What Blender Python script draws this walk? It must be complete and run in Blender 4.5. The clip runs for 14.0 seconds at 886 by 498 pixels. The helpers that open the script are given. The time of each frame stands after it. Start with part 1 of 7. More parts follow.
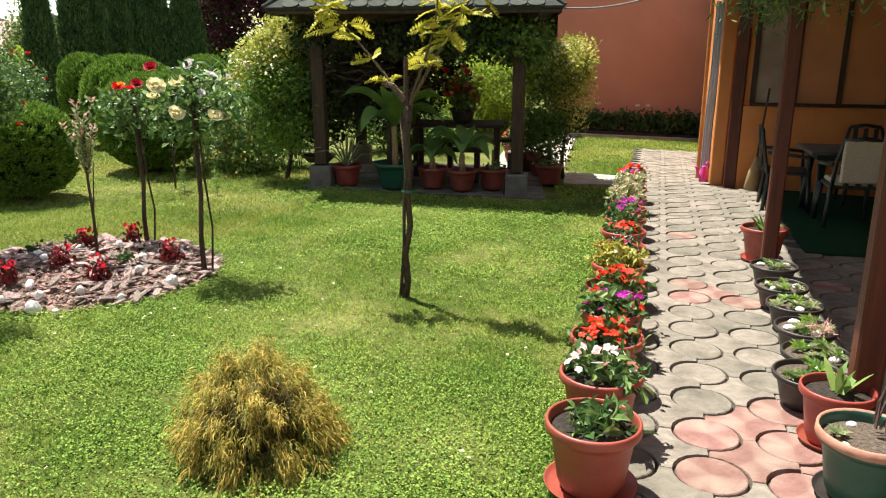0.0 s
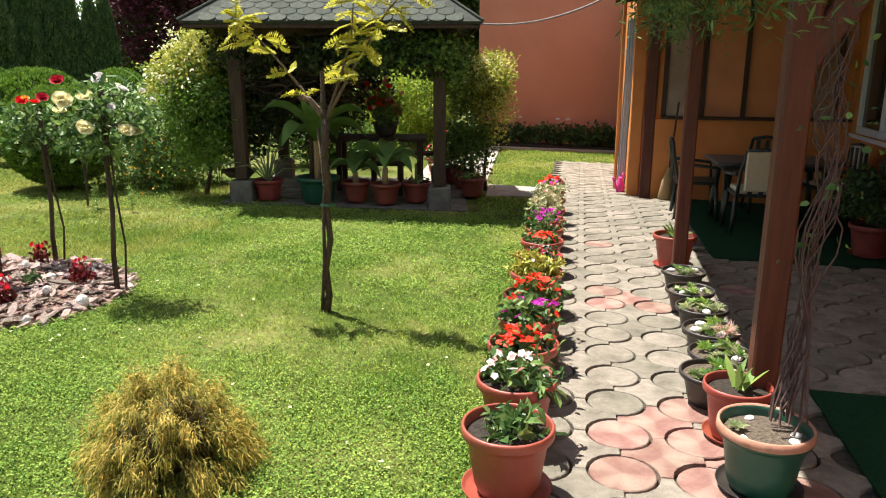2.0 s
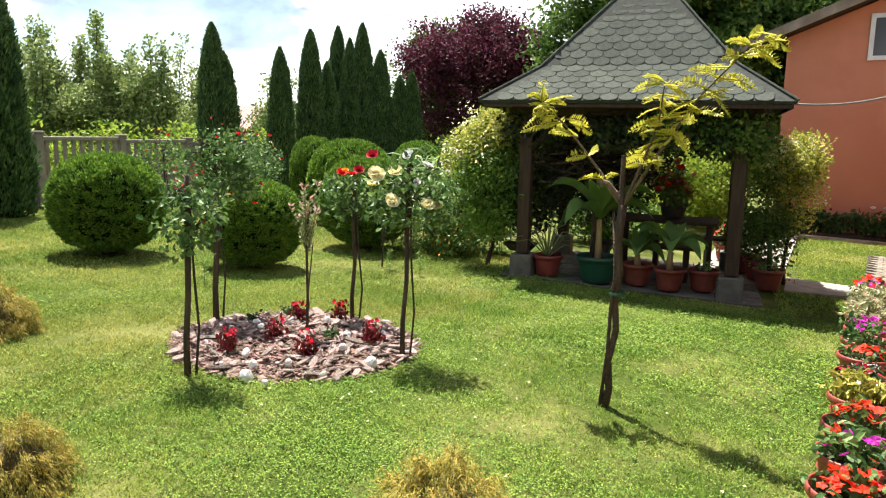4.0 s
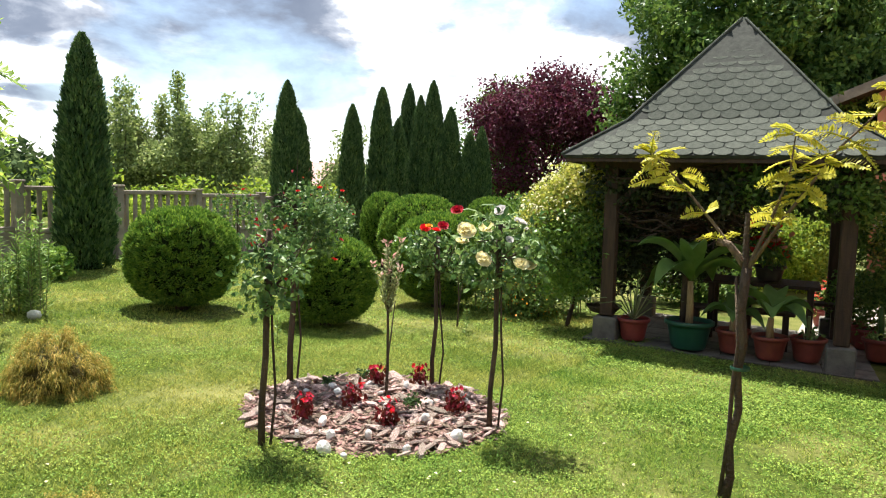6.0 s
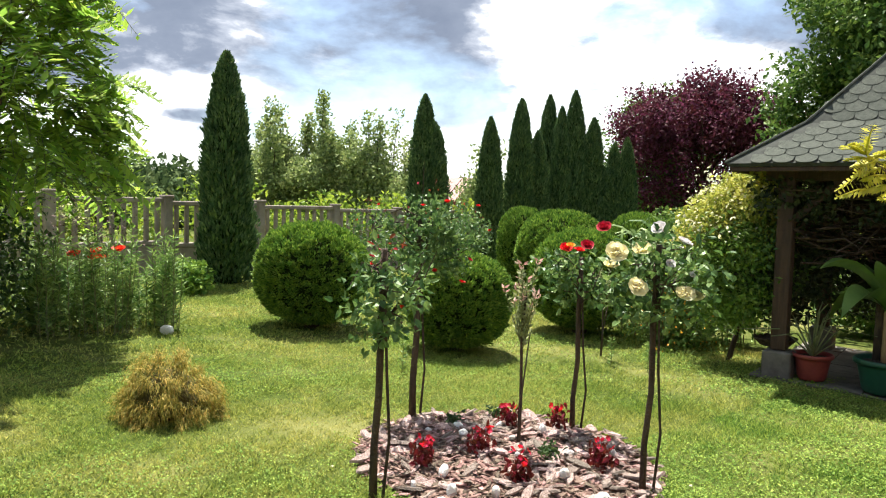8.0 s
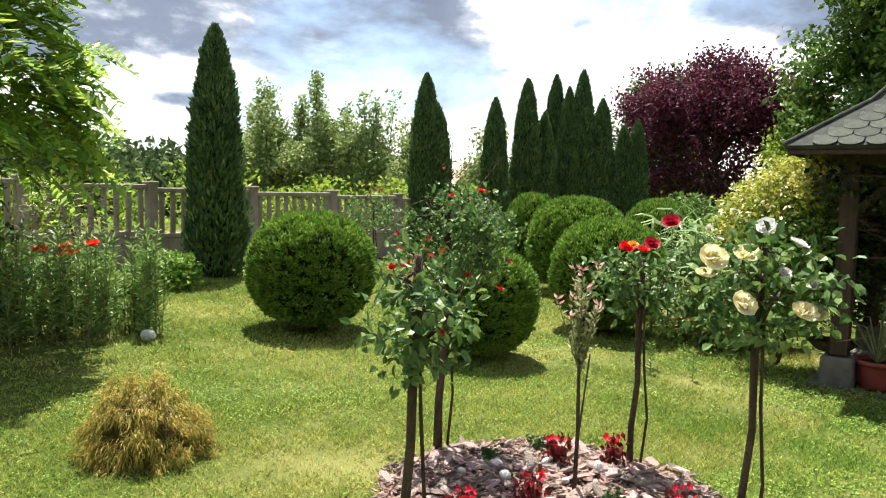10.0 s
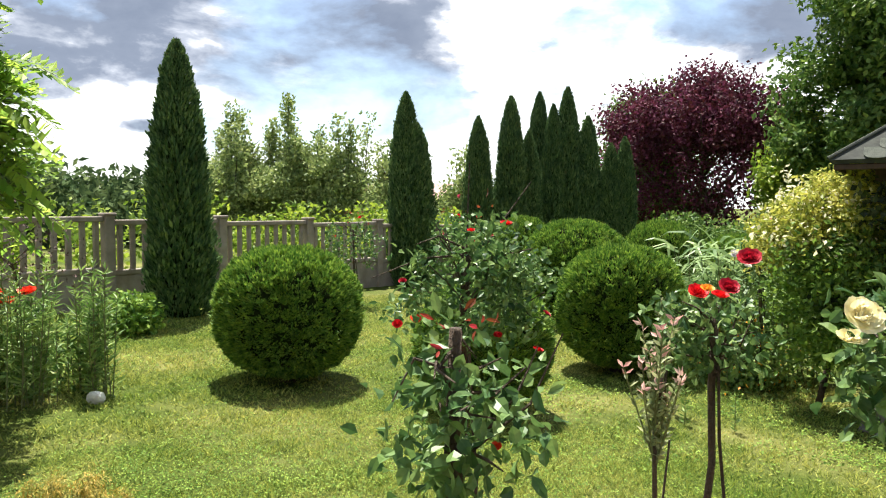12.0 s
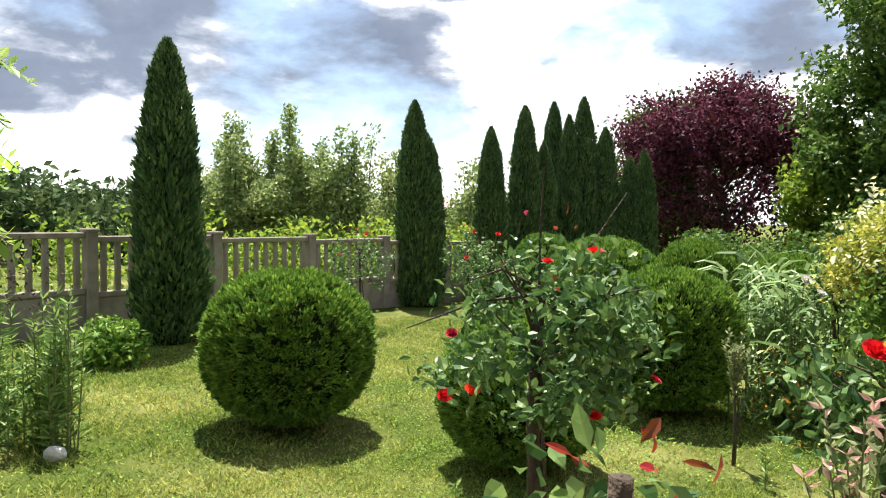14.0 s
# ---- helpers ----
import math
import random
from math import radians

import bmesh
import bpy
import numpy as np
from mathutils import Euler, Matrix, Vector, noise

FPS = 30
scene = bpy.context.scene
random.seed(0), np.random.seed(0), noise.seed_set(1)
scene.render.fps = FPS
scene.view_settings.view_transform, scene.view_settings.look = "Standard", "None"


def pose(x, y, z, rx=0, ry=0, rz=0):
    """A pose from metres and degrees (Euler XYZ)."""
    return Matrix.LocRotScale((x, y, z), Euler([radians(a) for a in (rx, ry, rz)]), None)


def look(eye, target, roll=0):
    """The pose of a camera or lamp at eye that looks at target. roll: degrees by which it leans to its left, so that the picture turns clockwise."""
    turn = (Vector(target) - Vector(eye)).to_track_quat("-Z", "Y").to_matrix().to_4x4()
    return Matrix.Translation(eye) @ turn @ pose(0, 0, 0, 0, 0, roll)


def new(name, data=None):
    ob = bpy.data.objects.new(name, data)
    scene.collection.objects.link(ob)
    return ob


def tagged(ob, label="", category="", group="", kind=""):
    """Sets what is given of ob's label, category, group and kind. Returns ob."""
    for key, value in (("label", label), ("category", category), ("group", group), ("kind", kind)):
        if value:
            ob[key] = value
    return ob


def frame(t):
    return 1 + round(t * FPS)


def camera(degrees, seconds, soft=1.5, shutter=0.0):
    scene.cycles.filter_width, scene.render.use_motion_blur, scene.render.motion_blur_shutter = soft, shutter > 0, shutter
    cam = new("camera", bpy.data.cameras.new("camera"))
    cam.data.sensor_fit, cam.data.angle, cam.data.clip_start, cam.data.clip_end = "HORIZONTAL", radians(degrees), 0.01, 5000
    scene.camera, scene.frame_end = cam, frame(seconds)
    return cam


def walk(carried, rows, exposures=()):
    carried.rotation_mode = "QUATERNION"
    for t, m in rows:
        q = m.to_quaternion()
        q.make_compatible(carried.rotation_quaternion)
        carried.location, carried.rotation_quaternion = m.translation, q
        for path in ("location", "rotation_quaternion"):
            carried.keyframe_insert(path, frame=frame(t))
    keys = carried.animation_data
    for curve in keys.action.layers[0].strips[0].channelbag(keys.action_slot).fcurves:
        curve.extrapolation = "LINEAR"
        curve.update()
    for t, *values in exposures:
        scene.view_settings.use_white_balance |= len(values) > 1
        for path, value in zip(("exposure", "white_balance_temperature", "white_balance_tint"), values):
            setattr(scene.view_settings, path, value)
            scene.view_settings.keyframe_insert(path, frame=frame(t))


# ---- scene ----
cam = camera(62.44, 14.0, soft=1.1)
PATH = [
    (0, (0.165, 0.32, 1.504), (-0.429, 2.154, 0.975), -0.14),
    (0.5, (0.194, 0.305, 1.501), (-0.322, 2.161, 0.964), -0.69),
    (1, (0.227, 0.283, 1.501), (-0.225, 2.165, 1.0), -0.83),
    (1.5, (0.24, 0.29, 1.503), (-0.122, 2.193, 1.006), 0.04),
    (2, (0.231, 0.3, 1.502), (-0.18, 2.195, 1.009), 0.11),
    (2.5, (0.172, 0.358, 1.501), (-0.369, 2.206, 0.96), 0.39),
    (3, (0.117, 0.404, 1.51), (-0.619, 2.186, 0.977), 0.66),
    (3.5, (0.054, 0.448, 1.522), (-0.912, 2.133, 1.044), 1.05),
    (4, (0.024, 0.449, 1.556), (-1.06, 2.101, 1.244), 1.24),
    (4.2, (0.018, 0.453, 1.56), (-1.086, 2.1, 1.299), 1.54),
    (6.3, (-0.416, 0.727, 1.533), (-1.706, 2.248, 1.388), 1.49),
    (6.5, (-0.449, 0.8, 1.532), (-1.786, 2.282, 1.398), 1.48),
    (7, (-0.517, 0.962, 1.517), (-1.908, 2.393, 1.385), 1.67),
    (7.5, (-0.625, 1.059, 1.526), (-2.086, 2.418, 1.376), 1.05),
    (8, (-0.792, 1.153, 1.522), (-2.3, 2.46, 1.39), 1.45),
    (8.2, (-0.838, 1.195, 1.523), (-2.38, 2.463, 1.393), 1.35),
    (10.3, (-1.71, 1.633, 1.545), (-3.198, 2.956, 1.367), 1.35),
    (10.5, (-1.775, 1.697, 1.541), (-3.278, 3.006, 1.374), 0.95),
    (11, (-1.962, 1.827, 1.548), (-3.471, 3.133, 1.405), 1.65),
    (11.5, (-2.178, 1.908, 1.554), (-3.674, 3.228, 1.425), 0.55),
    (12, (-2.404, 2.004, 1.589), (-3.851, 3.38, 1.475), 0.16),
    (12.5, (-2.584, 2.171, 1.604), (-4.036, 3.541, 1.492), 0.86),
    (13, (-2.784, 2.341, 1.601), (-4.257, 3.689, 1.498), 0.86),
    (13.5, (-3.026, 2.445, 1.597), (-4.511, 3.783, 1.527), 0.16),
    (14, (-3.224, 2.504, 1.609), (-4.673, 3.881, 1.535), 0.36),
]
# exposure in stops and the strength of the lights
EXPO_A, EXPO_B = 1.17, 1.33
SKY_STRENGTH, CLOUD_STRENGTH, SUN_STRENGTH = 0.09, 0.52, 5.0
CLOUD_SHIFT = (7.7, 4.2)
walk(cam, [(t, look(eye, target, roll)) for t, eye, target, roll in PATH],
     exposures=[(0.0, EXPO_A), (1.6, EXPO_A), (2.5, EXPO_A + 0.17), (4.4, EXPO_B), (14.0, EXPO_B)])

# ---- sky and sun ----
SUN_TO = Vector((-0.33, 0.20, 0.93)).normalized()
world = bpy.data.worlds.new("World")
scene.world = world
world.use_nodes = True
wn, wl = world.node_tree.nodes, world.node_tree.links
wn.clear()


def wnode(kind, **values):
    n = wn.new(kind)
    for k, v in values.items():
        n.inputs[k].default_value = v
    return n


def wmath(op, a, b=None):
    n = wn.new("ShaderNodeMath")
    n.operation = op
    for i, v in enumerate((a, b)):
        if v is None:
            continue
        if isinstance(v, (int, float)):
            n.inputs[i].default_value = v
        else:
            wl.new(v, n.inputs[i])
    return n.outputs[0]


sky = wn.new("ShaderNodeTexSky")
sky.sky_type = "NISHITA"
sky.sun_disc = False
sky.sun_elevation = math.asin(SUN_TO.z)
sky.sun_rotation = math.atan2(SUN_TO.x, SUN_TO.y)
sky_bg = wnode("ShaderNodeBackground", Strength=SKY_STRENGTH)
wl.new(sky.outputs[0], sky_bg.inputs[0])
# broken cloud, wider than high
coord = wn.new("ShaderNodeTexCoord")
sep = wn.new("ShaderNodeSeparateXYZ")
wl.new(coord.outputs["Generated"], sep.inputs[0])
flat = wn.new("ShaderNodeCombineXYZ")
wl.new(sep.outputs[0], flat.inputs[0])
wl.new(sep.outputs[1], flat.inputs[1])
wl.new(wmath("MULTIPLY", sep.outputs[2], 2.1), flat.inputs[2])
cover = wnode("ShaderNodeTexNoise", Scale=2.6, Detail=9.0, Roughness=0.56, Distortion=0.25)
wl.new(flat.outputs[0], cover.inputs["Vector"])
thick = wnode("ShaderNodeTexNoise", Scale=2.5, Detail=10.0, Roughness=0.56, Distortion=0.15)
shift = wn.new("ShaderNodeVectorMath")
shift.operation = "ADD"
shift.inputs[1].default_value = (CLOUD_SHIFT[0], CLOUD_SHIFT[1], 0.0)
wl.new(flat.outputs[0], shift.inputs[0])
wl.new(shift.outputs[0], thick.inputs["Vector"])


def wramp(fac, stops):
    r = wn.new("ShaderNodeValToRGB")
    e = r.color_ramp.elements
    while len(e) < len(stops):
        e.new(0.5)
    for el, (p, c) in zip(e, stops):
        el.position, el.color = p, (*c, 1)
    wl.new(fac, r.inputs[0])
    return r.outputs[0]


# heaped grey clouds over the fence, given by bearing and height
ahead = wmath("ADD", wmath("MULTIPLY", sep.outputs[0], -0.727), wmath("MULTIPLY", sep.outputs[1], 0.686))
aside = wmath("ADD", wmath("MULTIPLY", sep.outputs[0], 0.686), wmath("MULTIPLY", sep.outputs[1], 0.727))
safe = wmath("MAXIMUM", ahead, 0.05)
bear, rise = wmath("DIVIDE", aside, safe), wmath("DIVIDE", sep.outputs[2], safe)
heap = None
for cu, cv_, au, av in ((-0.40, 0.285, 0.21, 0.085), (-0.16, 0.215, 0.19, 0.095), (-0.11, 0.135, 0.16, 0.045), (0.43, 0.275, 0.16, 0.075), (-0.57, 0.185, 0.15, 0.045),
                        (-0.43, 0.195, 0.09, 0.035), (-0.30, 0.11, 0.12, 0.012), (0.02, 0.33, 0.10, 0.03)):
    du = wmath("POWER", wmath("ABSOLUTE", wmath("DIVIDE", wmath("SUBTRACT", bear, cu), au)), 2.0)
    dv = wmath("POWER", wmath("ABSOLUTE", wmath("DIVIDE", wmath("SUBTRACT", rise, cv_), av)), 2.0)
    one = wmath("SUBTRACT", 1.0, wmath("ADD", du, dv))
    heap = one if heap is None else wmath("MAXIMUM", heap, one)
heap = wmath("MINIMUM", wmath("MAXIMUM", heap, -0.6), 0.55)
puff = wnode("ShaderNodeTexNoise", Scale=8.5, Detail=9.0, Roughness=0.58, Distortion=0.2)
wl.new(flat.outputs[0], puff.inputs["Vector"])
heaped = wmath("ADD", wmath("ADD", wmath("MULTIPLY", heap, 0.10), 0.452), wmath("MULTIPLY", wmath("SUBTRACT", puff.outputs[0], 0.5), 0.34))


def wrange(v, a, b):
    n = wn.new("ShaderNodeMapRange")
    n.inputs[1].default_value, n.inputs[2].default_value = a, b
    wl.new(v, n.inputs[0])
    return n.outputs[0]


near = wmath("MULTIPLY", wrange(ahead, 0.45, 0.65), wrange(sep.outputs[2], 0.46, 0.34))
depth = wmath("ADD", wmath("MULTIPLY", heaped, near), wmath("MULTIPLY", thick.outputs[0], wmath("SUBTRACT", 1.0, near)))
mask = wramp(cover.outputs[0], [(0.36, (0, 0, 0)), (0.50, (1, 1, 1))])
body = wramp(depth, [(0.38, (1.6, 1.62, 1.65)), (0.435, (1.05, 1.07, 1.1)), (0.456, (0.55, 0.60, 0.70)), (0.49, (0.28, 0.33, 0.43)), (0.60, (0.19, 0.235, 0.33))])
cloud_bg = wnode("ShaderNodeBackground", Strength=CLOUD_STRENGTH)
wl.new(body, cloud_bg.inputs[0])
wmix = wn.new("ShaderNodeMixShader")
wl.new(mask, wmix.inputs[0])
wl.new(sky_bg.outputs[0], wmix.inputs[1])
wl.new(cloud_bg.outputs[0], wmix.inputs[2])
wout = wn.new("ShaderNodeOutputWorld")
wl.new(wmix.outputs[0], wout.inputs[0])

sun = new("sun", bpy.data.lights.new("sun", "SUN"))
sun.data.energy, sun.data.angle, sun.data.color = SUN_STRENGTH, radians(0.55), (1.0, 0.955, 0.87)
sun.matrix_world = look((SUN_TO * 60).to_tuple(), (0, 0, 0))

# ---- mesh helpers ----
rng = np.random.default_rng(7)


def G(x, y):
    """The ground's height: the garden falls gently towards the house."""
    return -(0.02619 * x + 0.03144 * y)


class Geo:
    def __init__(self):
        self.v, self.f, self.n = [], [], 0

    def add(self, verts, faces):
        verts = np.asarray(verts, dtype=np.float32).reshape(-1, 3)
        groups = {}
        if isinstance(faces, np.ndarray):
            groups[faces.shape[1]] = faces
        else:
            for q in faces:
                groups.setdefault(len(q), []).append(q)
        for k, q in groups.items():
            self.f.append(np.asarray(q, dtype=np.int32).reshape(-1, k) + self.n)
        self.v.append(verts)
        self.n += len(verts)
        return self

    def join(self, other, m=None):
        v = np.concatenate(other.v)
        if m is not None:
            a = np.array(m)
            v = v @ a[:3, :3].T + a[:3, 3]
        n0 = self.n
        self.v.append(v.astype(np.float32))
        self.f += [q + n0 for q in other.f]
        self.n += len(v)
        return self

    def mesh(self, name, material, smooth=False):
        me = bpy.data.meshes.new(name)
        v = np.concatenate(self.v)
        me.vertices.add(len(v))
        me.vertices.foreach_set("co", v.ravel())
        loops = np.concatenate([q.ravel() for q in self.f])
        sizes = np.concatenate([np.full(len(q), q.shape[1], np.int32) for q in self.f])
        starts = np.concatenate([[0], np.cumsum(sizes)[:-1]]).astype(np.int32)
        me.loops.add(len(loops))
        me.loops.foreach_set("vertex_index", loops)
        me.polygons.add(len(sizes))
        me.polygons.foreach_set("loop_start", starts)
        me.polygons.foreach_set("loop_total", sizes)
        me.update(calc_edges=True)
        me.validate()
        me.polygons.foreach_set("use_smooth", np.full(len(me.polygons), smooth))
        me.materials.append(material)
        return me


# growth too fine to pick apart leaf by leaf
FINE = {"inner_foliage", "cascade", "stalk", "rosette", "twig", "rib", "tangle", "stems", "leaves", "leaflets", "twigs", "midribs", "dry_stems", "blossoms", "foliage", "crown", "lower_leaves", "few_leaves", "hanging_leaves", "hanging_shoots", "young_leaves",
        "undergrowth", "yellow_blooms", "blades", "stalks", "large_leaves", "tip"}


def part(name, geo, material, parent=None, label="", smooth=False, m=None):
    """One mesh object, under a thing or a part where parent is given."""
    me = geo if isinstance(geo, bpy.types.Mesh) else geo.mesh(name, material, smooth)
    ob = new(name, me)
    if parent is not None:
        ob.parent = parent
    if m is not None:
        ob.matrix_basis = m
    if label:
        ob["label"] = label
    if parent is not None and name in FINE:
        ob["kind"] = "stuff"
    return ob


def thing(name, m, label, category, group="", kind=""):
    ob = new(name)
    ob.empty_display_size = 0.1
    ob.matrix_basis = m
    return tagged(ob, label, category, group, kind)


def box(cx, cy, cz, sx, sy, sz, bevel=0.006):
    """A box with chamfered edges, centre and full sizes."""
    b = min(bevel, 0.3 * min(sx, sy, sz))
    bm = bmesh.new()
    bmesh.ops.create_cube(bm, size=1.0)
    for v in bm.verts:
        v.co = Vector((cx + v.co.x * sx, cy + v.co.y * sy, cz + v.co.z * sz))
    if b > 0:
        bmesh.ops.bevel(bm, geom=bm.edges[:], offset=b, segments=1, affect="EDGES", profile=0.5)
    g = Geo().add([v.co[:] for v in bm.verts], [[v.index for v in f.verts] for f in bm.faces])
    bm.free()
    return g


def slab(corners, z0, z1):
    """A prism over a convex outline: z0 and z1 are heights above the ground."""
    n = len(corners)
    v = [(x, y, G(x, y) + z0) for x, y in corners] + [(x, y, G(x, y) + z1) for x, y in corners]
    f = [list(range(n))[::-1], list(range(n, 2 * n))] + [[i, (i + 1) % n, n + (i + 1) % n, n + i] for i in range(n)]
    return Geo().add(v, f)


def lathe(profile, seg=28, ribs=0, rib=0.0, span=(0, 0)):
    """Turns (radius, height) pairs about z; ribs between the heights in span."""
    a = np.linspace(0, 2 * np.pi, seg, endpoint=False)
    v, f = [], []
    for r, z in profile:
        rr = r * (1 + rib * np.cos(ribs * a)) if ribs and span[0] <= z <= span[1] else np.full(seg, r)
        v.append(np.stack([rr * np.cos(a), rr * np.sin(a), np.full(seg, z)], 1))
    for k in range(len(profile) - 1):
        for i in range(seg):
            j = (i + 1) % seg
            f.append([k * seg + i, k * seg + j, (k + 1) * seg + j, (k + 1) * seg + i])
    return Geo().add(np.concatenate(v), f)


def tube(points, radii, seg=7):
    """A tapered tube along points."""
    p = np.asarray(points, float)
    r = np.broadcast_to(np.asarray(radii, float), (len(p),))
    t = np.gradient(p, axis=0)
    t /= np.linalg.norm(t, axis=1, keepdims=True) + 1e-9
    ref = np.array([0.31, 0.22, 0.1]) if abs(t[0][2]) > 0.8 else np.array([0, 0, 1.0])
    u = np.cross(t, ref)
    u /= np.linalg.norm(u, axis=1, keepdims=True) + 1e-9
    w = np.cross(t, u)
    a = np.linspace(0, 2 * np.pi, seg, endpoint=False)
    v = p[:, None] + r[:, None, None] * (u[:, None] * np.cos(a)[None, :, None] + w[:, None] * np.sin(a)[None, :, None])
    n = len(p)
    f = [[k * seg + i, k * seg + (i + 1) % seg, (k + 1) * seg + (i + 1) % seg, (k + 1) * seg + i] for k in range(n - 1) for i in range(seg)]
    f += [list(range(seg))[::-1], [(n - 1) * seg + i for i in range(seg)]]
    return Geo().add(v.reshape(-1, 3), f)


def unit(a):
    return a / (np.linalg.norm(a, axis=-1, keepdims=True) + 1e-9)


def leaves(pos, axis, length, width, up=0.6, cup=0.15, shape="oval"):
    """Many leaves: at pos along axis; up leans their faces to the sky."""
    pos, axis = np.asarray(pos, float), unit(np.asarray(axis, float))
    n = len(pos)
    L = np.broadcast_to(np.asarray(length, float), (n,))[:, None]
    W = np.broadcast_to(np.asarray(width, float), (n,))[:, None]
    face = rng.normal(size=(n, 3)) * (1 - up) + np.array([0, 0, up])
    side = unit(np.cross(axis, face))
    nrm = np.cross(side, axis)
    if shape == "sliver":
        v = np.stack([pos - side * W * 0.5, pos + side * W * 0.5, pos + axis * L], 1)
        return Geo().add(v.reshape(-1, 3), np.arange(3 * n).reshape(-1, 3))
    if shape == "diamond":
        v = np.stack([pos, pos + axis * L * 0.45 + side * W * 0.5 + nrm * W * cup, pos + axis * L, pos + axis * L * 0.45 - side * W * 0.5 + nrm * W * cup], 1)
        i = (np.arange(n) * 4)[:, None]
        return Geo().add(v.reshape(-1, 3), np.concatenate([i + [0, 1, 2], i + [0, 2, 3]]))
    droop = nrm * L * -0.12
    v = np.stack([pos, pos + axis * L * 0.3 + side * W * 0.42 + nrm * W * cup, pos + axis * L * 0.68 + side * W * 0.36 + nrm * W * cup, pos + axis * L + droop,
                  pos + axis * L * 0.68 - side * W * 0.36 + nrm * W * cup, pos + axis * L * 0.3 - side * W * 0.42 + nrm * W * cup, pos + axis * L * 0.5], 1)
    i = (np.arange(n) * 7)[:, None]
    f = np.concatenate([i + q for q in ([0, 1, 6], [1, 2, 6], [2, 3, 6], [3, 4, 6], [4, 5, 6], [5, 0, 6])])
    return Geo().add(v.reshape(-1, 3), f)


def blades(pos, axis, length, width, droop):
    """Long strips that bend down under their weight, as grass and threads do."""
    pos, axis = np.asarray(pos, float), unit(np.asarray(axis, float))
    n = len(pos)
    L = np.broadcast_to(np.asarray(length, float), (n,))[:, None]
    W = np.broadcast_to(np.asarray(width, float), (n,))[:, None]
    D = np.broadcast_to(np.asarray(droop, float), (n,))[:, None]
    side = unit(np.cross(axis, rng.normal(size=(n, 3)) * 0.4 + np.array([0, 0, 1.0])))
    rows = []
    for s, w in ((0, 0.8), (0.35, 1.0), (0.7, 0.75), (1.0, 0.12)):
        c = pos + axis * L * s + np.array([0, 0, -1.0]) * L * D * s * s
        rows += [c - side * W * w * 0.5, c + side * W * w * 0.5]
    v = np.stack(rows, 1)
    i = (np.arange(n) * 8)[:, None]
    f = np.concatenate([i + q for q in ([0, 1, 3, 2], [2, 3, 5, 4], [4, 5, 7, 6])])
    return Geo().add(v.reshape(-1, 3), f)


def sphere_dirs(n, low=-1.0):
    d = unit(rng.normal(size=(int(n * 2.6) + 50, 3)))
    return d[d[:, 2] > low][:n]


def lumps(d, seed, freq=2.5):
    """A smooth uneven number for each direction or point, about -1 to 1."""
    r = np.random.default_rng(seed)
    k = r.normal(size=(7, 3)) * freq
    ph = r.uniform(0, 6.28, 7)
    return np.sin(d @ k.T + ph).mean(axis=1) * 1.6


# ---- materials ----
def shader(name):
    m = bpy.data.materials.new(name)
    m.use_nodes = True
    t = m.node_tree
    b = t.nodes["Principled BSDF"]
    return m, t.nodes, t.links, b


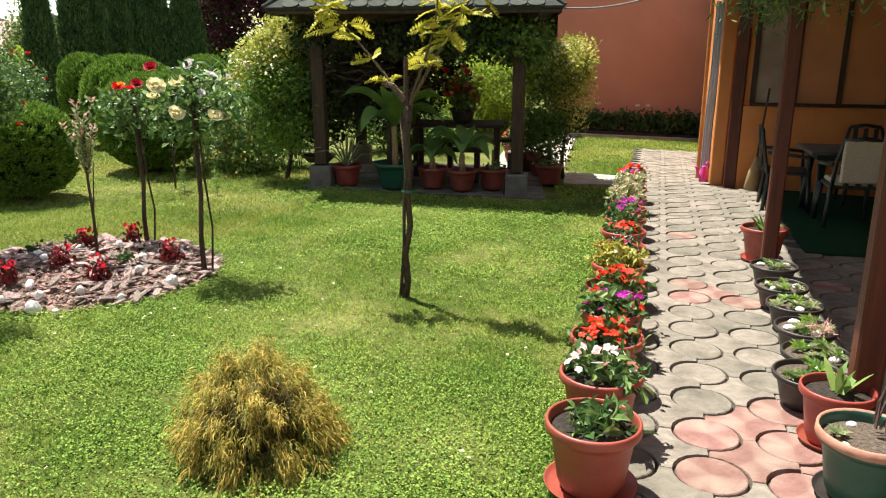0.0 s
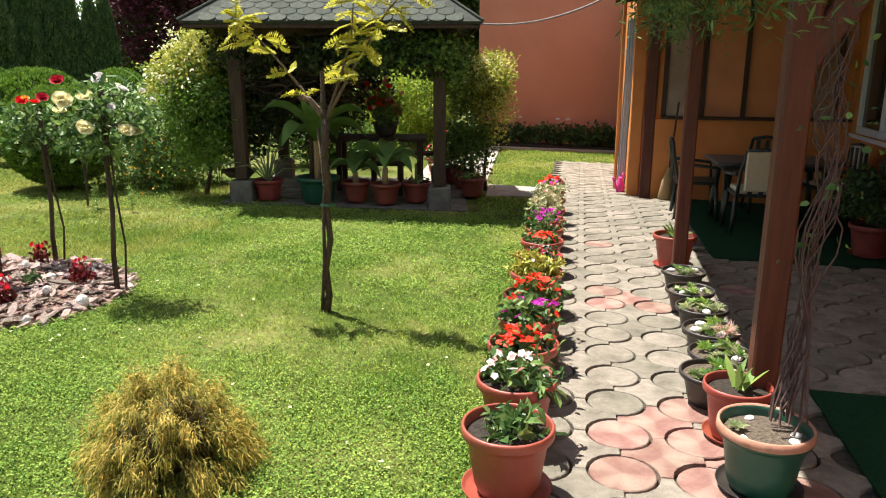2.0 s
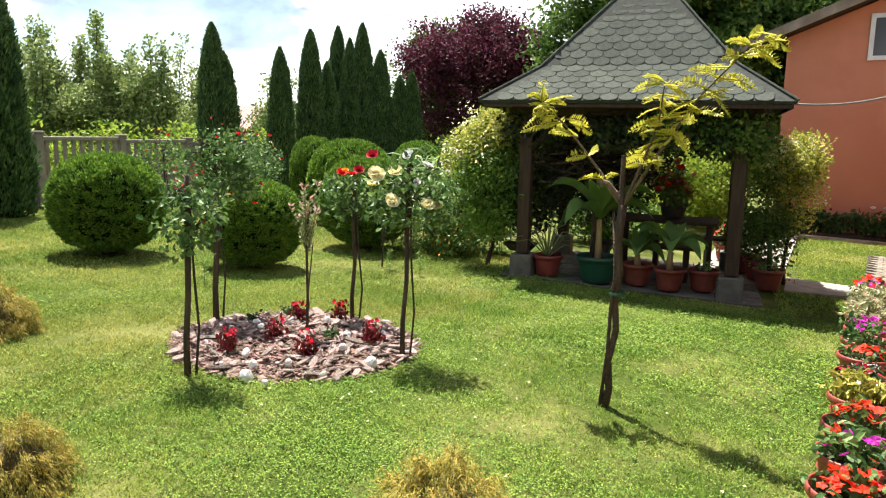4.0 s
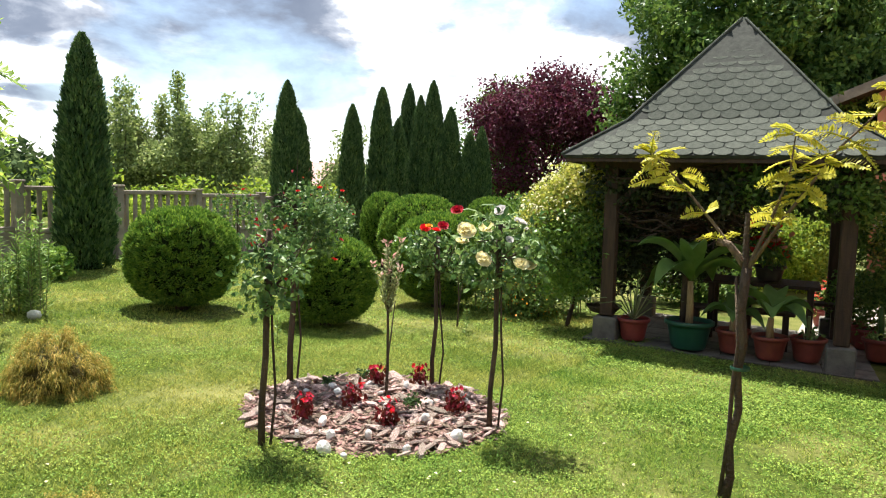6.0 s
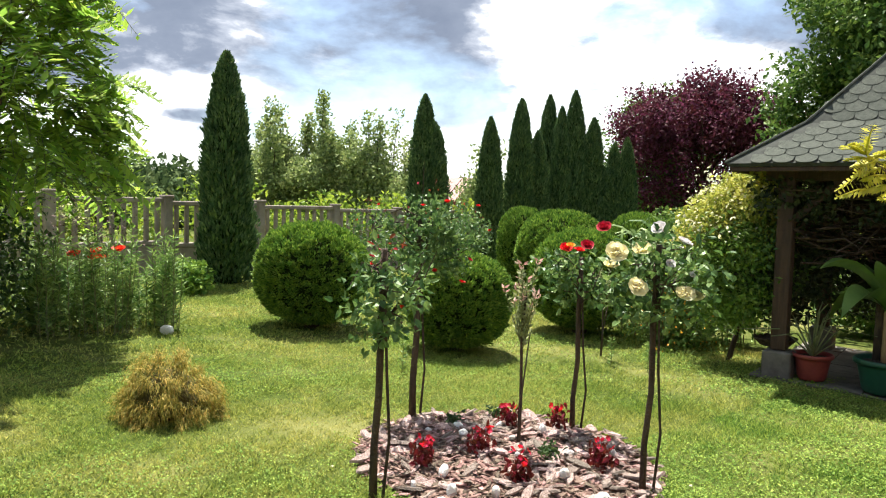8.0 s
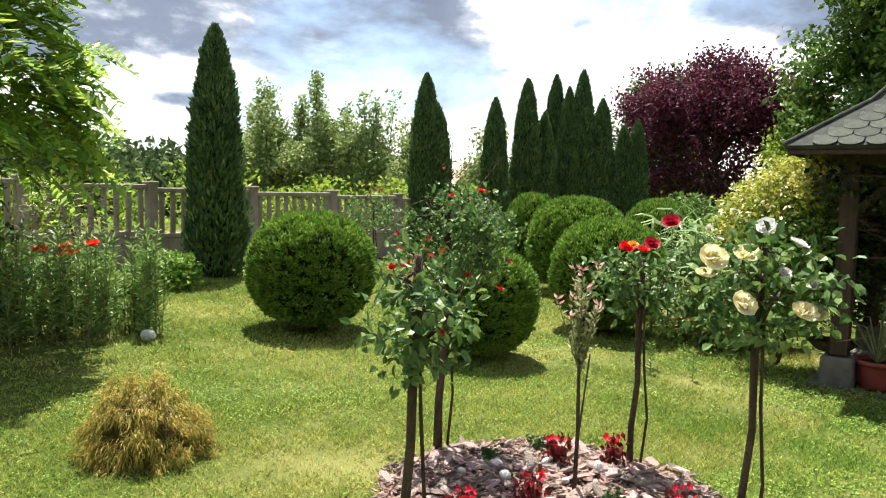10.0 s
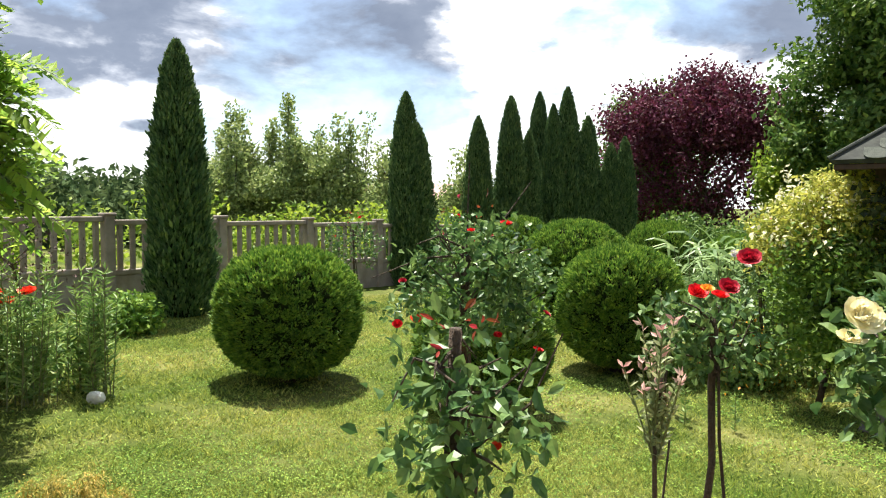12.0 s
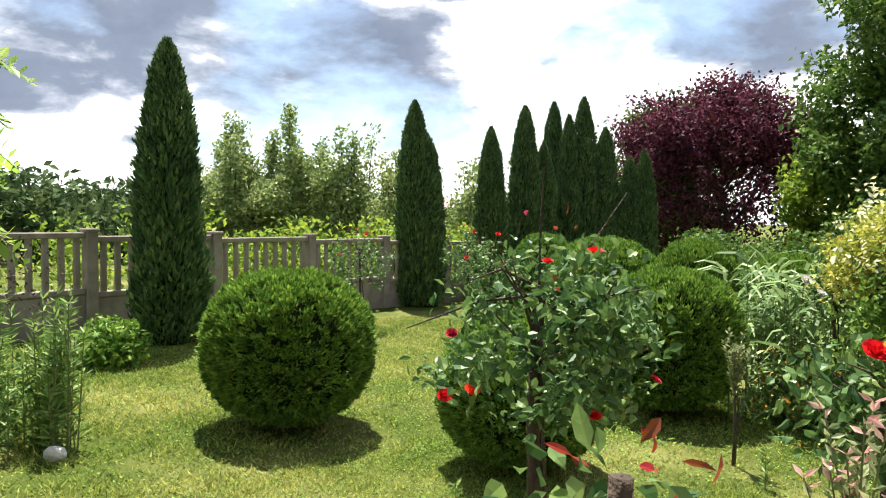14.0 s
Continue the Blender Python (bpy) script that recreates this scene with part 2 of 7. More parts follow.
def mat(name, c1, c2, scale=8.0, rough=0.7, bump=0.25, fine=0.0, random=None, spread=0.25, metallic=0.0, spec=0.5, lo=0.35, hi=0.65, translucent=0.0,
        stretch=(1, 1, 1), stain=None, stain_scale=1.2):
    """Two colours mixed by noise, with bump, an optional second coarse stain, and a shift of value per piece."""
    m, nodes, links, b = shader(name)
    tc = nodes.new("ShaderNodeTexCoord")
    mp = nodes.new("ShaderNodeMapping")
    mp.inputs["Scale"].default_value = stretch
    links.new(tc.outputs["Object"], mp.inputs[0])
    nz = nodes.new("ShaderNodeTexNoise")
    nz.inputs["Scale"].default_value, nz.inputs["Detail"].default_value, nz.inputs["Roughness"].default_value = scale, 7.0, 0.62
    links.new(mp.outputs[0], nz.inputs["Vector"])
    r = nodes.new("ShaderNodeValToRGB")
    r.color_ramp.elements[0].position, r.color_ramp.elements[1].position = lo, hi
    r.color_ramp.elements[0].color, r.color_ramp.elements[1].color = (*c1, 1), (*c2, 1)
    links.new(nz.outputs[0], r.inputs[0])
    col = r.outputs[0]
    if stain is not None:
        n2 = nodes.new("ShaderNodeTexNoise")
        n2.inputs["Scale"].default_value, n2.inputs["Detail"].default_value = stain_scale, 5.0
        links.new(tc.outputs["Object"], n2.inputs["Vector"])
        r2 = nodes.new("ShaderNodeValToRGB")
        r2.color_ramp.elements[0].position, r2.color_ramp.elements[1].position = 0.45, 0.68
        links.new(n2.outputs[0], r2.inputs[0])
        mx = nodes.new("ShaderNodeMix")
        mx.data_type = "RGBA"
        links.new(r2.outputs[0], mx.inputs[0])
        links.new(col, mx.inputs[6])
        mx.inputs[7].default_value = (*stain, 1)
        col = mx.outputs[2]
    if random:
        src = nodes.new("ShaderNodeNewGeometry").outputs["Random Per Island"] if random == "island" else nodes.new("ShaderNodeObjectInfo").outputs["Random"]
        mr = nodes.new("ShaderNodeMapRange")
        mr.inputs[3].default_value, mr.inputs[4].default_value = 1 - spread, 1 + spread
        links.new(src, mr.inputs[0])
        hs = nodes.new("ShaderNodeHueSaturation")
        links.new(mr.outputs[0], hs.inputs["Value"])
        mh = nodes.new("ShaderNodeMapRange")
        mh.inputs[3].default_value, mh.inputs[4].default_value = 0.5 + 0.06 * spread, 0.5 - 0.06 * spread
        links.new(src, mh.inputs[0])
        links.new(mh.outputs[0], hs.inputs["Hue"])
        links.new(col, hs.inputs["Color"])
        col = hs.outputs[0]
    links.new(col, b.inputs["Base Color"])
    b.inputs["Roughness"].default_value, b.inputs["Metallic"].default_value = rough, metallic
    b.inputs["Specular IOR Level"].default_value = spec
    if bump:
        bp = nodes.new("ShaderNodeBump")
        bp.inputs["Strength"].default_value, bp.inputs["Distance"].default_value = bump, 0.02
        h = nz.outputs[0]
        if fine:
            n3 = nodes.new("ShaderNodeTexNoise")
            n3.inputs["Scale"].default_value, n3.inputs["Detail"].default_value = fine, 4.0
            links.new(tc.outputs["Object"], n3.inputs["Vector"])
            ad = nodes.new("ShaderNodeMath")
            ad.operation = "ADD"
            links.new(h, ad.inputs[0])
            links.new(n3.outputs[0], ad.inputs[1])
            h = ad.outputs[0]
        links.new(h, bp.inputs["Height"])
        links.new(bp.outputs[0], b.inputs["Normal"])
    if translucent:
        tr = nodes.new("ShaderNodeBsdfTranslucent")
        links.new(col, tr.inputs[0])
        ms = nodes.new("ShaderNodeMixShader")
        ms.inputs[0].default_value = translucent
        links.new(b.outputs[0], ms.inputs[1])
        links.new(tr.outputs[0], ms.inputs[2])
        links.new(ms.outputs[0], nodes["Material Output"].inputs[0])
    return m


def leafmat(name, c1, c2, spread=0.35, rough=0.5, translucent=0.32, scale=6.0, spec=0.22):
    return mat(name, c1, c2, scale=scale, rough=rough, bump=0, random="island", spread=spread, translucent=translucent, spec=spec)


M = {}
M["lawn_soil"] = mat("lawn_soil", (0.035, 0.058, 0.010), (0.10, 0.13, 0.022), scale=34, rough=0.95, bump=0.6, fine=160, stain=(0.19, 0.19, 0.06), stain_scale=0.9, spec=0.1)
M["clover"] = leafmat("clover", (0.15, 0.275, 0.043), (0.275, 0.395, 0.08), spread=0.4, scale=2.0, rough=0.6, translucent=0.3, spec=0.1)
M["grass"] = leafmat("grass", (0.15, 0.285, 0.043), (0.35, 0.42, 0.10), spread=0.6, scale=0.9, rough=0.6, translucent=0.35, spec=0.12)
M["dry_grass"] = leafmat("dry_grass", (0.19, 0.285, 0.048), (0.42, 0.435, 0.12), spread=0.55, scale=0.9, rough=0.6, translucent=0.35, spec=0.12)
M["paver"] = mat("paver", (0.17, 0.148, 0.118), (0.31, 0.275, 0.225), scale=9, rough=0.88, bump=0.45, fine=90, random="object", spread=0.2, stain=(0.13, 0.115, 0.09), stain_scale=6, spec=0.25)
M["paver_red"] = mat("paver_red", (0.19, 0.095, 0.078), (0.29, 0.17, 0.14), scale=9, rough=0.85, bump=0.35, fine=90, random="object", spread=0.12, stain=(0.31, 0.24, 0.19), stain_scale=6, spec=0.25)
M["joint"] = mat("joint", (0.04, 0.034, 0.024), (0.085, 0.07, 0.048), scale=30, rough=0.95, bump=0.5, fine=120)
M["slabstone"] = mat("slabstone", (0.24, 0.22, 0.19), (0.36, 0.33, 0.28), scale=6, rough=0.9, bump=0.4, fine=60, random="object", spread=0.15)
# slabstone again, darkened to put the gazebo roof's shade into the colour
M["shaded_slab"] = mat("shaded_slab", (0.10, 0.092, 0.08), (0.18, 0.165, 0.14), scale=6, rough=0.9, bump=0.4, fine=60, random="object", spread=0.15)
M["carpet"] = mat("carpet", (0.012, 0.045, 0.022), (0.02, 0.07, 0.035), scale=60, rough=0.98, bump=0.7, fine=300, spec=0.05)
M["stucco_orange"] = mat("stucco_orange", (0.60, 0.235, 0.075), (0.68, 0.28, 0.09), scale=2.5, rough=0.9, bump=0.25, fine=180, stain=(0.5, 0.175, 0.05), stain_scale=0.8, spec=0.2)
M["stucco_salmon"] = mat("stucco_salmon", (0.56, 0.225, 0.14), (0.62, 0.26, 0.165), scale=1.3, rough=0.92, bump=0.2, fine=120, stain=(0.53, 0.21, 0.13), stain_scale=0.5, spec=0.15)
M["brown_wood"] = mat("brown_wood", (0.075, 0.021, 0.012), (0.13, 0.036, 0.018), scale=5, rough=0.5, bump=0.25, fine=40, stretch=(6, 6, 0.5), spec=0.4)
M["roof_boards"] = mat("roof_boards", (0.30, 0.18, 0.10), (0.42, 0.27, 0.16), scale=5, rough=0.7, bump=0.3, fine=30, stretch=(0.6, 7, 7))
M["dark_wood"] = mat("dark_wood", (0.03, 0.016, 0.009), (0.065, 0.034, 0.018), scale=5, rough=0.75, bump=0.4, fine=30, stretch=(7, 7, 0.6))
M["grey_wood"] = mat("grey_wood", (0.075, 0.05, 0.03), (0.2, 0.14, 0.085), scale=6, rough=0.85, bump=0.8, fine=50, stretch=(9, 9, 0.7))
M["bark"] = mat("bark", (0.035, 0.022, 0.013), (0.10, 0.068, 0.042), scale=9, rough=0.9, bump=0.9, fine=60, stretch=(3, 3, 0.6))
M["shingle"] = mat("shingle", (0.062, 0.070, 0.058), (0.098, 0.107, 0.088), scale=14, rough=0.95, bump=0.35, fine=240, random="object", spread=0.16, spec=0.15)
M["shingle_bed"] = mat("shingle_bed", (0.025, 0.028, 0.023), (0.05, 0.055, 0.045), scale=14, rough=0.95, bump=0.3)
M["concrete"] = mat("concrete", (0.24, 0.20, 0.16), (0.36, 0.31, 0.26), scale=5, rough=0.92, bump=0.4, fine=80, stain=(0.2, 0.165, 0.13), stain_scale=1.6)
M["terracotta"] = mat("terracotta", (0.27, 0.052, 0.036), (0.36, 0.078, 0.05), scale=7, rough=0.42, bump=0.08, fine=50, random="object", spread=0.1, stain=(0.30, 0.075, 0.05), stain_scale=5)
M["dull_red"] = mat("dull_red", (0.17, 0.034, 0.026), (0.25, 0.054, 0.037), scale=7, rough=0.5, bump=0.08, random="object", spread=0.12)
M["green_pot"] = mat("green_pot", (0.012, 0.065, 0.04), (0.02, 0.09, 0.055), scale=7, rough=0.38, bump=0.06)
M["worn_rim"] = mat("worn_rim", (0.36, 0.16, 0.10), (0.5, 0.25, 0.17), scale=20, rough=0.6, bump=0.2)
M["black_pot"] = mat("black_pot", (0.022, 0.018, 0.016), (0.05, 0.042, 0.036), scale=9, rough=0.45, bump=0.08)
M["soil"] = mat("soil", (0.018, 0.013, 0.009), (0.055, 0.04, 0.028), scale=45, rough=0.95, bump=0.9, fine=140)
M["sandy_soil"] = mat("sandy_soil", (0.07, 0.052, 0.036), (0.21, 0.16, 0.115), scale=60, rough=0.95, bump=0.9, fine=160)
M["white_stone"] = mat("white_stone", (0.6, 0.58, 0.54), (0.8, 0.79, 0.76), scale=12, rough=0.7, bump=0.3, fine=80, random="object", spread=0.1)
M["bark_chip"] = mat("bark_chip", (0.20, 0.115, 0.085), (0.56, 0.46, 0.41), scale=16, rough=0.9, bump=0.6, fine=90, random="object", spread=0.5)
M["bark_chips"] = mat("bark_chips", (0.075, 0.036, 0.024), (0.34, 0.23, 0.18), scale=18, rough=0.9, bump=0.6, fine=90, random="island", spread=0.6)
M["ball_leaf"] = leafmat("ball_leaf", (0.105, 0.215, 0.035), (0.24, 0.38, 0.06), spread=0.55, rough=0.55, translucent=0.2, scale=7)
M["thuja_leaf"] = leafmat("thuja_leaf", (0.062, 0.12, 0.047), (0.125, 0.21, 0.07), spread=0.55, rough=0.6, translucent=0.15, scale=4)
# filler core for the conifers, its dark colour stands for shade between sprays
M["shade_core"] = mat("shade_core", (0.012, 0.02, 0.006), (0.03, 0.042, 0.012), scale=14, rough=1.0, bump=0.8, spec=0.02)
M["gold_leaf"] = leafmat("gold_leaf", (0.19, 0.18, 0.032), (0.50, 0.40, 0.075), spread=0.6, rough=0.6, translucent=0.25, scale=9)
# brown-green inner threads, darkened along with the core for the shade in hollows
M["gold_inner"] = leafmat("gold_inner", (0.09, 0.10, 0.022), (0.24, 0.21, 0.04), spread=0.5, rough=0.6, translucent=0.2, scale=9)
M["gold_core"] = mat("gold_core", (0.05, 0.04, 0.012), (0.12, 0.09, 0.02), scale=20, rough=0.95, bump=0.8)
M["rose_leaf"] = leafmat("rose_leaf", (0.065, 0.14, 0.04), (0.16, 0.26, 0.075), spread=0.5, rough=0.44, translucent=0.3, scale=12, spec=0.28)
M["young_leaf"] = leafmat("young_leaf", (0.13, 0.24, 0.035), (0.22, 0.34, 0.06), spread=0.35, rough=0.45, translucent=0.4)
M["red_young"] = leafmat("red_young", (0.28, 0.03, 0.025), (0.36, 0.07, 0.035), spread=0.4, rough=0.4, translucent=0.35)
M["yellow_leaf"] = leafmat("yellow_leaf", (0.46, 0.44, 0.04), (0.62, 0.58, 0.09), spread=0.2, rough=0.45, translucent=0.45)
M["purple_leaf"] = leafmat("purple_leaf", (0.055, 0.014, 0.024), (0.16, 0.04, 0.06), spread=0.6, rough=0.65, translucent=0.25, scale=2)
M["tree_leaf"] = leafmat("tree_leaf", (0.065, 0.13, 0.028), (0.15, 0.25, 0.05), spread=0.45, rough=0.5, translucent=0.3, scale=2)
M["bright_leaf"] = leafmat("bright_leaf", (0.17, 0.27, 0.03), (0.30, 0.40, 0.05), spread=0.4, rough=0.5, translucent=0.42, scale=2)
M["pear_leaf"] = leafmat("pear_leaf", (0.21, 0.29, 0.09), (0.37, 0.44, 0.17), spread=0.45, rough=0.5, translucent=0.3, scale=2)
M["far_leaf"] = leafmat("far_leaf", (0.06, 0.105, 0.04), (0.12, 0.17, 0.07), spread=0.45, rough=0.9, translucent=0.2, scale=1, spec=0.05)
M["honey_leaf"] = leafmat("honey_leaf", (0.28, 0.34, 0.05), (0.56, 0.54, 0.12), spread=0.4, rough=0.5, translucent=0.35, scale=3)
M["reed_leaf"] = leafmat("reed_leaf", (0.14, 0.24, 0.08), (0.29, 0.40, 0.16), spread=0.35, rough=0.45, translucent=0.3, scale=3)
M["sumac_leaf"] = leafmat("sumac_leaf", (0.22, 0.38, 0.05), (0.36, 0.50, 0.085), spread=0.35, rough=0.45, translucent=0.6, scale=3)
M["lily_leaf"] = leafmat("lily_leaf", (0.13, 0.24, 0.06), (0.28, 0.40, 0.11), spread=0.4, rough=0.45, translucent=0.3, scale=4)
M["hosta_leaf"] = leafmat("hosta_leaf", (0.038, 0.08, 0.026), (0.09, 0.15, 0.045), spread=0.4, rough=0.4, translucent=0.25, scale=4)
M["banana_leaf"] = leafmat("banana_leaf", (0.11, 0.21, 0.05), (0.18, 0.29, 0.08), spread=0.25, rough=0.35, translucent=0.35, scale=5)
M["variegated"] = leafmat("variegated", (0.22, 0.26, 0.03), (0.62, 0.56, 0.13), spread=0.35, rough=0.5, translucent=0.3, scale=30)
M["cream_variegated"] = leafmat("cream_variegated", (0.22, 0.28, 0.11), (0.72, 0.66, 0.42), spread=0.3, rough=0.5, translucent=0.3, scale=26)
M["pink_tip"] = leafmat("pink_tip", (0.62, 0.30, 0.26), (0.74, 0.52, 0.44), spread=0.25, rough=0.5, translucent=0.35, scale=12)
M["willow_leaf"] = leafmat("willow_leaf", (0.18, 0.24, 0.09), (0.40, 0.42, 0.22), spread=0.35, rough=0.5, translucent=0.35, scale=12)
M["red_petal"] = leafmat("red_petal", (0.62, 0.012, 0.012), (0.80, 0.035, 0.02), spread=0.25, rough=0.5, translucent=0.3)
M["scarlet_petal"] = leafmat("scarlet_petal", (0.75, 0.05, 0.02), (0.85, 0.10, 0.03), spread=0.2, rough=0.5, translucent=0.3)
M["crimson_petal"] = leafmat("crimson_petal", (0.36, 0.008, 0.018), (0.52, 0.02, 0.03), spread=0.3, rough=0.5, translucent=0.25)
M["magenta_petal"] = leafmat("magenta_petal", (0.50, 0.02, 0.36), (0.62, 0.05, 0.46), spread=0.2, rough=0.5, translucent=0.3)
M["white_petal"] = leafmat("white_petal", (0.74, 0.70, 0.68), (0.85, 0.82, 0.80), spread=0.08, rough=0.5, translucent=0.3)
M["pink_petal"] = leafmat("pink_petal", (0.72, 0.28, 0.24), (0.80, 0.42, 0.36), spread=0.2, rough=0.5, translucent=0.3)
M["yellow_petal"] = leafmat("yellow_petal", (0.87, 0.80, 0.46), (0.88, 0.85, 0.64), spread=0.06, rough=0.5, translucent=0.5)
M["orange_petal"] = leafmat("orange_petal", (0.80, 0.30, 0.03), (0.85, 0.45, 0.05), spread=0.15, rough=0.5, translucent=0.3)
M["begonia_leaf"] = leafmat("begonia_leaf", (0.10, 0.014, 0.014), (0.20, 0.025, 0.022), spread=0.4, rough=0.4)
# creeper green darkened so the colour holds the gazebo's inner shade
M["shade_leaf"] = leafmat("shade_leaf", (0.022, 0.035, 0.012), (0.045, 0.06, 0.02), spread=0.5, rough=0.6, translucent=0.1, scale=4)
M["stem"] = mat("stem", (0.10, 0.13, 0.04), (0.17, 0.17, 0.06), scale=20, rough=0.6, bump=0.2)
M["vine_stem"] = mat("vine_stem", (0.07, 0.04, 0.032), (0.11, 0.06, 0.05), scale=20, rough=0.8, bump=0.4)
M["plastic_dark"] = mat("plastic_dark", (0.012, 0.02, 0.018), (0.02, 0.03, 0.026), scale=10, rough=0.4, bump=0.03)
M["cushion"] = mat("cushion", (0.50, 0.44, 0.30), (0.66, 0.60, 0.44), scale=80, rough=0.9, bump=0.5, fine=200)
M["table_top"] = mat("table_top", (0.05, 0.06, 0.06), (0.12, 0.12, 0.12), scale=8, rough=0.35, bump=0.03)
M["white_frame"] = mat("white_frame", (0.70, 0.70, 0.70), (0.8, 0.8, 0.79), scale=6, rough=0.4, bump=0.03)
M["curtain"] = mat("curtain", (0.38, 0.44, 0.52), (0.52, 0.57, 0.64), scale=9, rough=0.8, bump=0.2, stretch=(4, 4, 0.5))
M["pink_plastic"] = mat("pink_plastic", (0.65, 0.04, 0.28), (0.75, 0.07, 0.36), scale=8, rough=0.35, bump=0.03)
M["cable"] = mat("cable", (0.22, 0.20, 0.19), (0.32, 0.30, 0.28), scale=20, rough=0.6, bump=0.05)
M["brown_pane"] = mat("brown_pane", (0.34, 0.15, 0.07), (0.42, 0.22, 0.12), scale=1.2, rough=0.22, bump=0.02, stain=(0.2, 0.12, 0.08), stain_scale=1.4)
M["beige_pane"] = mat("beige_pane", (0.36, 0.27, 0.2), (0.5, 0.4, 0.31), scale=1.2, rough=0.3, bump=0.02, stain=(0.24, 0.17, 0.12), stain_scale=1.4)
M["orange_pane"] = mat("orange_pane", (0.55, 0.2, 0.065), (0.62, 0.25, 0.09), scale=1.2, rough=0.3, bump=0.02, stain=(0.4, 0.15, 0.06), stain_scale=1.0)
M["straw"] = mat("straw", (0.26, 0.17, 0.08), (0.4, 0.28, 0.14), scale=30, rough=0.9, bump=0.4, stretch=(4, 4, 0.4))
M["window_glass"], _n, _l, _b = shader("window_glass")
_b.inputs["Base Color"].default_value = (0.05, 0.05, 0.045, 1)
_b.inputs["Roughness"].default_value = 0.06
_b.inputs["Specular IOR Level"].default_value = 0.7

# ---- ground ----
def build_ground():
    radii = [0, 1.5, 3, 4.5, 6, 8, 10, 12, 15, 18, 22, 27, 35, 60, 120, 300, 900, 3000]
    seg = 72
    v, f = [(-3, 6, G(-3, 6))], []
    for r in radii[1:]:
        for i in range(seg):
            a = 2 * math.pi * i / seg
            x, y = -3 + r * math.cos(a), 6 + r * math.sin(a)
            k = min(1.0, 27 / r)
            v.append((x, y, G(-3 + (x + 3) * k, 6 + (y - 6) * k)))
    for i in range(seg):
        f.append([0, 1 + i, 1 + (i + 1) % seg])
    for k in range(len(radii) - 2):
        a, b = 1 + k * seg, 1 + (k + 1) * seg
        for i in range(seg):
            j = (i + 1) % seg
            f.append([a + i, b + i, b + j, a + j])
    ob = part("ground", Geo().add(v, f), M["lawn_soil"], smooth=True)
    tagged(ob, "mown green garden lawn with a few dry patches", "lawn", kind="structure")


build_ground()

# ---- paving: round pavers and the four-pointed pieces between them ----
PITCH, ROUND = 0.34, 0.133
LEAN_P = math.radians(1.7)


def lattice(i, j):
    u, w = (i * PITCH), (j * PITCH)
    return 0.36 + u * math.cos(LEAN_P) - w * math.sin(LEAN_P), 3.66 + u * math.sin(LEAN_P) + w * math.cos(LEAN_P)


def disc_geo():
    return lathe([(0.001, 0.0), (ROUND - 0.005, 0.0), (ROUND - 0.001, -0.004), (ROUND, -0.012), (ROUND, -0.04)], seg=22)


def star_geo():
    R, h = ROUND + 0.012, PITCH / 2
    ring = []
    for sx, sy, a0 in ((1, 1, 270), (-1, 1, 0), (-1, -1, 90), (1, -1, 180)):
        for k in range(6):
            a = math.radians(a0 - 90 * k / 5)
            ring.append((sx * h + R * math.cos(a), sy * h + R * math.sin(a)))
    ring = [(x * 0.985, y * 0.985) for x, y in ring]
    n = len(ring)
    v = [(x * 0.978, y * 0.978, 0.0) for x, y in ring] + [(x, y, -0.006) for x, y in ring] + [(x, y, -0.04) for x, y in ring]
    f = [list(range(n))]
    for k in range(2):
        f += [[(k + 1) * n + i, (k + 1) * n + (i + 1) % n, k * n + (i + 1) % n, k * n + i] for i in range(n)]
    return Geo().add(v, f)


pave_bed = part("pavement", slab([(-0.08, -1.5), (3.4, -1.5), (3.4, 10.95), (0.6, 11.2), (0.6, 15.6), (-0.72, 15.6), (-0.43, 9.5), (-0.10, 2.7)], -0.05, 0.012), M["joint"])
tagged(pave_bed, "garden path of round concrete pavers with fillers between", "paving", kind="structure")

REDS = {(0, -1), (1, -1), (1, -2), (0, -2), (1, 0), (2, -2), (0, 5), (1, 5), (0, 6), (3, 7), (0, 11)}


def build_pavers():
    disc, star = {}, {}
    for key in ("paver", "paver_red"):
        disc[key], star[key] = disc_geo().mesh("paver", M[key]), star_geo().mesh("paver_filler", M[key])
    rest = Geo()
    dg, sg = disc_geo(), star_geo()
    r = random.Random(5)
    tilt = Matrix(((1, 0, 0), (0, 1, 0), (0, 0, 1))).to_4x4()
    tilt[2][0], tilt[2][1] = -0.02619, -0.03144
    for j in range(-15, 36):
        for i in range(-2, 9):
            for half in (0, 1):
                x, y = lattice(i + 0.5 * half, j + 0.5 * half)
                left = -0.12 - 0.045 * max(0, y - 2.7)
                if x < left + (0.12 if not half else 0.05) or x > 3.3 or y > 15.4:
                    continue
                if y > 10.8 and x > 0.55:
                    continue
                if x > 1.25 and not 4.0 < y < 7.2:
                    continue
                red = half == 0 and (i, j) in REDS or half == 1 and (i, j) in {(0, -1), (0, -2), (1, -2), (0, 5)}
                key = "paver_red" if red else "paver"
                m = Matrix.Translation((x, y, G(x, y) + 0.034 + r.uniform(-0.002, 0.002))) @ tilt @ Matrix.Rotation(LEAN_P + r.choice([0, 1, 2, 3]) * math.pi / 2, 4, "Z")
                if 1.9 < y < 10.9 and x < 1.3 or (x >= 1.3 and y < 7.2):
                    part("paver" if not half else "paver_filler", (star if half else disc)[key], None, pave_bed, m=m)
                else:
                    rest.join(sg if half else dg, m)
    tagged(part("far_pavers", rest, M["paver"], pave_bed), kind="stuff")


# ---- carpets ----
def carpet(name, corners, label):
    ob = part(name, slab(corners, 0.03, 0.046), M["carpet"])
    tagged(ob, label, "carpet")


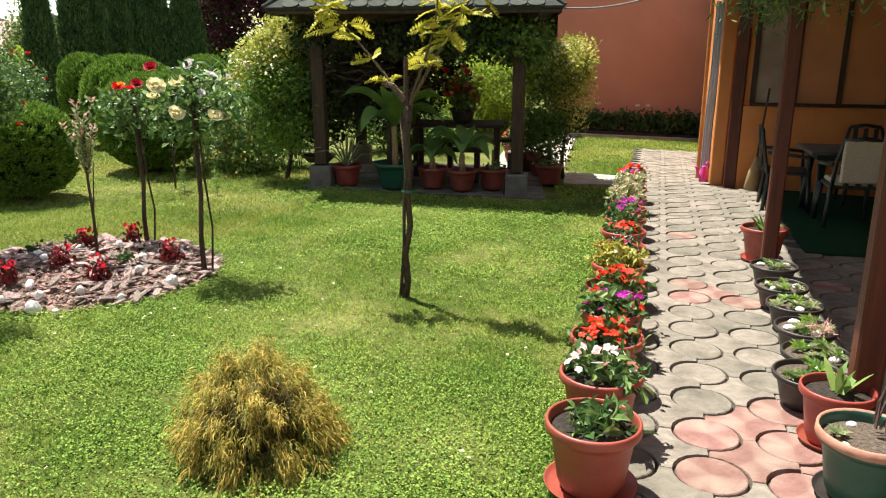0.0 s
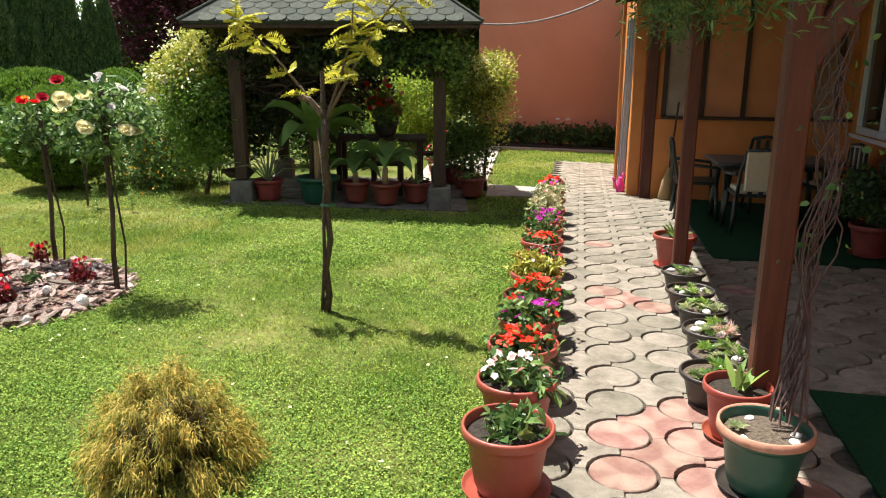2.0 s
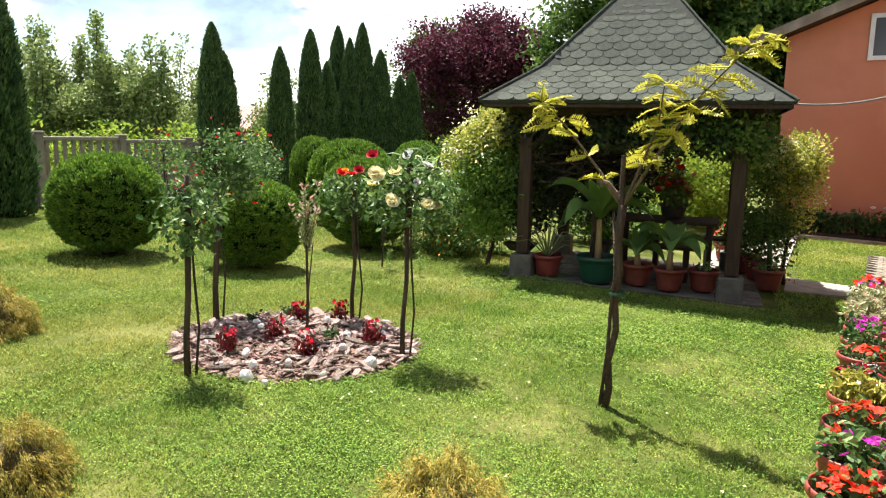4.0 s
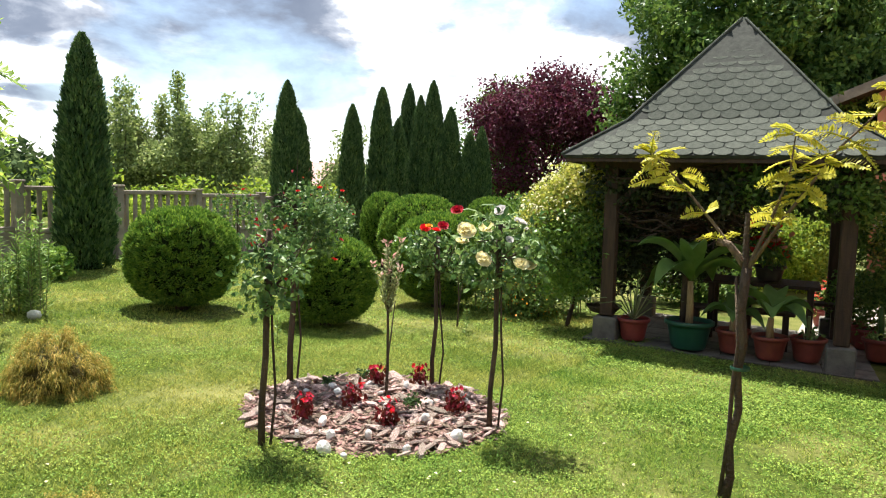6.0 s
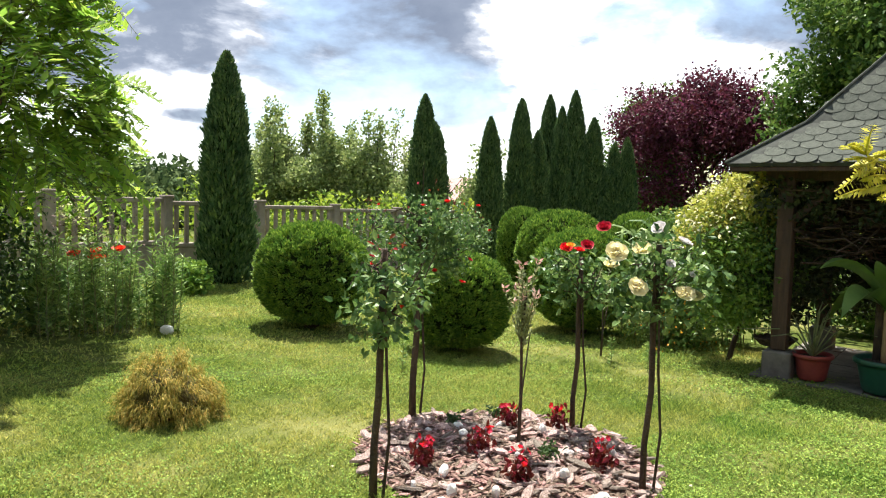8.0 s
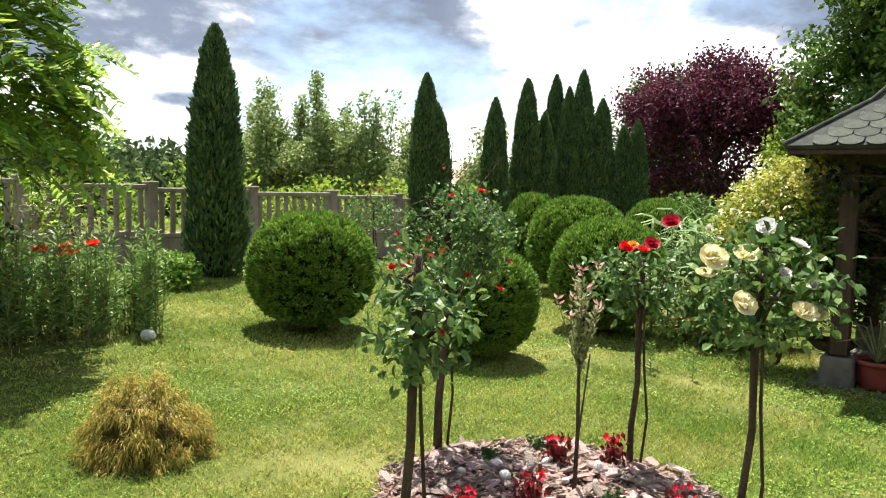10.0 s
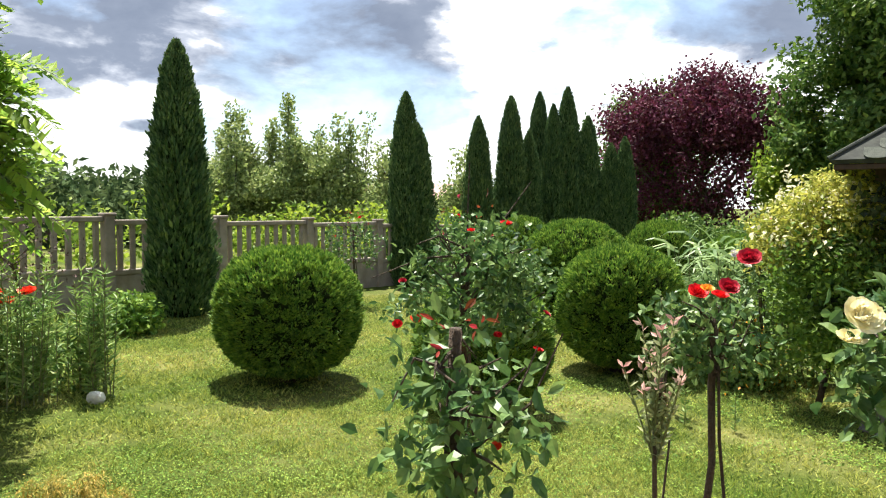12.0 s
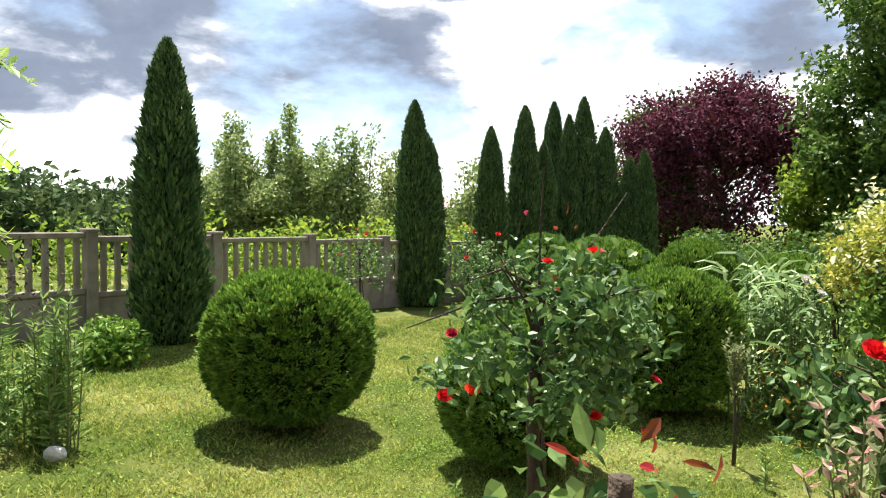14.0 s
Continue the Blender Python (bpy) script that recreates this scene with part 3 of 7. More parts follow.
carpet("outdoor_carpet", [(1.28, 7.12), (3.38, 7.3), (3.38, 10.9), (1.22, 10.9)], "dark green outdoor carpet under the terrace table")
carpet("outdoor_carpet", [(1.36, -1.4), (3.38, -1.4), (3.38, 4.2), (1.33, 4.08)], "dark green outdoor carpet on the terrace pavers")


# ---- house ----
def wall(name, geo, label, material="stucco_orange"):
    return tagged(part(name, geo, M[material]), label, "wall", kind="structure")


def box2(x0, x1, y0, y1, z0, z1, bevel=0.004):
    return box((x0 + x1) / 2, (y0 + y1) / 2, (z0 + z1) / 2, x1 - x0, y1 - y0, z1 - z0, bevel)


# long wall of the house beside the terrace, with a window opening
WX, WY0, WY1, WZ0, WZ1 = 3.4, 9.05, 10.82, 0.63, 2.35
g = box2(WX, WX + 0.3, -2, WY0, -0.7, 3.1)
g.join(box2(WX, WX + 0.3, WY1, 19.4, -0.9, 3.1)).join(box2(WX, WX + 0.3, WY0, WY1, -0.7, WZ0)).join(box2(WX, WX + 0.3, WY0, WY1, WZ1, 3.1))
wall("wall_east", g, "orange stucco house wall with a white window")
win = thing("window_1", pose(0, 0, 0), "white plastic double window with a sill", "window", kind="structure")
fr = Geo()
for y0, y1, z0, z1 in ((WY0, WY1, WZ0, WZ0 + 0.09), (WY0, WY1, WZ1 - 0.09, WZ1), (WY0, WY0 + 0.09, WZ0 + 0.09, WZ1 - 0.09), (WY1 - 0.09, WY1, WZ0 + 0.09, WZ1 - 0.09),
                       (9.86, 9.99, WZ0 + 0.09, WZ1 - 0.09)):
    fr.join(box2(WX + 0.04, WX + 0.13, y0, y1, z0, z1, 0.01))
part("window_frame", fr, M["white_frame"], win)
for y0, y1 in ((WY0 + 0.09, 9.86), (9.99, WY1 - 0.09)):
    part("pane", box2(WX + 0.08, WX + 0.092, y0, y1, WZ0 + 0.09, WZ1 - 0.09, 0), M["window_glass"], win)
    part("curtain", box2(WX + 0.16, WX + 0.17, y0 + 0.02, y1 - 0.05, WZ0 + 0.1, WZ1 - 0.1, 0), M["cushion"], win, "pale curtain behind the pane")
part("window_sill", box2(WX - 0.05, WX + 0.05, WY0 - 0.06, WY1 + 0.06, WZ0 - 0.045, WZ0 - 0.003, 0.008), M["white_frame"], win)

# end wall of the terrace: low orange wall, dark ledge, coloured panes above
ZF = -0.42
wall("wall_north", box2(0.93, 3.4, 10.95, 11.15, -0.7, 0.76), "low orange stucco wall at the end of the terrace")
wall("wall_north_upper", box2(0.93, 3.4, 11.02, 11.15, 0.8, 3.1), "orange wall behind the glazed panels")
ledge = thing("glazed_screen", pose(0, 0, 0), "dark-framed screen with brown tinted panes over the low wall", "screen")
part("ledge", box2(1.0, 3.4, 10.86, 11.018, 0.762, 0.80, 0.006), M["dark_wood"], ledge)
for x in (1.03, 1.53, 2.06, 2.62, 3.2):
    part("mullion", box2(x - 0.03, x + 0.03, 10.94, 11.018, 0.802, 3.0, 0.004), M["dark_wood"], ledge)
for x0, x1, pane in ((1.06, 1.50, "beige_pane"), (1.56, 2.03, "orange_pane"), (2.09, 2.59, "orange_pane"), (2.65, 3.17, "brown_pane")):
    part("pane", box2(x0, x1, 10.98, 11.0, 0.802, 3.0, 0), M[pane], ledge)

# corner pillar, doorway with a hanging curtain, wall along the path
wall("wall_west", box2(0.62, 1.02, 11.555, 19.4, -0.9, 3.0), "orange stucco wall along the path")
wall("pillar", box2(0.60, 0.77, 11.12, 11.55, -0.7, 2.9, 0.012), "orange pillar beside the doorway")
wall("pillar", box2(0.42, 0.47, 11.62, 11.72, -0.7, 2.9, 0.01), "narrow orange door jamb")
cv, cf = [], []
for k in range(13):
    x = 0.475 + 0.12 * k / 12
    for z in (-0.3, 0.5, 1.2, 2.12):
        cv.append((x + 0.02 * (z > 1), 11.56 + 0.025 * math.sin(k * 1.7) + 0.01 * math.sin(z * 3), z))
for k in range(12):
    for q in range(3):
        cf.append([k * 4 + q, k * 4 + 4 + q, k * 4 + 5 + q, k * 4 + 1 + q])
tagged(part("door_curtain", Geo().add(cv, cf), M["curtain"], smooth=True), "pale blue-grey curtain hanging in a doorway", "curtain")

# terrace roof on brown posts
POSTS = ((0.975, 3.52, 0.056), (0.885, 6.28, 0.052), (0.85, 11.02, 0.075))


def terrace():
    t = thing("terrace_roof", pose(0, 0, 0), "brown timber terrace roof on square posts", "roof")
    for x, y, s in POSTS:
        part("post", box2(x - s, x + s, y - s, y + s, G(x, y), 2.30, 0.01), M["brown_wood"], t)
    part("beam", box2(0.85, 1.00, 3.0, 11.3, 2.30, 2.46, 0.012), M["brown_wood"], t)
    for y in (3.52,):
        m = Matrix.Translation((1.27, y, 1.95)) @ Matrix.Rotation(radians(33), 4, "Y")
        part("brace", box(0, 0, 0, 0.11, 0.11, 1.12, 0.01), M["brown_wood"], t, m=m)
    for k in range(11):
        y = 3.1 + k * 0.8
        v = []
        for yy in (y - 0.04, y + 0.04):
            v += [(0.30, yy, 2.28), (3.38, yy, 2.86), (3.38, yy, 2.98), (0.30, yy, 2.40)]
        part("rafter", Geo().add(v, [[0, 1, 2, 3], [7, 6, 5, 4], [0, 4, 5, 1], [1, 5, 6, 2], [2, 6, 7, 3], [3, 7, 4, 0]]), M["brown_wood"], t)
    v = []
    for yy in (2.95, 11.6):
        v += [(0.24, yy, 2.405), (3.39, yy, 3.0), (3.39, yy, 3.06), (0.24, yy, 2.465)]
    # underside out of view, its wood made pale to bounce light onto the walls
    part("roof_deck", Geo().add(v, [[0, 1, 2, 3], [7, 6, 5, 4], [0, 4, 5, 1], [1, 5, 6, 2], [2, 6, 7, 3], [3, 7, 4, 0]]), M["roof_boards"], t)
    v = []
    for yy in (2.9, 11.65):
        v += [(0.18, yy, 2.468), (3.39, yy, 3.066), (3.39, yy, 3.09), (0.18, yy, 2.492)]
    part("roof_cover", Geo().add(v, [[0, 1, 2, 3], [7, 6, 5, 4], [0, 4, 5, 1], [1, 5, 6, 2], [2, 6, 7, 3], [3, 7, 4, 0]]), M["concrete"], t)


terrace()


# ---- salmon building at the end of the garden ----
def salmon_house():
    zb = -0.8
    y0 = 19.4
    v = []
    for y in (y0, y0 + 0.3):
        v += [(-2.98, y, zb), (6.0, y, zb), (6.0, y, 6.0), (3.0, y, 6.3), (-2.98, y, 3.92)]
    h = thing("neighbour_house", pose(0, 0, 0), "salmon-red rendered house with a sloping roof", "house")
    part("wall", Geo().add(v, [[0, 1, 2, 3, 4], [9, 8, 7, 6, 5], [0, 5, 6, 1], [4, 9, 5, 0], [3, 8, 9, 4], [1, 6, 7, 2]]), M["stucco_salmon"], h)
    part("wall", box2(-2.98, -2.72, y0 + 0.3, 27, zb, 3.92), M["stucco_salmon"], h)
    v = []
    for y in (y0 - 0.45, 27.4):
        v += [(-4.1, y, 3.50), (3.0, y, 6.34), (3.0, y, 6.50), (-4.1, y, 3.66)]
    part("roof", Geo().add(v, [[0, 1, 2, 3], [7, 6, 5, 4], [0, 4, 5, 1], [1, 5, 6, 2], [2, 6, 7, 3], [3, 7, 4, 0]]), M["dark_wood"], h)
    v = []
    for y in (y0 - 0.49, y0 - 0.453):
        v += [(-4.14, y, 3.48), (3.0, y, 6.32), (3.0, y, 6.56), (-4.14, y, 3.70)]
    part("fascia", Geo().add(v, [[0, 1, 2, 3], [7, 6, 5, 4], [0, 4, 5, 1], [1, 5, 6, 2], [2, 6, 7, 3], [3, 7, 4, 0]]), M["concrete"], h, "pale grey roof edge")
    w = part("window", box2(-1.34, -0.2, y0 - 0.05, y0 - 0.004, 3.34, 4.34, 0.01), M["white_frame"], h)
    part("pane", box2(-1.24, -0.3, y0 - 0.06, y0 - 0.052, 3.44, 4.24, 0), M["window_glass"], w)


salmon_house()
tagged(part("kerb", slab([(-2.9, 17.75), (0.62, 18.3), (0.62, 18.62), (-2.9, 18.05)], 0, 0.05), M["slabstone"]), "grey concrete edging strip along the flower bed", "kerb", kind="structure")
tagged(part("flower_bed", slab([(-3.2, 18.05), (0.62, 18.62), (0.62, 19.38), (-3.2, 19.38)], 0, 0.09), M["soil"]), "dark soil flower bed at the foot of the wall", "flower bed", kind="structure")

# cable from the terrace roof to the gazebo
cp = []
for k in range(25):
    s = k / 24
    cp.append((0.28 * (1 - s) - 1.19 * s, 9.2 * (1 - s) + 8.66 * s, 2.28 * (1 - s) + 1.93 * s - 0.22 * 4 * s * (1 - s) * 0.55))
tagged(part("cable", tube(cp, 0.011, 6), M["cable"], smooth=True), "grey cable slung from the terrace roof to the gazebo", "cable")

# ---- gazebo ----
GZ = pose(-3.12, 9.87, 0, 0, 0, 12.4)
HALF, EAVE, KINK_R, KINK_Z, APEX = 1.675, 1.95, 1.09, 2.37, 3.66
gz_floor = tagged(part("gazebo_floor", slab([tuple((GZ @ Vector((x, y, 0)))[:2]) for x, y in ((-1.45, -1.38), (1.5, -1.38), (1.5, 1.5), (-1.45, 1.5))], -0.05, 0.004), M["joint"]),
                  "grey stone slab floor of the gazebo", "floor", kind="structure")
tagged(part("pavement", slab([(-1.3, 10.15), (-0.45, 10.5), (-0.45, 11.35), (-1.45, 11.35)], -0.05, 0.018), M["slabstone"]), "grey stone strip between gazebo and path", "paving", kind="structure")
tagged(part("pavement", slab([(-2.6, 11.3), (-1.5, 11.35), (-2.2, 18.0), (-3.6, 18.0)], -0.05, 0.02), M["slabstone"]), "pale stone walk behind the gazebo", "paving", kind="structure")


def gazebo():
    gzb = thing("gazebo", GZ, "square garden gazebo with a grey-green scalloped shingle roof", "gazebo")
    for x, y in ((-1.2, -1.2), (1.2, -1.2), (1.2, 1.2), (-1.2, 1.2)):
        p = GZ @ Vector((x, y, 0))
        z = G(p.x, p.y)
        # footings take the same shade-darkened slab colour
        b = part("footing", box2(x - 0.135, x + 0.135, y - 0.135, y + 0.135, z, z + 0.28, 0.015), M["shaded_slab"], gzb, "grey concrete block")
        part("post", box2(x - 0.075, x + 0.075, y - 0.075, y + 0.075, z + 0.29, 1.93, 0.01), M["dark_wood"], gzb)
        for dx, dy in ((1, 0), (0, 1)):
            sx, sy = -math.copysign(1, x) * dx, -math.copysign(1, y) * dy
            v = Matrix.Translation((x + sx * 0.27, y + sy * 0.27, 1.62)) @ (Matrix.Rotation(radians(45) * sx, 4, "Y") if dx else Matrix.Rotation(-radians(45) * sy, 4, "X"))
            part("brace", box(0, 0, 0, 0.07, 0.07, 0.72, 0.008), M["dark_wood"], gzb, m=v)
    for s in (-1.2, 1.2):
        part("beam", box2(-1.4, 1.4, s - 0.06, s + 0.06, 1.80, 1.928, 0.008), M["dark_wood"], gzb)
        part("beam", box2(s - 0.06, s + 0.06, -1.13, 1.13, 1.80, 1.928, 0.008), M["dark_wood"], gzb)
    # roof shell
    v = []
    for r, z in ((HALF, EAVE), (KINK_R, KINK_Z), (0.02, APEX)):
        v += [(-r, -r, z), (r, -r, z), (r, r, z), (-r, r, z)]
    for r, z in ((HALF - 0.02, EAVE - 0.03), (KINK_R, KINK_Z - 0.06), (0.02, APEX - 0.08)):
        v += [(-r, -r, z), (r, -r, z), (r, r, z), (-r, r, z)]
    f = []
    for k in range(2):
        f += [[k * 4 + i, k * 4 + (i + 1) % 4, k * 4 + 4 + (i + 1) % 4, k * 4 + 4 + i] for i in range(4)]
        f += [[12 + k * 4 + i, 16 + k * 4 + i, 16 + k * 4 + (i + 1) % 4, 12 + k * 4 + (i + 1) % 4] for i in range(4)]
    f += [[i, 12 + i, 12 + (i + 1) % 4, (i + 1) % 4] for i in range(4)]
    f += [[8, 9, 10, 11], [23, 22, 21, 20]]
    part("roof", Geo().add(v, f), M["shingle_bed"], gzb)
    for k in range(4):
        m = Matrix.Rotation(k * math.pi / 2, 4, "Z")
        part("eave_board", box2(-HALF + 0.03, HALF - 0.03, -HALF + 0.03, -HALF + 0.055, EAVE - 0.075, EAVE - 0.032, 0.005), M["dark_wood"], gzb, m=m)
        for a, b2 in (((HALF, EAVE), (KINK_R, KINK_Z)), ((KINK_R, KINK_Z), (0.02, APEX))):
            n = 9 if b2[0] > 0.5 else 16
            pts = [(-(a[0] + (b2[0] - a[0]) * s / n) * 1.004, -(a[0] + (b2[0] - a[0]) * s / n) * 1.004, a[1] + (b2[1] - a[1]) * s / n + 0.012) for s in range(n + 1)]
            part("hip_cap", tube(pts, 0.014, 6), M["shingle"], gzb, m=m)
    part("apex_cap", Geo().add([(-0.11, -0.11, APEX - 0.12), (0.11, -0.11, APEX - 0.12), (0.11, 0.11, APEX - 0.12), (-0.11, 0.11, APEX - 0.12), (0, 0, APEX + 0.03)], [[0, 1, 4], [1, 2, 4], [2, 3, 4], [3, 0, 4], [3, 2, 1, 0]]), M["shingle"], gzb)
    # scalloped shingles
    W, EXP = 0.195, 0.122
    ring = [(-W / 2 + 0.004, 0.165)]
    for k in range(9):
        a = math.pi + math.pi * k / 8
        ring.append(((W / 2 - 0.004) * math.cos(a), 0.07 + 0.07 * math.sin(a)))
    ring.append((W / 2 - 0.004, 0.165))
    n = len(ring)
    tv = [(x, y, 0.011 - 0.035 * y) for x, y in ring] + [(x, y, 0.006 - 0.035 * y) for x, y in ring]
    tf = [list(range(n)), list(range(2 * n - 1, n - 1, -1))] + [[n + i, n + (i + 1) % n, (i + 1) % n, i] for i in range(n)]
    tab = Geo().add(tv, tf)
    tab_me = tab.mesh("shingle", M["shingle"])
    rest = Geo()
    r = random.Random(2)
    count = 0
    for face in (0, 3, 1, 2):
        turn = Matrix.Rotation(face * math.pi / 2, 4, "Z")
        row = 0
        for (r0, z0), (r1, z1) in (((HALF + 0.02, EAVE - 0.005), (KINK_R, KINK_Z)), ((KINK_R, KINK_Z), (0.0, APEX))):
            L = math.hypot(r0 - r1, z1 - z0)
            ang = math.atan2(z1 - z0, r0 - r1)
            k = 0
            while k * EXP < L - 0.06:
                s = k * EXP / L
                rr, z = r0 + (r1 - r0) * s, z0 + (z1 - z0) * s
                half = rr - 0.02
                off = 0.5 * W if row % 2 else 0.0
                x = -math.floor((half + off) / W) * W - W + off
                while x < half + W:
                    edge = rr - 0.085 * (r0 - r1) / L
                    if abs(x) < edge - W * 0.36 and rr > 0.09:
                        m = turn @ Matrix.Translation((x + r.uniform(-0.004, 0.004), -rr, z)) @ Matrix.Rotation(ang, 4, "X") @ Matrix.Rotation(r.uniform(-0.02, 0.02), 4, "Z")
                        if face in (0, 3) and count < 300:
                            part("shingle", tab_me, None, gzb, m=m)
                            count += 1
                        else:
                            rest.join(tab, m)
                    x += W
                k += 1
                row += 1
    tagged(part("far_shingles", rest, M["shingle"], gzb), kind="stuff")


gazebo()


# ---- concrete fence ----
def fence():
    f0, step, n0, n1 = Vector((-12.9, 5.6)), Vector((-0.159, 0.986)) * 1.84, -5, 5
    t = thing("fence", pose(0, 0, 0), "weathered grey-brown precast concrete fence with balusters", "fence")
    yaw = math.degrees(math.atan2(step.y, step.x))
    post = box(0, 0, 0.69, 0.15, 0.15, 1.38, 0.015).join(box(0, 0, 1.385, 0.18, 0.18, 0.05, 0.012)).mesh("post", M["concrete"])
    rail = box(0, 0, 0, 1.69, 0.10, 0.075, 0.012).mesh("rail", M["concrete"])
    base = box(0, 0, 0, 1.69, 0.07, 0.56, 0.01).mesh("base_panel", M["concrete"])
    bal = box(0, 0, 0, 0.075, 0.055, 0.64, 0.012).mesh("baluster", M["concrete"])
    for k in range(n0, n1 + 1):
        p = f0 + step * k
        z = G(p.x, p.y) - 0.07
        part("post", post, None, t, m=pose(p.x, p.y, z, 0, 0, yaw))
        if k == n1:
            continue
        c = f0 + step * (k + 0.5)
        zc = G(c.x, c.y) - 0.07
        part("base_panel", base, None, t, m=pose(c.x, c.y, zc + 0.28, 0, 0, yaw))
        part("rail", rail, None, t, m=pose(c.x, c.y, zc + 0.60, 0, 0, yaw))
        part("rail", rail, None, t, m=pose(c.x, c.y, zc + 1.30, 0, 0, yaw))
        for q in range(9):
            s = f0 + step * (k + 0.5) + step.normalized() * (q - 4) * 0.187
            part("baluster", bal, None, t, m=pose(s.x, s.y, zc + 0.95, 0, 0, yaw))


fence()

# ---- clipped and conical conifers ----
def ball_meshes(seed):
    """A ball of flat sprays about one metre across the radius, over an added core coloured dark like the shade inside.
    """
    tufts, per = 2500, 20
    d0 = sphere_dirs(tufts, -0.96)
    off = rng.normal(size=(tufts, per, 3)) * 0.034
    d = unit(d0[:, None] + off).reshape(-1, 3)
    full = ((d[:, 0] ** 2 + d[:, 1] ** 2) ** 1.2 + np.abs(d[:, 2]) ** 2.4) ** (-1 / 2.4)
    dome = 1 - np.minimum(1.0, (np.linalg.norm(off, axis=2) / 0.10) ** 2).reshape(-1)
    k = full * (0.915 + 0.09 * dome + 0.03 * lumps(d, seed, 4.5) + np.repeat(rng.normal(size=tufts) * 0.016, per))
    ax = np.repeat(d0, per, 0) * 0.75 + off.reshape(-1, 3) * 7 + np.array([0, 0, 0.4]) + rng.normal(size=d.shape) * 0.15
    fol = leaves(d * k[:, None] - unit(ax) * 0.035, ax, rng.uniform(0.05, 0.10, len(d)), rng.uniform(0.018, 0.036, len(d)), up=0.5, cup=0.12, shape="diamond")
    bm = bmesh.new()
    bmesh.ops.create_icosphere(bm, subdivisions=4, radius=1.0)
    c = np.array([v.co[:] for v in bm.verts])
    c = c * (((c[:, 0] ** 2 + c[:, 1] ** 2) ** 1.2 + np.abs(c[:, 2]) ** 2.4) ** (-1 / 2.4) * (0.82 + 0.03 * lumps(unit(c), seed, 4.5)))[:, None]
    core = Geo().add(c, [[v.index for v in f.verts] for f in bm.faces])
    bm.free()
    return fol.mesh("foliage", M["ball_leaf"]), core.mesh("core", M["shade_core"], True)


BALL = [ball_meshes(3), ball_meshes(11)]


def ball_bush(x, y, r, h, k, spin, label):
    t = thing("round_conifer", pose(x, y, G(x, y) + h * 0.535, 0, 0, spin) @ Matrix.Diagonal((r * 0.97, r * 0.97, h * 0.475, 1)), label, "bush", "round clipped conifers")
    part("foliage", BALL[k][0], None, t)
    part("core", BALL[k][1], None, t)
    part("trunk", tube([(0, 0, -1.2), (0, 0, -0.8)], [0.16, 0.12], 8), M["bark"], t)


ball_bush(-8.04, 5.47, 0.66, 1.18, 0, 0, "large round clipped conifer on the open lawn")
ball_bush(-6.35, 6.2, 0.56, 1.0, 1, 70, "round clipped conifer behind the rose bed")
ball_bush(-6.55, 8.45, 0.66, 1.28, 0, 140, "round clipped conifer near the tall grass")
ball_bush(-8.75, 10.7, 0.80, 1.48, 1, 200, "wide round clipped conifer in the second row")
ball_bush(-10.4, 11.5, 0.50, 1.50, 0, 260, "small round clipped conifer before the columns")
ball_bush(-8.1, 11.9, 0.60, 1.52, 1, 20, "round clipped conifer in the second row")
ball_bush(-7.0, 12.2, 0.60, 1.40, 0, 320, "round clipped conifer in the second row")


def column_meshes(seed, H=4.0, R=0.5, n=19000, widths=(0.9, 0.98, 1.0, 0.94, 0.82, 0.64, 0.44, 0.25, 0.05)):
    h = rng.uniform(0, 1, n) ** 0.9
    a = rng.uniform(0, 2 * np.pi, n)

    def prof(s):
        return R * np.interp(s, [0, 0.05, 0.2, 0.45, 0.65, 0.8, 0.9, 0.96, 1.0], widths)
    q = np.stack([np.cos(a), np.sin(a), h * 5], 1)
    r = prof(h) * (1 + 0.14 * lumps(q, seed, 2.2) + 0.22 * lumps(q, seed + 1, 7)) * (rng.uniform(0.80, 1.06, n) + 0.12 * (rng.uniform(0, 1, n) > 0.93))
    p = np.stack([r * np.cos(a), r * np.sin(a), h * H], 1)
    ax = np.stack([np.cos(a), np.sin(a), np.full(n, 1.3)], 1) + rng.normal(size=(n, 3)) * 0.4
    k = 1 - 0.55 * h ** 3
    fol = leaves(p, ax, rng.uniform(0.06, 0.15, n) * k, rng.uniform(0.03, 0.065, n) * k, up=0.15, cup=0.12, shape="diamond")
    m = 2600
    h2, a2 = rng.uniform(0.02, 0.97, m), rng.uniform(0, 2 * np.pi, m)
    r2 = prof(h2) * rng.uniform(0.9, 1.08, m)
    ax2 = np.stack([np.cos(a2) * 0.8, np.sin(a2) * 0.8, np.full(m, 1.3)], 1) + rng.normal(size=(m, 3)) * 0.3
    k2 = 1 - 0.6 * h2 ** 2
    fol.join(leaves(np.stack([r2 * np.cos(a2), r2 * np.sin(a2), h2 * H], 1), ax2, rng.uniform(0.12, 0.24, m) * k2, rng.uniform(0.05, 0.09, m) * k2, up=0.1, cup=0.15, shape="diamond"))
    # added core, near-black green in place of the column's inner shade
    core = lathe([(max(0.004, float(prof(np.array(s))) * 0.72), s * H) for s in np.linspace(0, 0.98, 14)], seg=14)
    return fol.mesh("foliage", M["thuja_leaf"]), core.mesh("core", M["shade_core"], True)


COL = [column_meshes(5), column_meshes(17), column_meshes(29, widths=(0.92, 0.98, 1.0, 0.90, 0.77, 0.58, 0.40, 0.22, 0.05))]


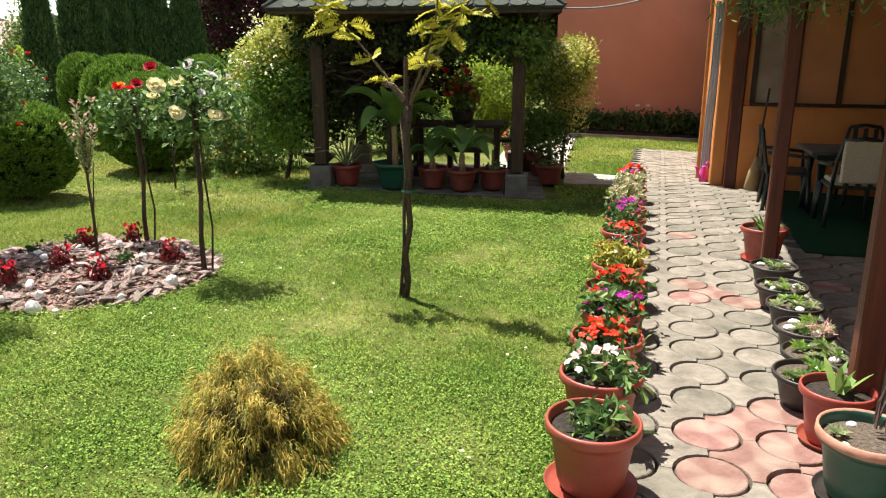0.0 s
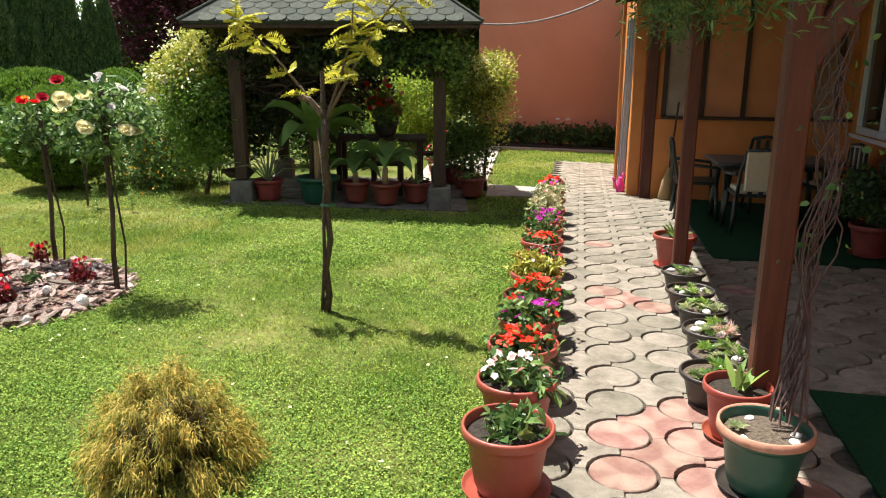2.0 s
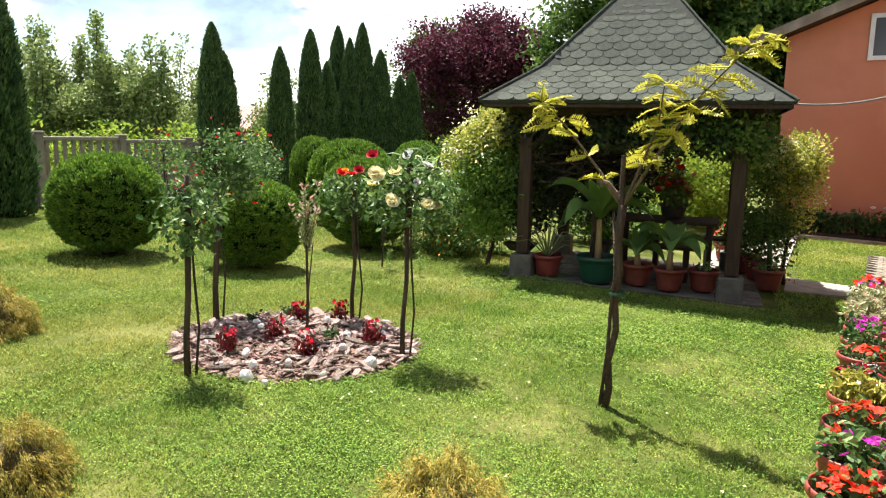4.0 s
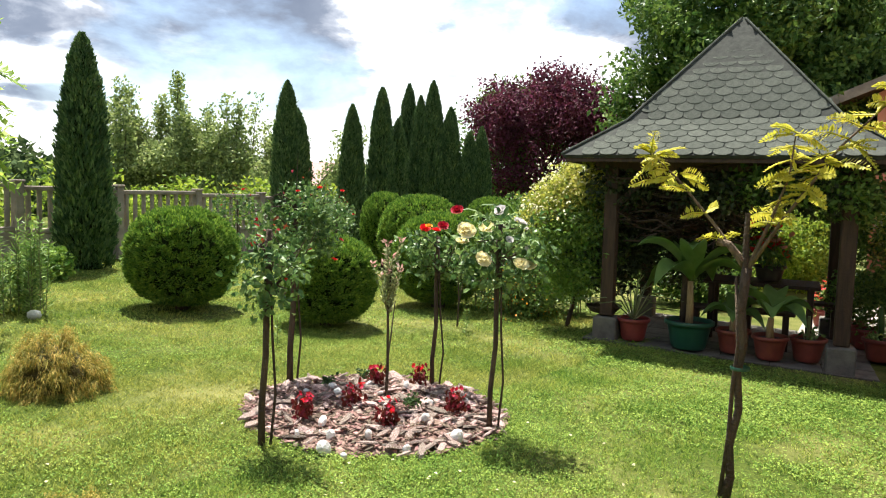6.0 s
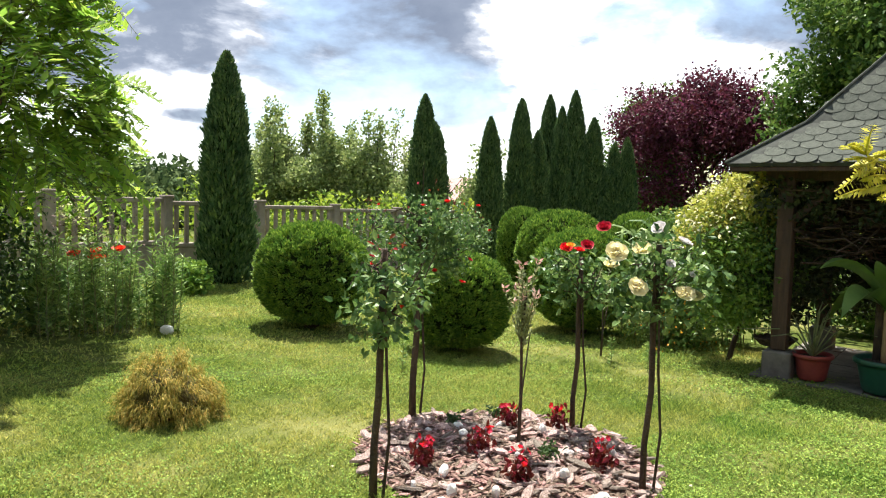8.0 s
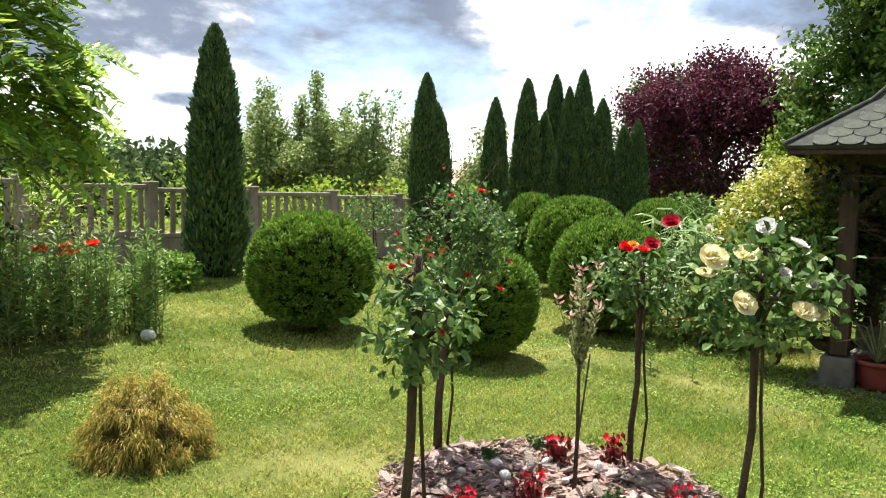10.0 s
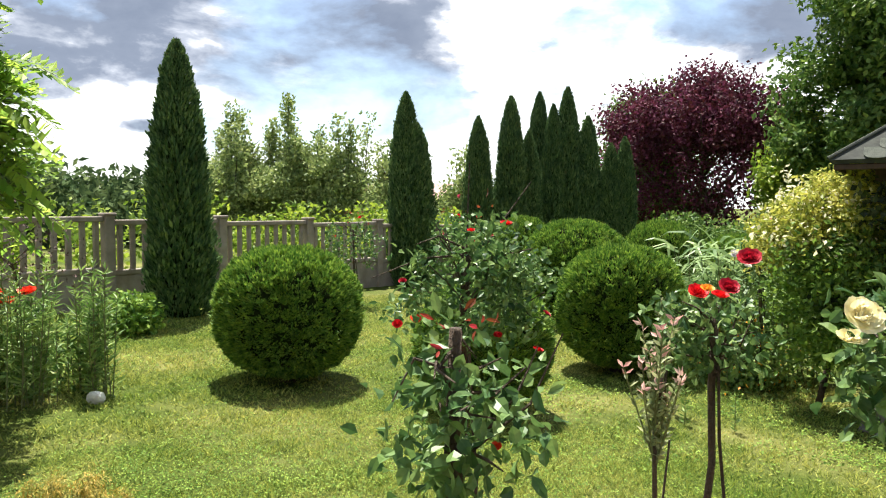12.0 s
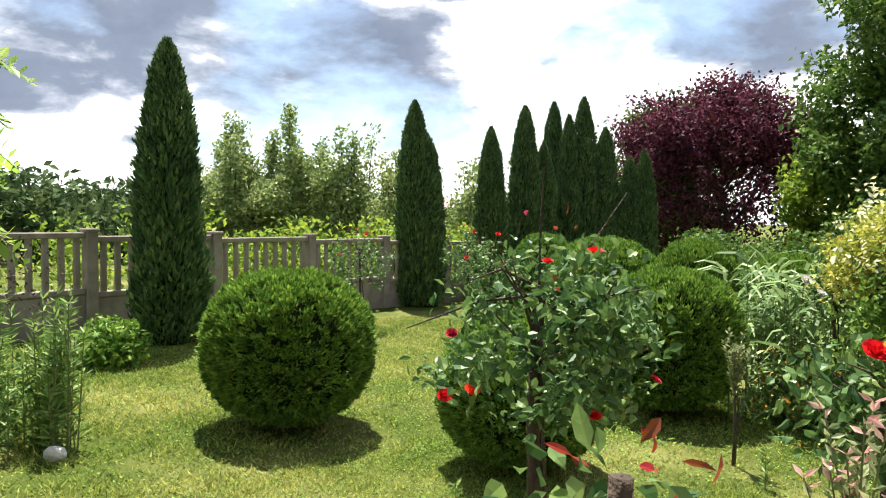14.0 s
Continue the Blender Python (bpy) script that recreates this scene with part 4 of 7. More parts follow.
def column(x, y, top, r, k, spin, label="tall slim columnar conifer, dark green"):
    z = G(x, y)
    s = (top - z) / 4.0
    t = thing("columnar_conifer", pose(x, y, z, 0, 0, spin) @ Matrix.Diagonal((r / 0.5, r / 0.5, s, 1)), label, "tree", "row of columnar conifers")
    part("foliage", COL[k][0], None, t)
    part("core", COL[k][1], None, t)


column(-11.95, 6.2, 3.78, 0.365, 2, 0, "tall columnar conifer standing against the fence")
for k, (x, y, top, r) in enumerate([(-13.75, 11.75, 3.9, 0.42), (-13.68, 11.98, 3.3, 0.42), (-13.3, 13.4, 3.52, 0.38), (-13.3, 14.45, 4.05, 0.42), (-13.15, 14.9, 3.3, 0.36), (-13.7, 15.95, 4.35, 0.4),
                                  (-13.2, 15.85, 4.0, 0.36), (-13.05, 16.2, 4.42, 0.42), (-12.75, 16.6, 3.75, 0.42), (-12.3, 16.9, 3.1, 0.36), (-12.05, 17.1, 3.25, 0.36)]):
    column(x, y, top, r * 0.78, k % 2, 47 * k)


# ---- golden thread cypress ----
def thread_meshes(seed, plumes=105, per=165):
    """Arching plumes of fine threads, in tiers with hollows between, over a core coloured dark like the shade within.
    """
    q = np.random.default_rng(seed)
    P, A, inner = [], [], []
    for k in range(plumes):
        a, e = k * 2.4 + q.normal() * 0.2, math.asin(q.uniform(0.02, 1.0))
        out = np.array([math.cos(a), math.sin(a), 0])
        far = q.uniform(0.85, 1.08)
        base = out * 0.35 * math.cos(e) + np.array([0, 0, 0.10 + 0.42 * math.sin(e)])
        s = np.sqrt(q.uniform(0.03, 1.0, per))
        tip = out * (0.70 * math.cos(e) + 0.05) * far + np.array([0, 0, 0.62 * math.sin(e) * far])
        c = base + tip * s[:, None] + np.array([0, 0, 1.0]) * (0.26 * s - 0.36 * s * s * (0.4 + math.cos(e)))[:, None]
        P.append(c + q.normal(size=(per, 3)) * (0.025 + 0.04 * s)[:, None])
        A.append(tip * 0.8 + q.normal(size=(per, 3)) * 0.33 - np.array([0, 0, 0.28]) * s[:, None])
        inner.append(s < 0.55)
    P, A, inner = np.concatenate(P), np.concatenate(A), np.concatenate(inner)
    P[:, 2] = np.maximum(P[:, 2], 0.06)
    n = len(P)
    L, W, D = q.uniform(0.05, 0.13, n), q.uniform(0.008, 0.015, n), q.uniform(0.3, 1.0, n)
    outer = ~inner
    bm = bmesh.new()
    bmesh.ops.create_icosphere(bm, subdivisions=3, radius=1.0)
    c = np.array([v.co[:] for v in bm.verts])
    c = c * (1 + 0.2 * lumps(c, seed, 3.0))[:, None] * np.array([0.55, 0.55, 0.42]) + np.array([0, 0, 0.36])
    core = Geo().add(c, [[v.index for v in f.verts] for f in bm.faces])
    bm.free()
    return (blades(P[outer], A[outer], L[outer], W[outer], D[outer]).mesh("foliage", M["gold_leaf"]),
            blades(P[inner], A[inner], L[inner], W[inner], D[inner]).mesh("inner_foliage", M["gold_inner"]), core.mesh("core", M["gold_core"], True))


for x, y, r, h, seed in ((-1.36, 2.60, 0.32, 0.36, 5), (-5.55, 2.92, 0.33, 0.40, 6), (-3.10, 1.90, 0.24, 0.27, 7)):
    THREAD = thread_meshes(seed)
    t = thing("golden_cypress", pose(x, y, G(x, y), 0, 0, 40 * x) @ Matrix.Diagonal((r, r, h, 1)), "low golden cypress bush with drooping thread foliage", "bush", "golden cypress bushes")
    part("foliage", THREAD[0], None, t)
    part("inner_foliage", THREAD[1], None, t, "brownish green inner threads, coloured darker for shade")
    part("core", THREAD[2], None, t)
    part("trunk", tube([(0, 0, -0.05), (0.02, 0, 0.2), (0, 0.02, 0.6)], [0.08, 0.06, 0.03], 7), M["bark"], t)


# ---- trees ----
def limbs(base, top, spread, n, r0, seed):
    """Trunk and limbs: returns a mesh and the limb tips."""
    r = np.random.default_rng(seed)
    g = Geo()
    base, top = np.array(base, float), np.array(top, float)
    tips = []
    s = np.linspace(0, 1, 7)[:, None]
    wob = np.cumsum(r.normal(size=(7, 3)) * 0.02 * np.linalg.norm(top - base), axis=0) * np.array([1, 1, 0.0])
    trunk = base + (top - base) * s + wob * (s > 0)
    g.join(tube(trunk, np.linspace(r0, r0 * 0.25, 7), 8))
    H = np.linalg.norm(top - base)
    for k in range(n):
        u = r.uniform(0.2, 0.95)
        i = u * 6
        p0 = trunk[int(i)] + (trunk[min(6, int(i) + 1)] - trunk[int(i)]) * (i % 1)
        a = k * 2.4 + r.uniform(-0.4, 0.4)
        ln = spread * r.uniform(0.6, 1.1) * (1.15 - 0.5 * u)
        d = np.array([math.cos(a), math.sin(a), r.uniform(0.5, 1.1)])
        pts = np.array([p0 + d * ln * q + np.array([0, 0, 0.18 * ln * q * q]) for q in (0, 0.35, 0.7, 1.0)]) + r.normal(size=(4, 3)) * 0.03 * ln * np.array([[0], [1], [1], [1]])
        g.join(tube(pts, np.linspace(r0 * (0.55 - 0.35 * u), r0 * 0.08, 4), 6))
        tips += [pts[-1], pts[-2]]
    return g, np.array(tips), H


def crown(centre, radii, n, clumps, spread, size, seed, extra=None, flat=0.4, shape="diamond", ratio=0.6):
    """Leaves in many uneven clumps inside an ellipsoid."""
    r = np.random.default_rng(seed)
    d = unit(r.normal(size=(clumps, 3)))
    q = d * (r.uniform(0.25, 1.0, clumps) ** 0.55)[:, None] * (1 + 0.3 * lumps(d, seed, 3))[:, None]
    c = q * np.array(radii) + np.array(centre)
    if extra is not None:
        c = np.concatenate([c, extra])
    w = r.uniform(0.4, 1.6, len(c))
    idx = r.choice(len(c), n, p=w / w.sum())
    p = c[idx] + np.clip(r.normal(size=(n, 3)), -1.5, 1.5) * spread * (0.5 + w[idx])[:, None] * np.array([1, 1, 0.8])
    ax = r.normal(size=(n, 3)) + np.array([0, 0, -0.25])
    return leaves(p, ax, r.uniform(0.6, 1.3, n) * size, r.uniform(0.6, 1.3, n) * size * ratio, up=flat, shape=shape)


def tree(name, x, y, height, trunk_h, radii, leafmat_name, n, clumps, spread, size, seed, label, r0=0.12, flat=0.35, nl=12, centre_z=None, shoots=0):
    z = G(x, y)
    t = thing(name, pose(x, y, z), label, "tree")
    g, tips, H = limbs((0, 0, 0), (0, 0, height * 0.8), radii[0] * 0.9, nl, r0, seed)
    part("trunk", g, M["bark"], t, smooth=True)
    cz = centre_z if centre_z is not None else trunk_h + radii[2]
    extra = tips[tips[:, 2] > trunk_h]
    rr = np.random.default_rng(seed + 500)
    for k in range(shoots):
        a, q = rr.uniform(0, 6.28), rr.uniform(0.1, 0.95)
        s = np.linspace(0.35, rr.uniform(0.95, 1.2), 8)
        up = cz + radii[2] * s * math.sqrt(1 - 0.9 * q * q)
        extra = np.concatenate([extra, np.stack([radii[0] * q * math.cos(a) * (0.7 + 0.3 * s), radii[1] * q * math.sin(a) * (0.7 + 0.3 * s), up], 1)])
    part("crown", crown((0, 0, cz), radii, n, clumps, spread, size, seed, extra=extra if len(extra) else None, flat=flat), M[leafmat_name], t)
    return t


tree("purple_plum", -12.5, 21.7, 5.4, 0.9, (2.85, 2.85, 2.25), "purple_leaf", 46000, 230, 0.15, 0.125, 21, "purple-leaved plum tree with a broad dark crown", r0=0.13, nl=26, shoots=60)
tree("maple", -6.4, 21.0, 7.5, 0.6, (2.9, 2.9, 4.5), "tree_leaf", 110000, 420, 0.2, 0.17, 33, "large leafy green tree behind the gazebo", r0=0.2, nl=20)
tree("maple", -9.0, 20.2, 4.6, 0.6, (1.0, 1.0, 1.7), "bright_leaf", 14000, 80, 0.15, 0.15, 35, "light green young maple beside the larger tree", r0=0.06, nl=10)
tree("maple", -3.0, 23.5, 7.5, 0.6, (2.6, 2.2, 4.2), "tree_leaf", 45000, 220, 0.22, 0.2, 34, "leafy green tree behind the neighbouring house", r0=0.2, nl=14)
tree("green_tree", -14.5, 22.5, 5.6, 1.0, (1.6, 1.6, 2.2), "tree_leaf", 12000, 90, 0.3, 0.16, 36, "green tree behind the purple plum", r0=0.12)

# sumac with long feathered leaves


def feathered(pos, axis, length, pairs, lw, ll, droop=0.35, roll=0.3):
    """Compound leaves: leaflets in pairs along a bent midrib. Returns leaf and rib geometry."""
    pos, axis = np.asarray(pos, float), unit(np.asarray(axis, float))
    P, A, L, W = [], [], [], []
    rib = Geo()
    for p, a, l in zip(pos, axis, np.broadcast_to(length, (len(pos),))):
        side = unit(np.cross(a, np.array([0, 0, 1.0]) + rng.normal(size=3) * 0.15))
        w = rng.normal() * roll
        side = side * math.cos(w) + np.cross(side, a) * math.sin(w)
        s = np.linspace(0.12, 1.0, pairs)
        pts = p + a * l * s[:, None] + np.array([0, 0, -1.0]) * (droop * l * s * s)[:, None]
        rib.join(tube([p, pts[len(pts) // 2], pts[-1]], [0.006, 0.004, 0.002], 4))
        for sg in (-1, 1):
            P.append(pts)
            A.append(side * sg * 1.0 + a * 0.45 + np.array([0, 0, -0.18]) + rng.normal(size=(pairs, 3)) * 0.08)
            k = np.sin(np.clip(s, 0.1, 0.97) * math.pi) ** 0.5
            L.append(ll * k)
            W.append(np.full(pairs, lw))
    P, A = np.concatenate(P), np.concatenate(A)
    return leaves(P, A, np.concatenate(L), np.concatenate(W), up=0.85, cup=0.05, shape="diamond"), rib


def sumac(x, y):
    z = G(x, y)
    t = thing("sumac_tree", pose(x, y, z), "sumac tree with long feathered bright green leaves", "tree")
    g, tips, H = limbs((0, 0, 0), (0.1, 0.1, 3.4), 1.3, 15, 0.09, 41)
    g2, tips2, _ = limbs((0.15, -0.2, 0), (0.7, -0.4, 2.6), 1.0, 9, 0.06, 42)
    part("trunk", g.join(g2), M["bark"], t, smooth=True)
    tips = np.concatenate([tips, tips2])
    P, A = [], []
    for d in sphere_dirs(520, -0.4):
        P.append(np.array([0.3, 0.3, 1.95]) + d * np.array([0.78, 0.78, 1.6]) * rng.uniform(0.55, 1.0))
        A.append(d + np.array([0, 0, 0.15]) + rng.normal(size=3) * 0.3)
    for tp in tips:
        for k in range(6):
            d = rng.normal(size=3) + np.array([0, 0, 0.3])
            P.append(tp + rng.normal(size=3) * 0.14)
            A.append(d)
    lv, rib = feathered(P, A, rng.uniform(0.3, 0.52, len(P)), 9, 0.055, 0.16, droop=0.6, roll=0.5)
    part("foliage", lv, M["sumac_leaf"], t)
    part("rib", rib, M["stem"], t)
    # lower leaves borrow the dark hosta green to paint shade below the crown
    part("undergrowth", crown((-0.3, -0.3, 0.9), (0.75, 0.8, 0.8), 8000, 90, 0.14, 0.075, 43), M["hosta_leaf"], t, "lower leaves coloured dark for the shade under the crown")
    big = crown((0.6, 0.8, 1.9), (0.35, 0.35, 0.45), 70, 16, 0.06, 0.11, 44, shape="oval", ratio=0.7)
    part("large_leaves", big, M["young_leaf"], t, "large bright green leaves")


sumac(-8.5, 2.25)


# ---- plants beyond the fence ----
def pear(x, y, h, r, seed, label, mat_name="pear_leaf", n=9000):
    z = G(x, y) * 0.5
    t = thing("fruit_tree", pose(x, y, z), label, "tree", "orchard trees beyond the fence")
    g, tips, H = limbs((0, 0, 0), (0, 0, h * 0.75), r * 0.55, 14, 0.12, seed)
    part("trunk", g, M["bark"], t, smooth=True)
    rr = np.random.default_rng(seed)
    spires = Geo()
    part("crown", crown((0, 0, h * 0.40), (r * 1.1, r * 1.1, h * 0.30), int(n * 1.3), 90, 0.17, 0.13, seed, flat=0.3), M[mat_name], t)
    for k in range(9):
        a, q = rr.uniform(0, 6.28), rr.uniform(0.15, 0.95)
        top = h * rr.uniform(0.62, 1.04)
        line = np.array([(r * q * math.cos(a) * (0.75 + 0.2 * u), r * q * math.sin(a) * (0.75 + 0.2 * u), top * u) for u in np.linspace(0.4, 1, 16)]) + rr.normal(size=(16, 3)) * 0.05
        part("shoot", tube(line[::5], [0.03, 0.022, 0.016, 0.008], 5), M["bark"], t)
        m = int(n * 0.045)
        i = rr.integers(0, 16, m)
        wide = (0.24 - 0.10 * i / 15) * (0.7 + 0.5 * np.sin(i * 1.3 + k) ** 2)
        spires.join(leaves(line[i] + np.clip(rr.normal(size=(m, 3)), -1.4, 1.4) * wide[:, None], rr.normal(size=(m, 3)) + np.array([0, 0, 0.4]), rr.uniform(0.09, 0.2, m), rr.uniform(0.06, 0.12, m), up=0.3, shape="diamond"))
    part("leaves", spires, M[mat_name], t)


pear(-26.4, 14.8, 4.7, 1.6, 51, "grey-green pear tree with upright shoots", n=14000)
pear(-25.0, 16.3, 5.3, 1.6, 52, "grey-green pear tree with upright shoots", n=16000)
pear(-23.2, 16.9, 4.4, 1.1, 56, "grey-green pear tree with upright shoots", n=9000)
pear(-21.2, 17.4, 3.6, 0.8, 53, "young fruit tree beyond the fence", n=5000)
pear(-19.2, 22.2, 4.2, 1.3, 54, "young fruit tree beyond the fence", "tree_leaf", 5000)
pear(-18.1, 17.9, 3.5, 0.9, 55, "young fruit tree beyond the fence", "pear_leaf", 4000)


def strip_foliage(name, x0, y0, x1, y1, depth, zlo, zhi, n, size, mat_name, seed, label, cat, shape="diamond", kind="stuff", spread=0.5):
    """A run of leafy growth along a line."""
    r = np.random.default_rng(seed)
    L = math.hypot(x1 - x0, y1 - y0)
    m = max(8, int(L * 5))
    s = r.uniform(0, 1, m)
    off = r.uniform(-0.5, 0.5, m) * depth
    nx, ny = -(y1 - y0) / L, (x1 - x0) / L
    cx, cy = x0 + (x1 - x0) * s + nx * off, y0 + (y1 - y0) * s + ny * off
    top = zhi * (0.72 + 0.28 * np.sin(s * L * 1.7 + seed) * np.sin(s * L * 0.6)) * r.uniform(0.7, 1.1, m)
    c = np.stack([cx, cy, zlo + (top - zlo) * r.uniform(0, 1, m) ** 0.6], 1)
    c[:, 2] = np.maximum(c[:, 2], zlo)
    idx = r.integers(0, m, n)
    p = c[idx] + np.clip(r.normal(size=(n, 3)), -1.6, 1.6) * min(spread, 0.16 + size)
    p[:, 2] += np.array([G(a, b) for a, b in zip(p[:, 0], p[:, 1])]) if abs(x0) < 22 else 0
    ob = part(name, leaves(p, r.normal(size=(n, 3)), r.uniform(0.6, 1.3, n) * size, r.uniform(0.5, 1.1, n) * size * 0.75, up=0.4, shape=shape), M[mat_name])
    return tagged(ob, label, cat, kind=kind)


strip_foliage("vines", -14.9, 0.0, -16.2, 16.5, 1.6, 0.3, 1.75, 15000, 0.13, "bright_leaf", 61, "sunlit yellow-green grape vines beyond the fence", "vines")
strip_foliage("far_hedge", -34, 6, -30, 22, 3, 0.2, 3.0, 14000, 0.35, "far_leaf", 62, "dark green hedge of trees across the field", "hedge")
strip_foliage("far_hedge", -26, -4, -27, 12, 3, 0.2, 3.6, 14000, 0.3, "far_leaf", 63, "dark green trees beyond the vines", "hedge")
strip_foliage("far_woods", -120, 10, -70, 140, 10, 0, 5, 14000, 1.4, "far_leaf", 64, "distant wooded skyline", "woods")
strip_foliage("shrubs", -10.5, 17.0, -4.5, 18.5, 1.6, 0.2, 2.3, 16000, 0.10, "tree_leaf", 65, "dense green shrubs behind the gazebo", "shrubs")
strip_foliage("shrubs", -4.9, 13.2, -3.5, 17.8, 0.9, 0.05, 1.7, 13000, 0.09, "bright_leaf", 66, "sunlit flowering plants beside the stone walk", "shrubs")
strip_foliage("shrubs", -4.9, 18.0, -2.9, 20.5, 1.0, 0.1, 3.0, 9000, 0.11, "young_leaf", 67, "green shrubs at the corner of the house", "shrubs")
strip_foliage("shrubs", -13.6, 17.8, -8.5, 19.5, 0.8, 0.1, 1.3, 7000, 0.10, "lily_leaf", 68, "low green plants under the plum tree", "shrubs")
strip_foliage("shrubs", -19.5, 21.5, -10.5, 25.5, 1.6, 0.2, 2.1, 12000, 0.14, "tree_leaf", 58, "dark green hedge behind the purple plum", "shrubs")
tagged(part("neighbour_roof", Geo().add([(-41, 27, 0), (-33, 30, 0), (-33, 30, 1.6), (-41, 27, 1.6), (-42, 30, 3.0), (-34, 33, 3.0)], [[0, 1, 2, 3], [3, 2, 5, 4]]), M["dull_red"]),
       "red tiled roof of a distant house", "house")


# ---- plants beside the gazebo ----
def reed_clump(x, y, n, h, seed, label):
    z = G(x, y)
    r = np.random.default_rng(seed)
    t = thing("reed_grass", pose(x, y, z), label, "grass clump")
    base = np.stack([r.normal(size=n) * 0.28, r.normal(size=n) * 0.28, np.zeros(n)], 1)
    g = Geo()
    pts, ax = [], []
    for b in base[: n // 6]:
        hh = h * r.uniform(0.6, 1.0)
        tip = b + np.array([r.normal() * 0.12, r.normal() * 0.12, hh])
        g.join(tube([b, (b + tip) / 2, tip], [0.007, 0.006, 0.003], 4))
        for s in np.linspace(0.15, 1, 9):
            pts.append(b + (tip - b) * s)
            ax.append(np.array([r.normal(), r.normal(), 1.1]))
    part("stalks", g, M["stem"], t)
    part("blades", blades(pts, ax, r.uniform(0.35, 0.7, len(pts)), 0.036, r.uniform(0.4, 0.9, len(pts))), M["reed_leaf"], t)


reed_clump(-5.75, 9.2, 240, 1.45, 71, "tall clump of arching blue-green reed grass")
reed_clump(-6.3, 9.75, 200, 1.4, 72, "tall clump of arching blue-green reed grass")
reed_clump(-5.35, 9.9, 150, 1.2, 73, "tall clump of arching blue-green reed grass")
strip_foliage("low_plants", -6.2, 8.75, -5.0, 9.05, 0.35, 0.02, 0.42, 3500, 0.055, "lily_leaf", 74, "low green plants at the foot of the reed grass", "plants")
strip_foliage("low_plants", -6.0, 8.7, -5.2, 8.8, 0.4, 0.2, 0.6, 220, 0.035, "orange_petal", 75, "few small orange flowers among low plants", "flowers", shape="diamond")


def mass(name, x, y, cz, radii, n, clumps, spread, size, mat_name, seed, label, cat, shape="diamond", stems=8, ratio=0.6):
    """A leafy shrub or climber with a woody frame."""
    z = G(x, y)
    t = thing(name, pose(x, y, z), label, cat)
    g, tips, H = limbs((0, 0, 0), (0, 0, cz), radii[0] * 0.8, stems, 0.03, seed)
    part("stalk", g, M["bark"], t, smooth=True)
    part("leaves", crown((0, 0, cz), radii, n, clumps, spread, size, seed, flat=0.35, shape=shape, ratio=ratio), M[mat_name], t)
    return t


hs = mass("honeysuckle", -4.72, 8.75, 1.58, (0.52, 0.45, 0.46), 12000, 130, 0.06, 0.055, "honey_leaf", 81, "honeysuckle climbing the gazebo corner, cream flowers", "climber")
part("blossoms", crown((0, -0.1, 1.6), (0.55, 0.5, 0.45), 700, 90, 0.05, 0.05, 82), M["yellow_petal"], hs)
part("lower_leaves", crown((0.25, -0.1, 1.2), (0.4, 0.4, 0.5), 2600, 40, 0.1, 0.06, 83), M["tree_leaf"], hs)
part("cascade", crown((0.12, -0.25, 0.95), (0.34, 0.3, 0.62), 5200, 70, 0.08, 0.055, 87), M["young_leaf"], hs, "leafy shoots hanging to the ground")
hs = mass("honeysuckle", -1.40, 10.75, 1.56, (0.30, 0.36, 0.38), 5600, 90, 0.06, 0.055, "honey_leaf", 84, "honeysuckle hanging from the gazebo's far corner", "climber")
part("blossoms", crown((0, -0.1, 1.55), (0.32, 0.36, 0.36), 500, 70, 0.05, 0.05, 85), M["yellow_petal"], hs)
part("leaves", crown((0.14, -0.1, 1.12), (0.2, 0.25, 0.42), 1100, 26, 0.06, 0.05, 86), M["honey_leaf"], hs)
part("lower_leaves", crown((-0.14, -0.1, 0.95), (0.13, 0.18, 0.8), 2600, 50, 0.09, 0.055, 88), M["tree_leaf"], hs)
strip_foliage("shrubs", -6.0, 11.9, -3.7, 12.9, 0.6, 0.05, 0.9, 6000, 0.08, "tree_leaf", 69, "low green shrubs behind the gazebo", "shrubs")
# creeper under the eaves, dead stems woven among the beams
for k, (a, b) in enumerate((((-1.3, -1.3), (1.3, -1.3)), ((-1.3, -1.3), (-1.3, 1.3)), ((1.3, -1.2), (1.3, 1.3)), ((-1.3, 1.3), (0.1, 1.3)), ((0.15, -1.32), (1.36, -1.32)))):
    pa, pb = GZ @ Vector((*a, 0)), GZ @ Vector((*b, 0))
    t = thing("creeper", pose(0, 0, 0), "leafy creeper hanging under the gazebo eaves", "climber", "gazebo creepers")
    low = 1.78 if k == 0 else 0.75 if k in (1, 3) else 1.86 if k == 4 else 1.76
    # all but the right-hand runs use the leaf colour darkened for shade
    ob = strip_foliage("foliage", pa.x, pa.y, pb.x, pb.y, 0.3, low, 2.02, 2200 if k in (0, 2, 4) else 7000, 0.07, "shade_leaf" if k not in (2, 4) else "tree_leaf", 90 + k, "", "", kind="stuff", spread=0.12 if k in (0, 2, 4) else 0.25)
    ob.parent = t
    part("stem", tube([(pa.x, pa.y, 1.72), ((pa.x + pb.x) / 2, (pa.y + pb.y) / 2, 1.66), (pb.x, pb.y, 1.72)], 0.014, 6), M["bark"], t)
dv = thing("dry_vine", GZ, "tangle of dry brown vine stems inside the gazebo", "climber")
r = np.random.default_rng(96)
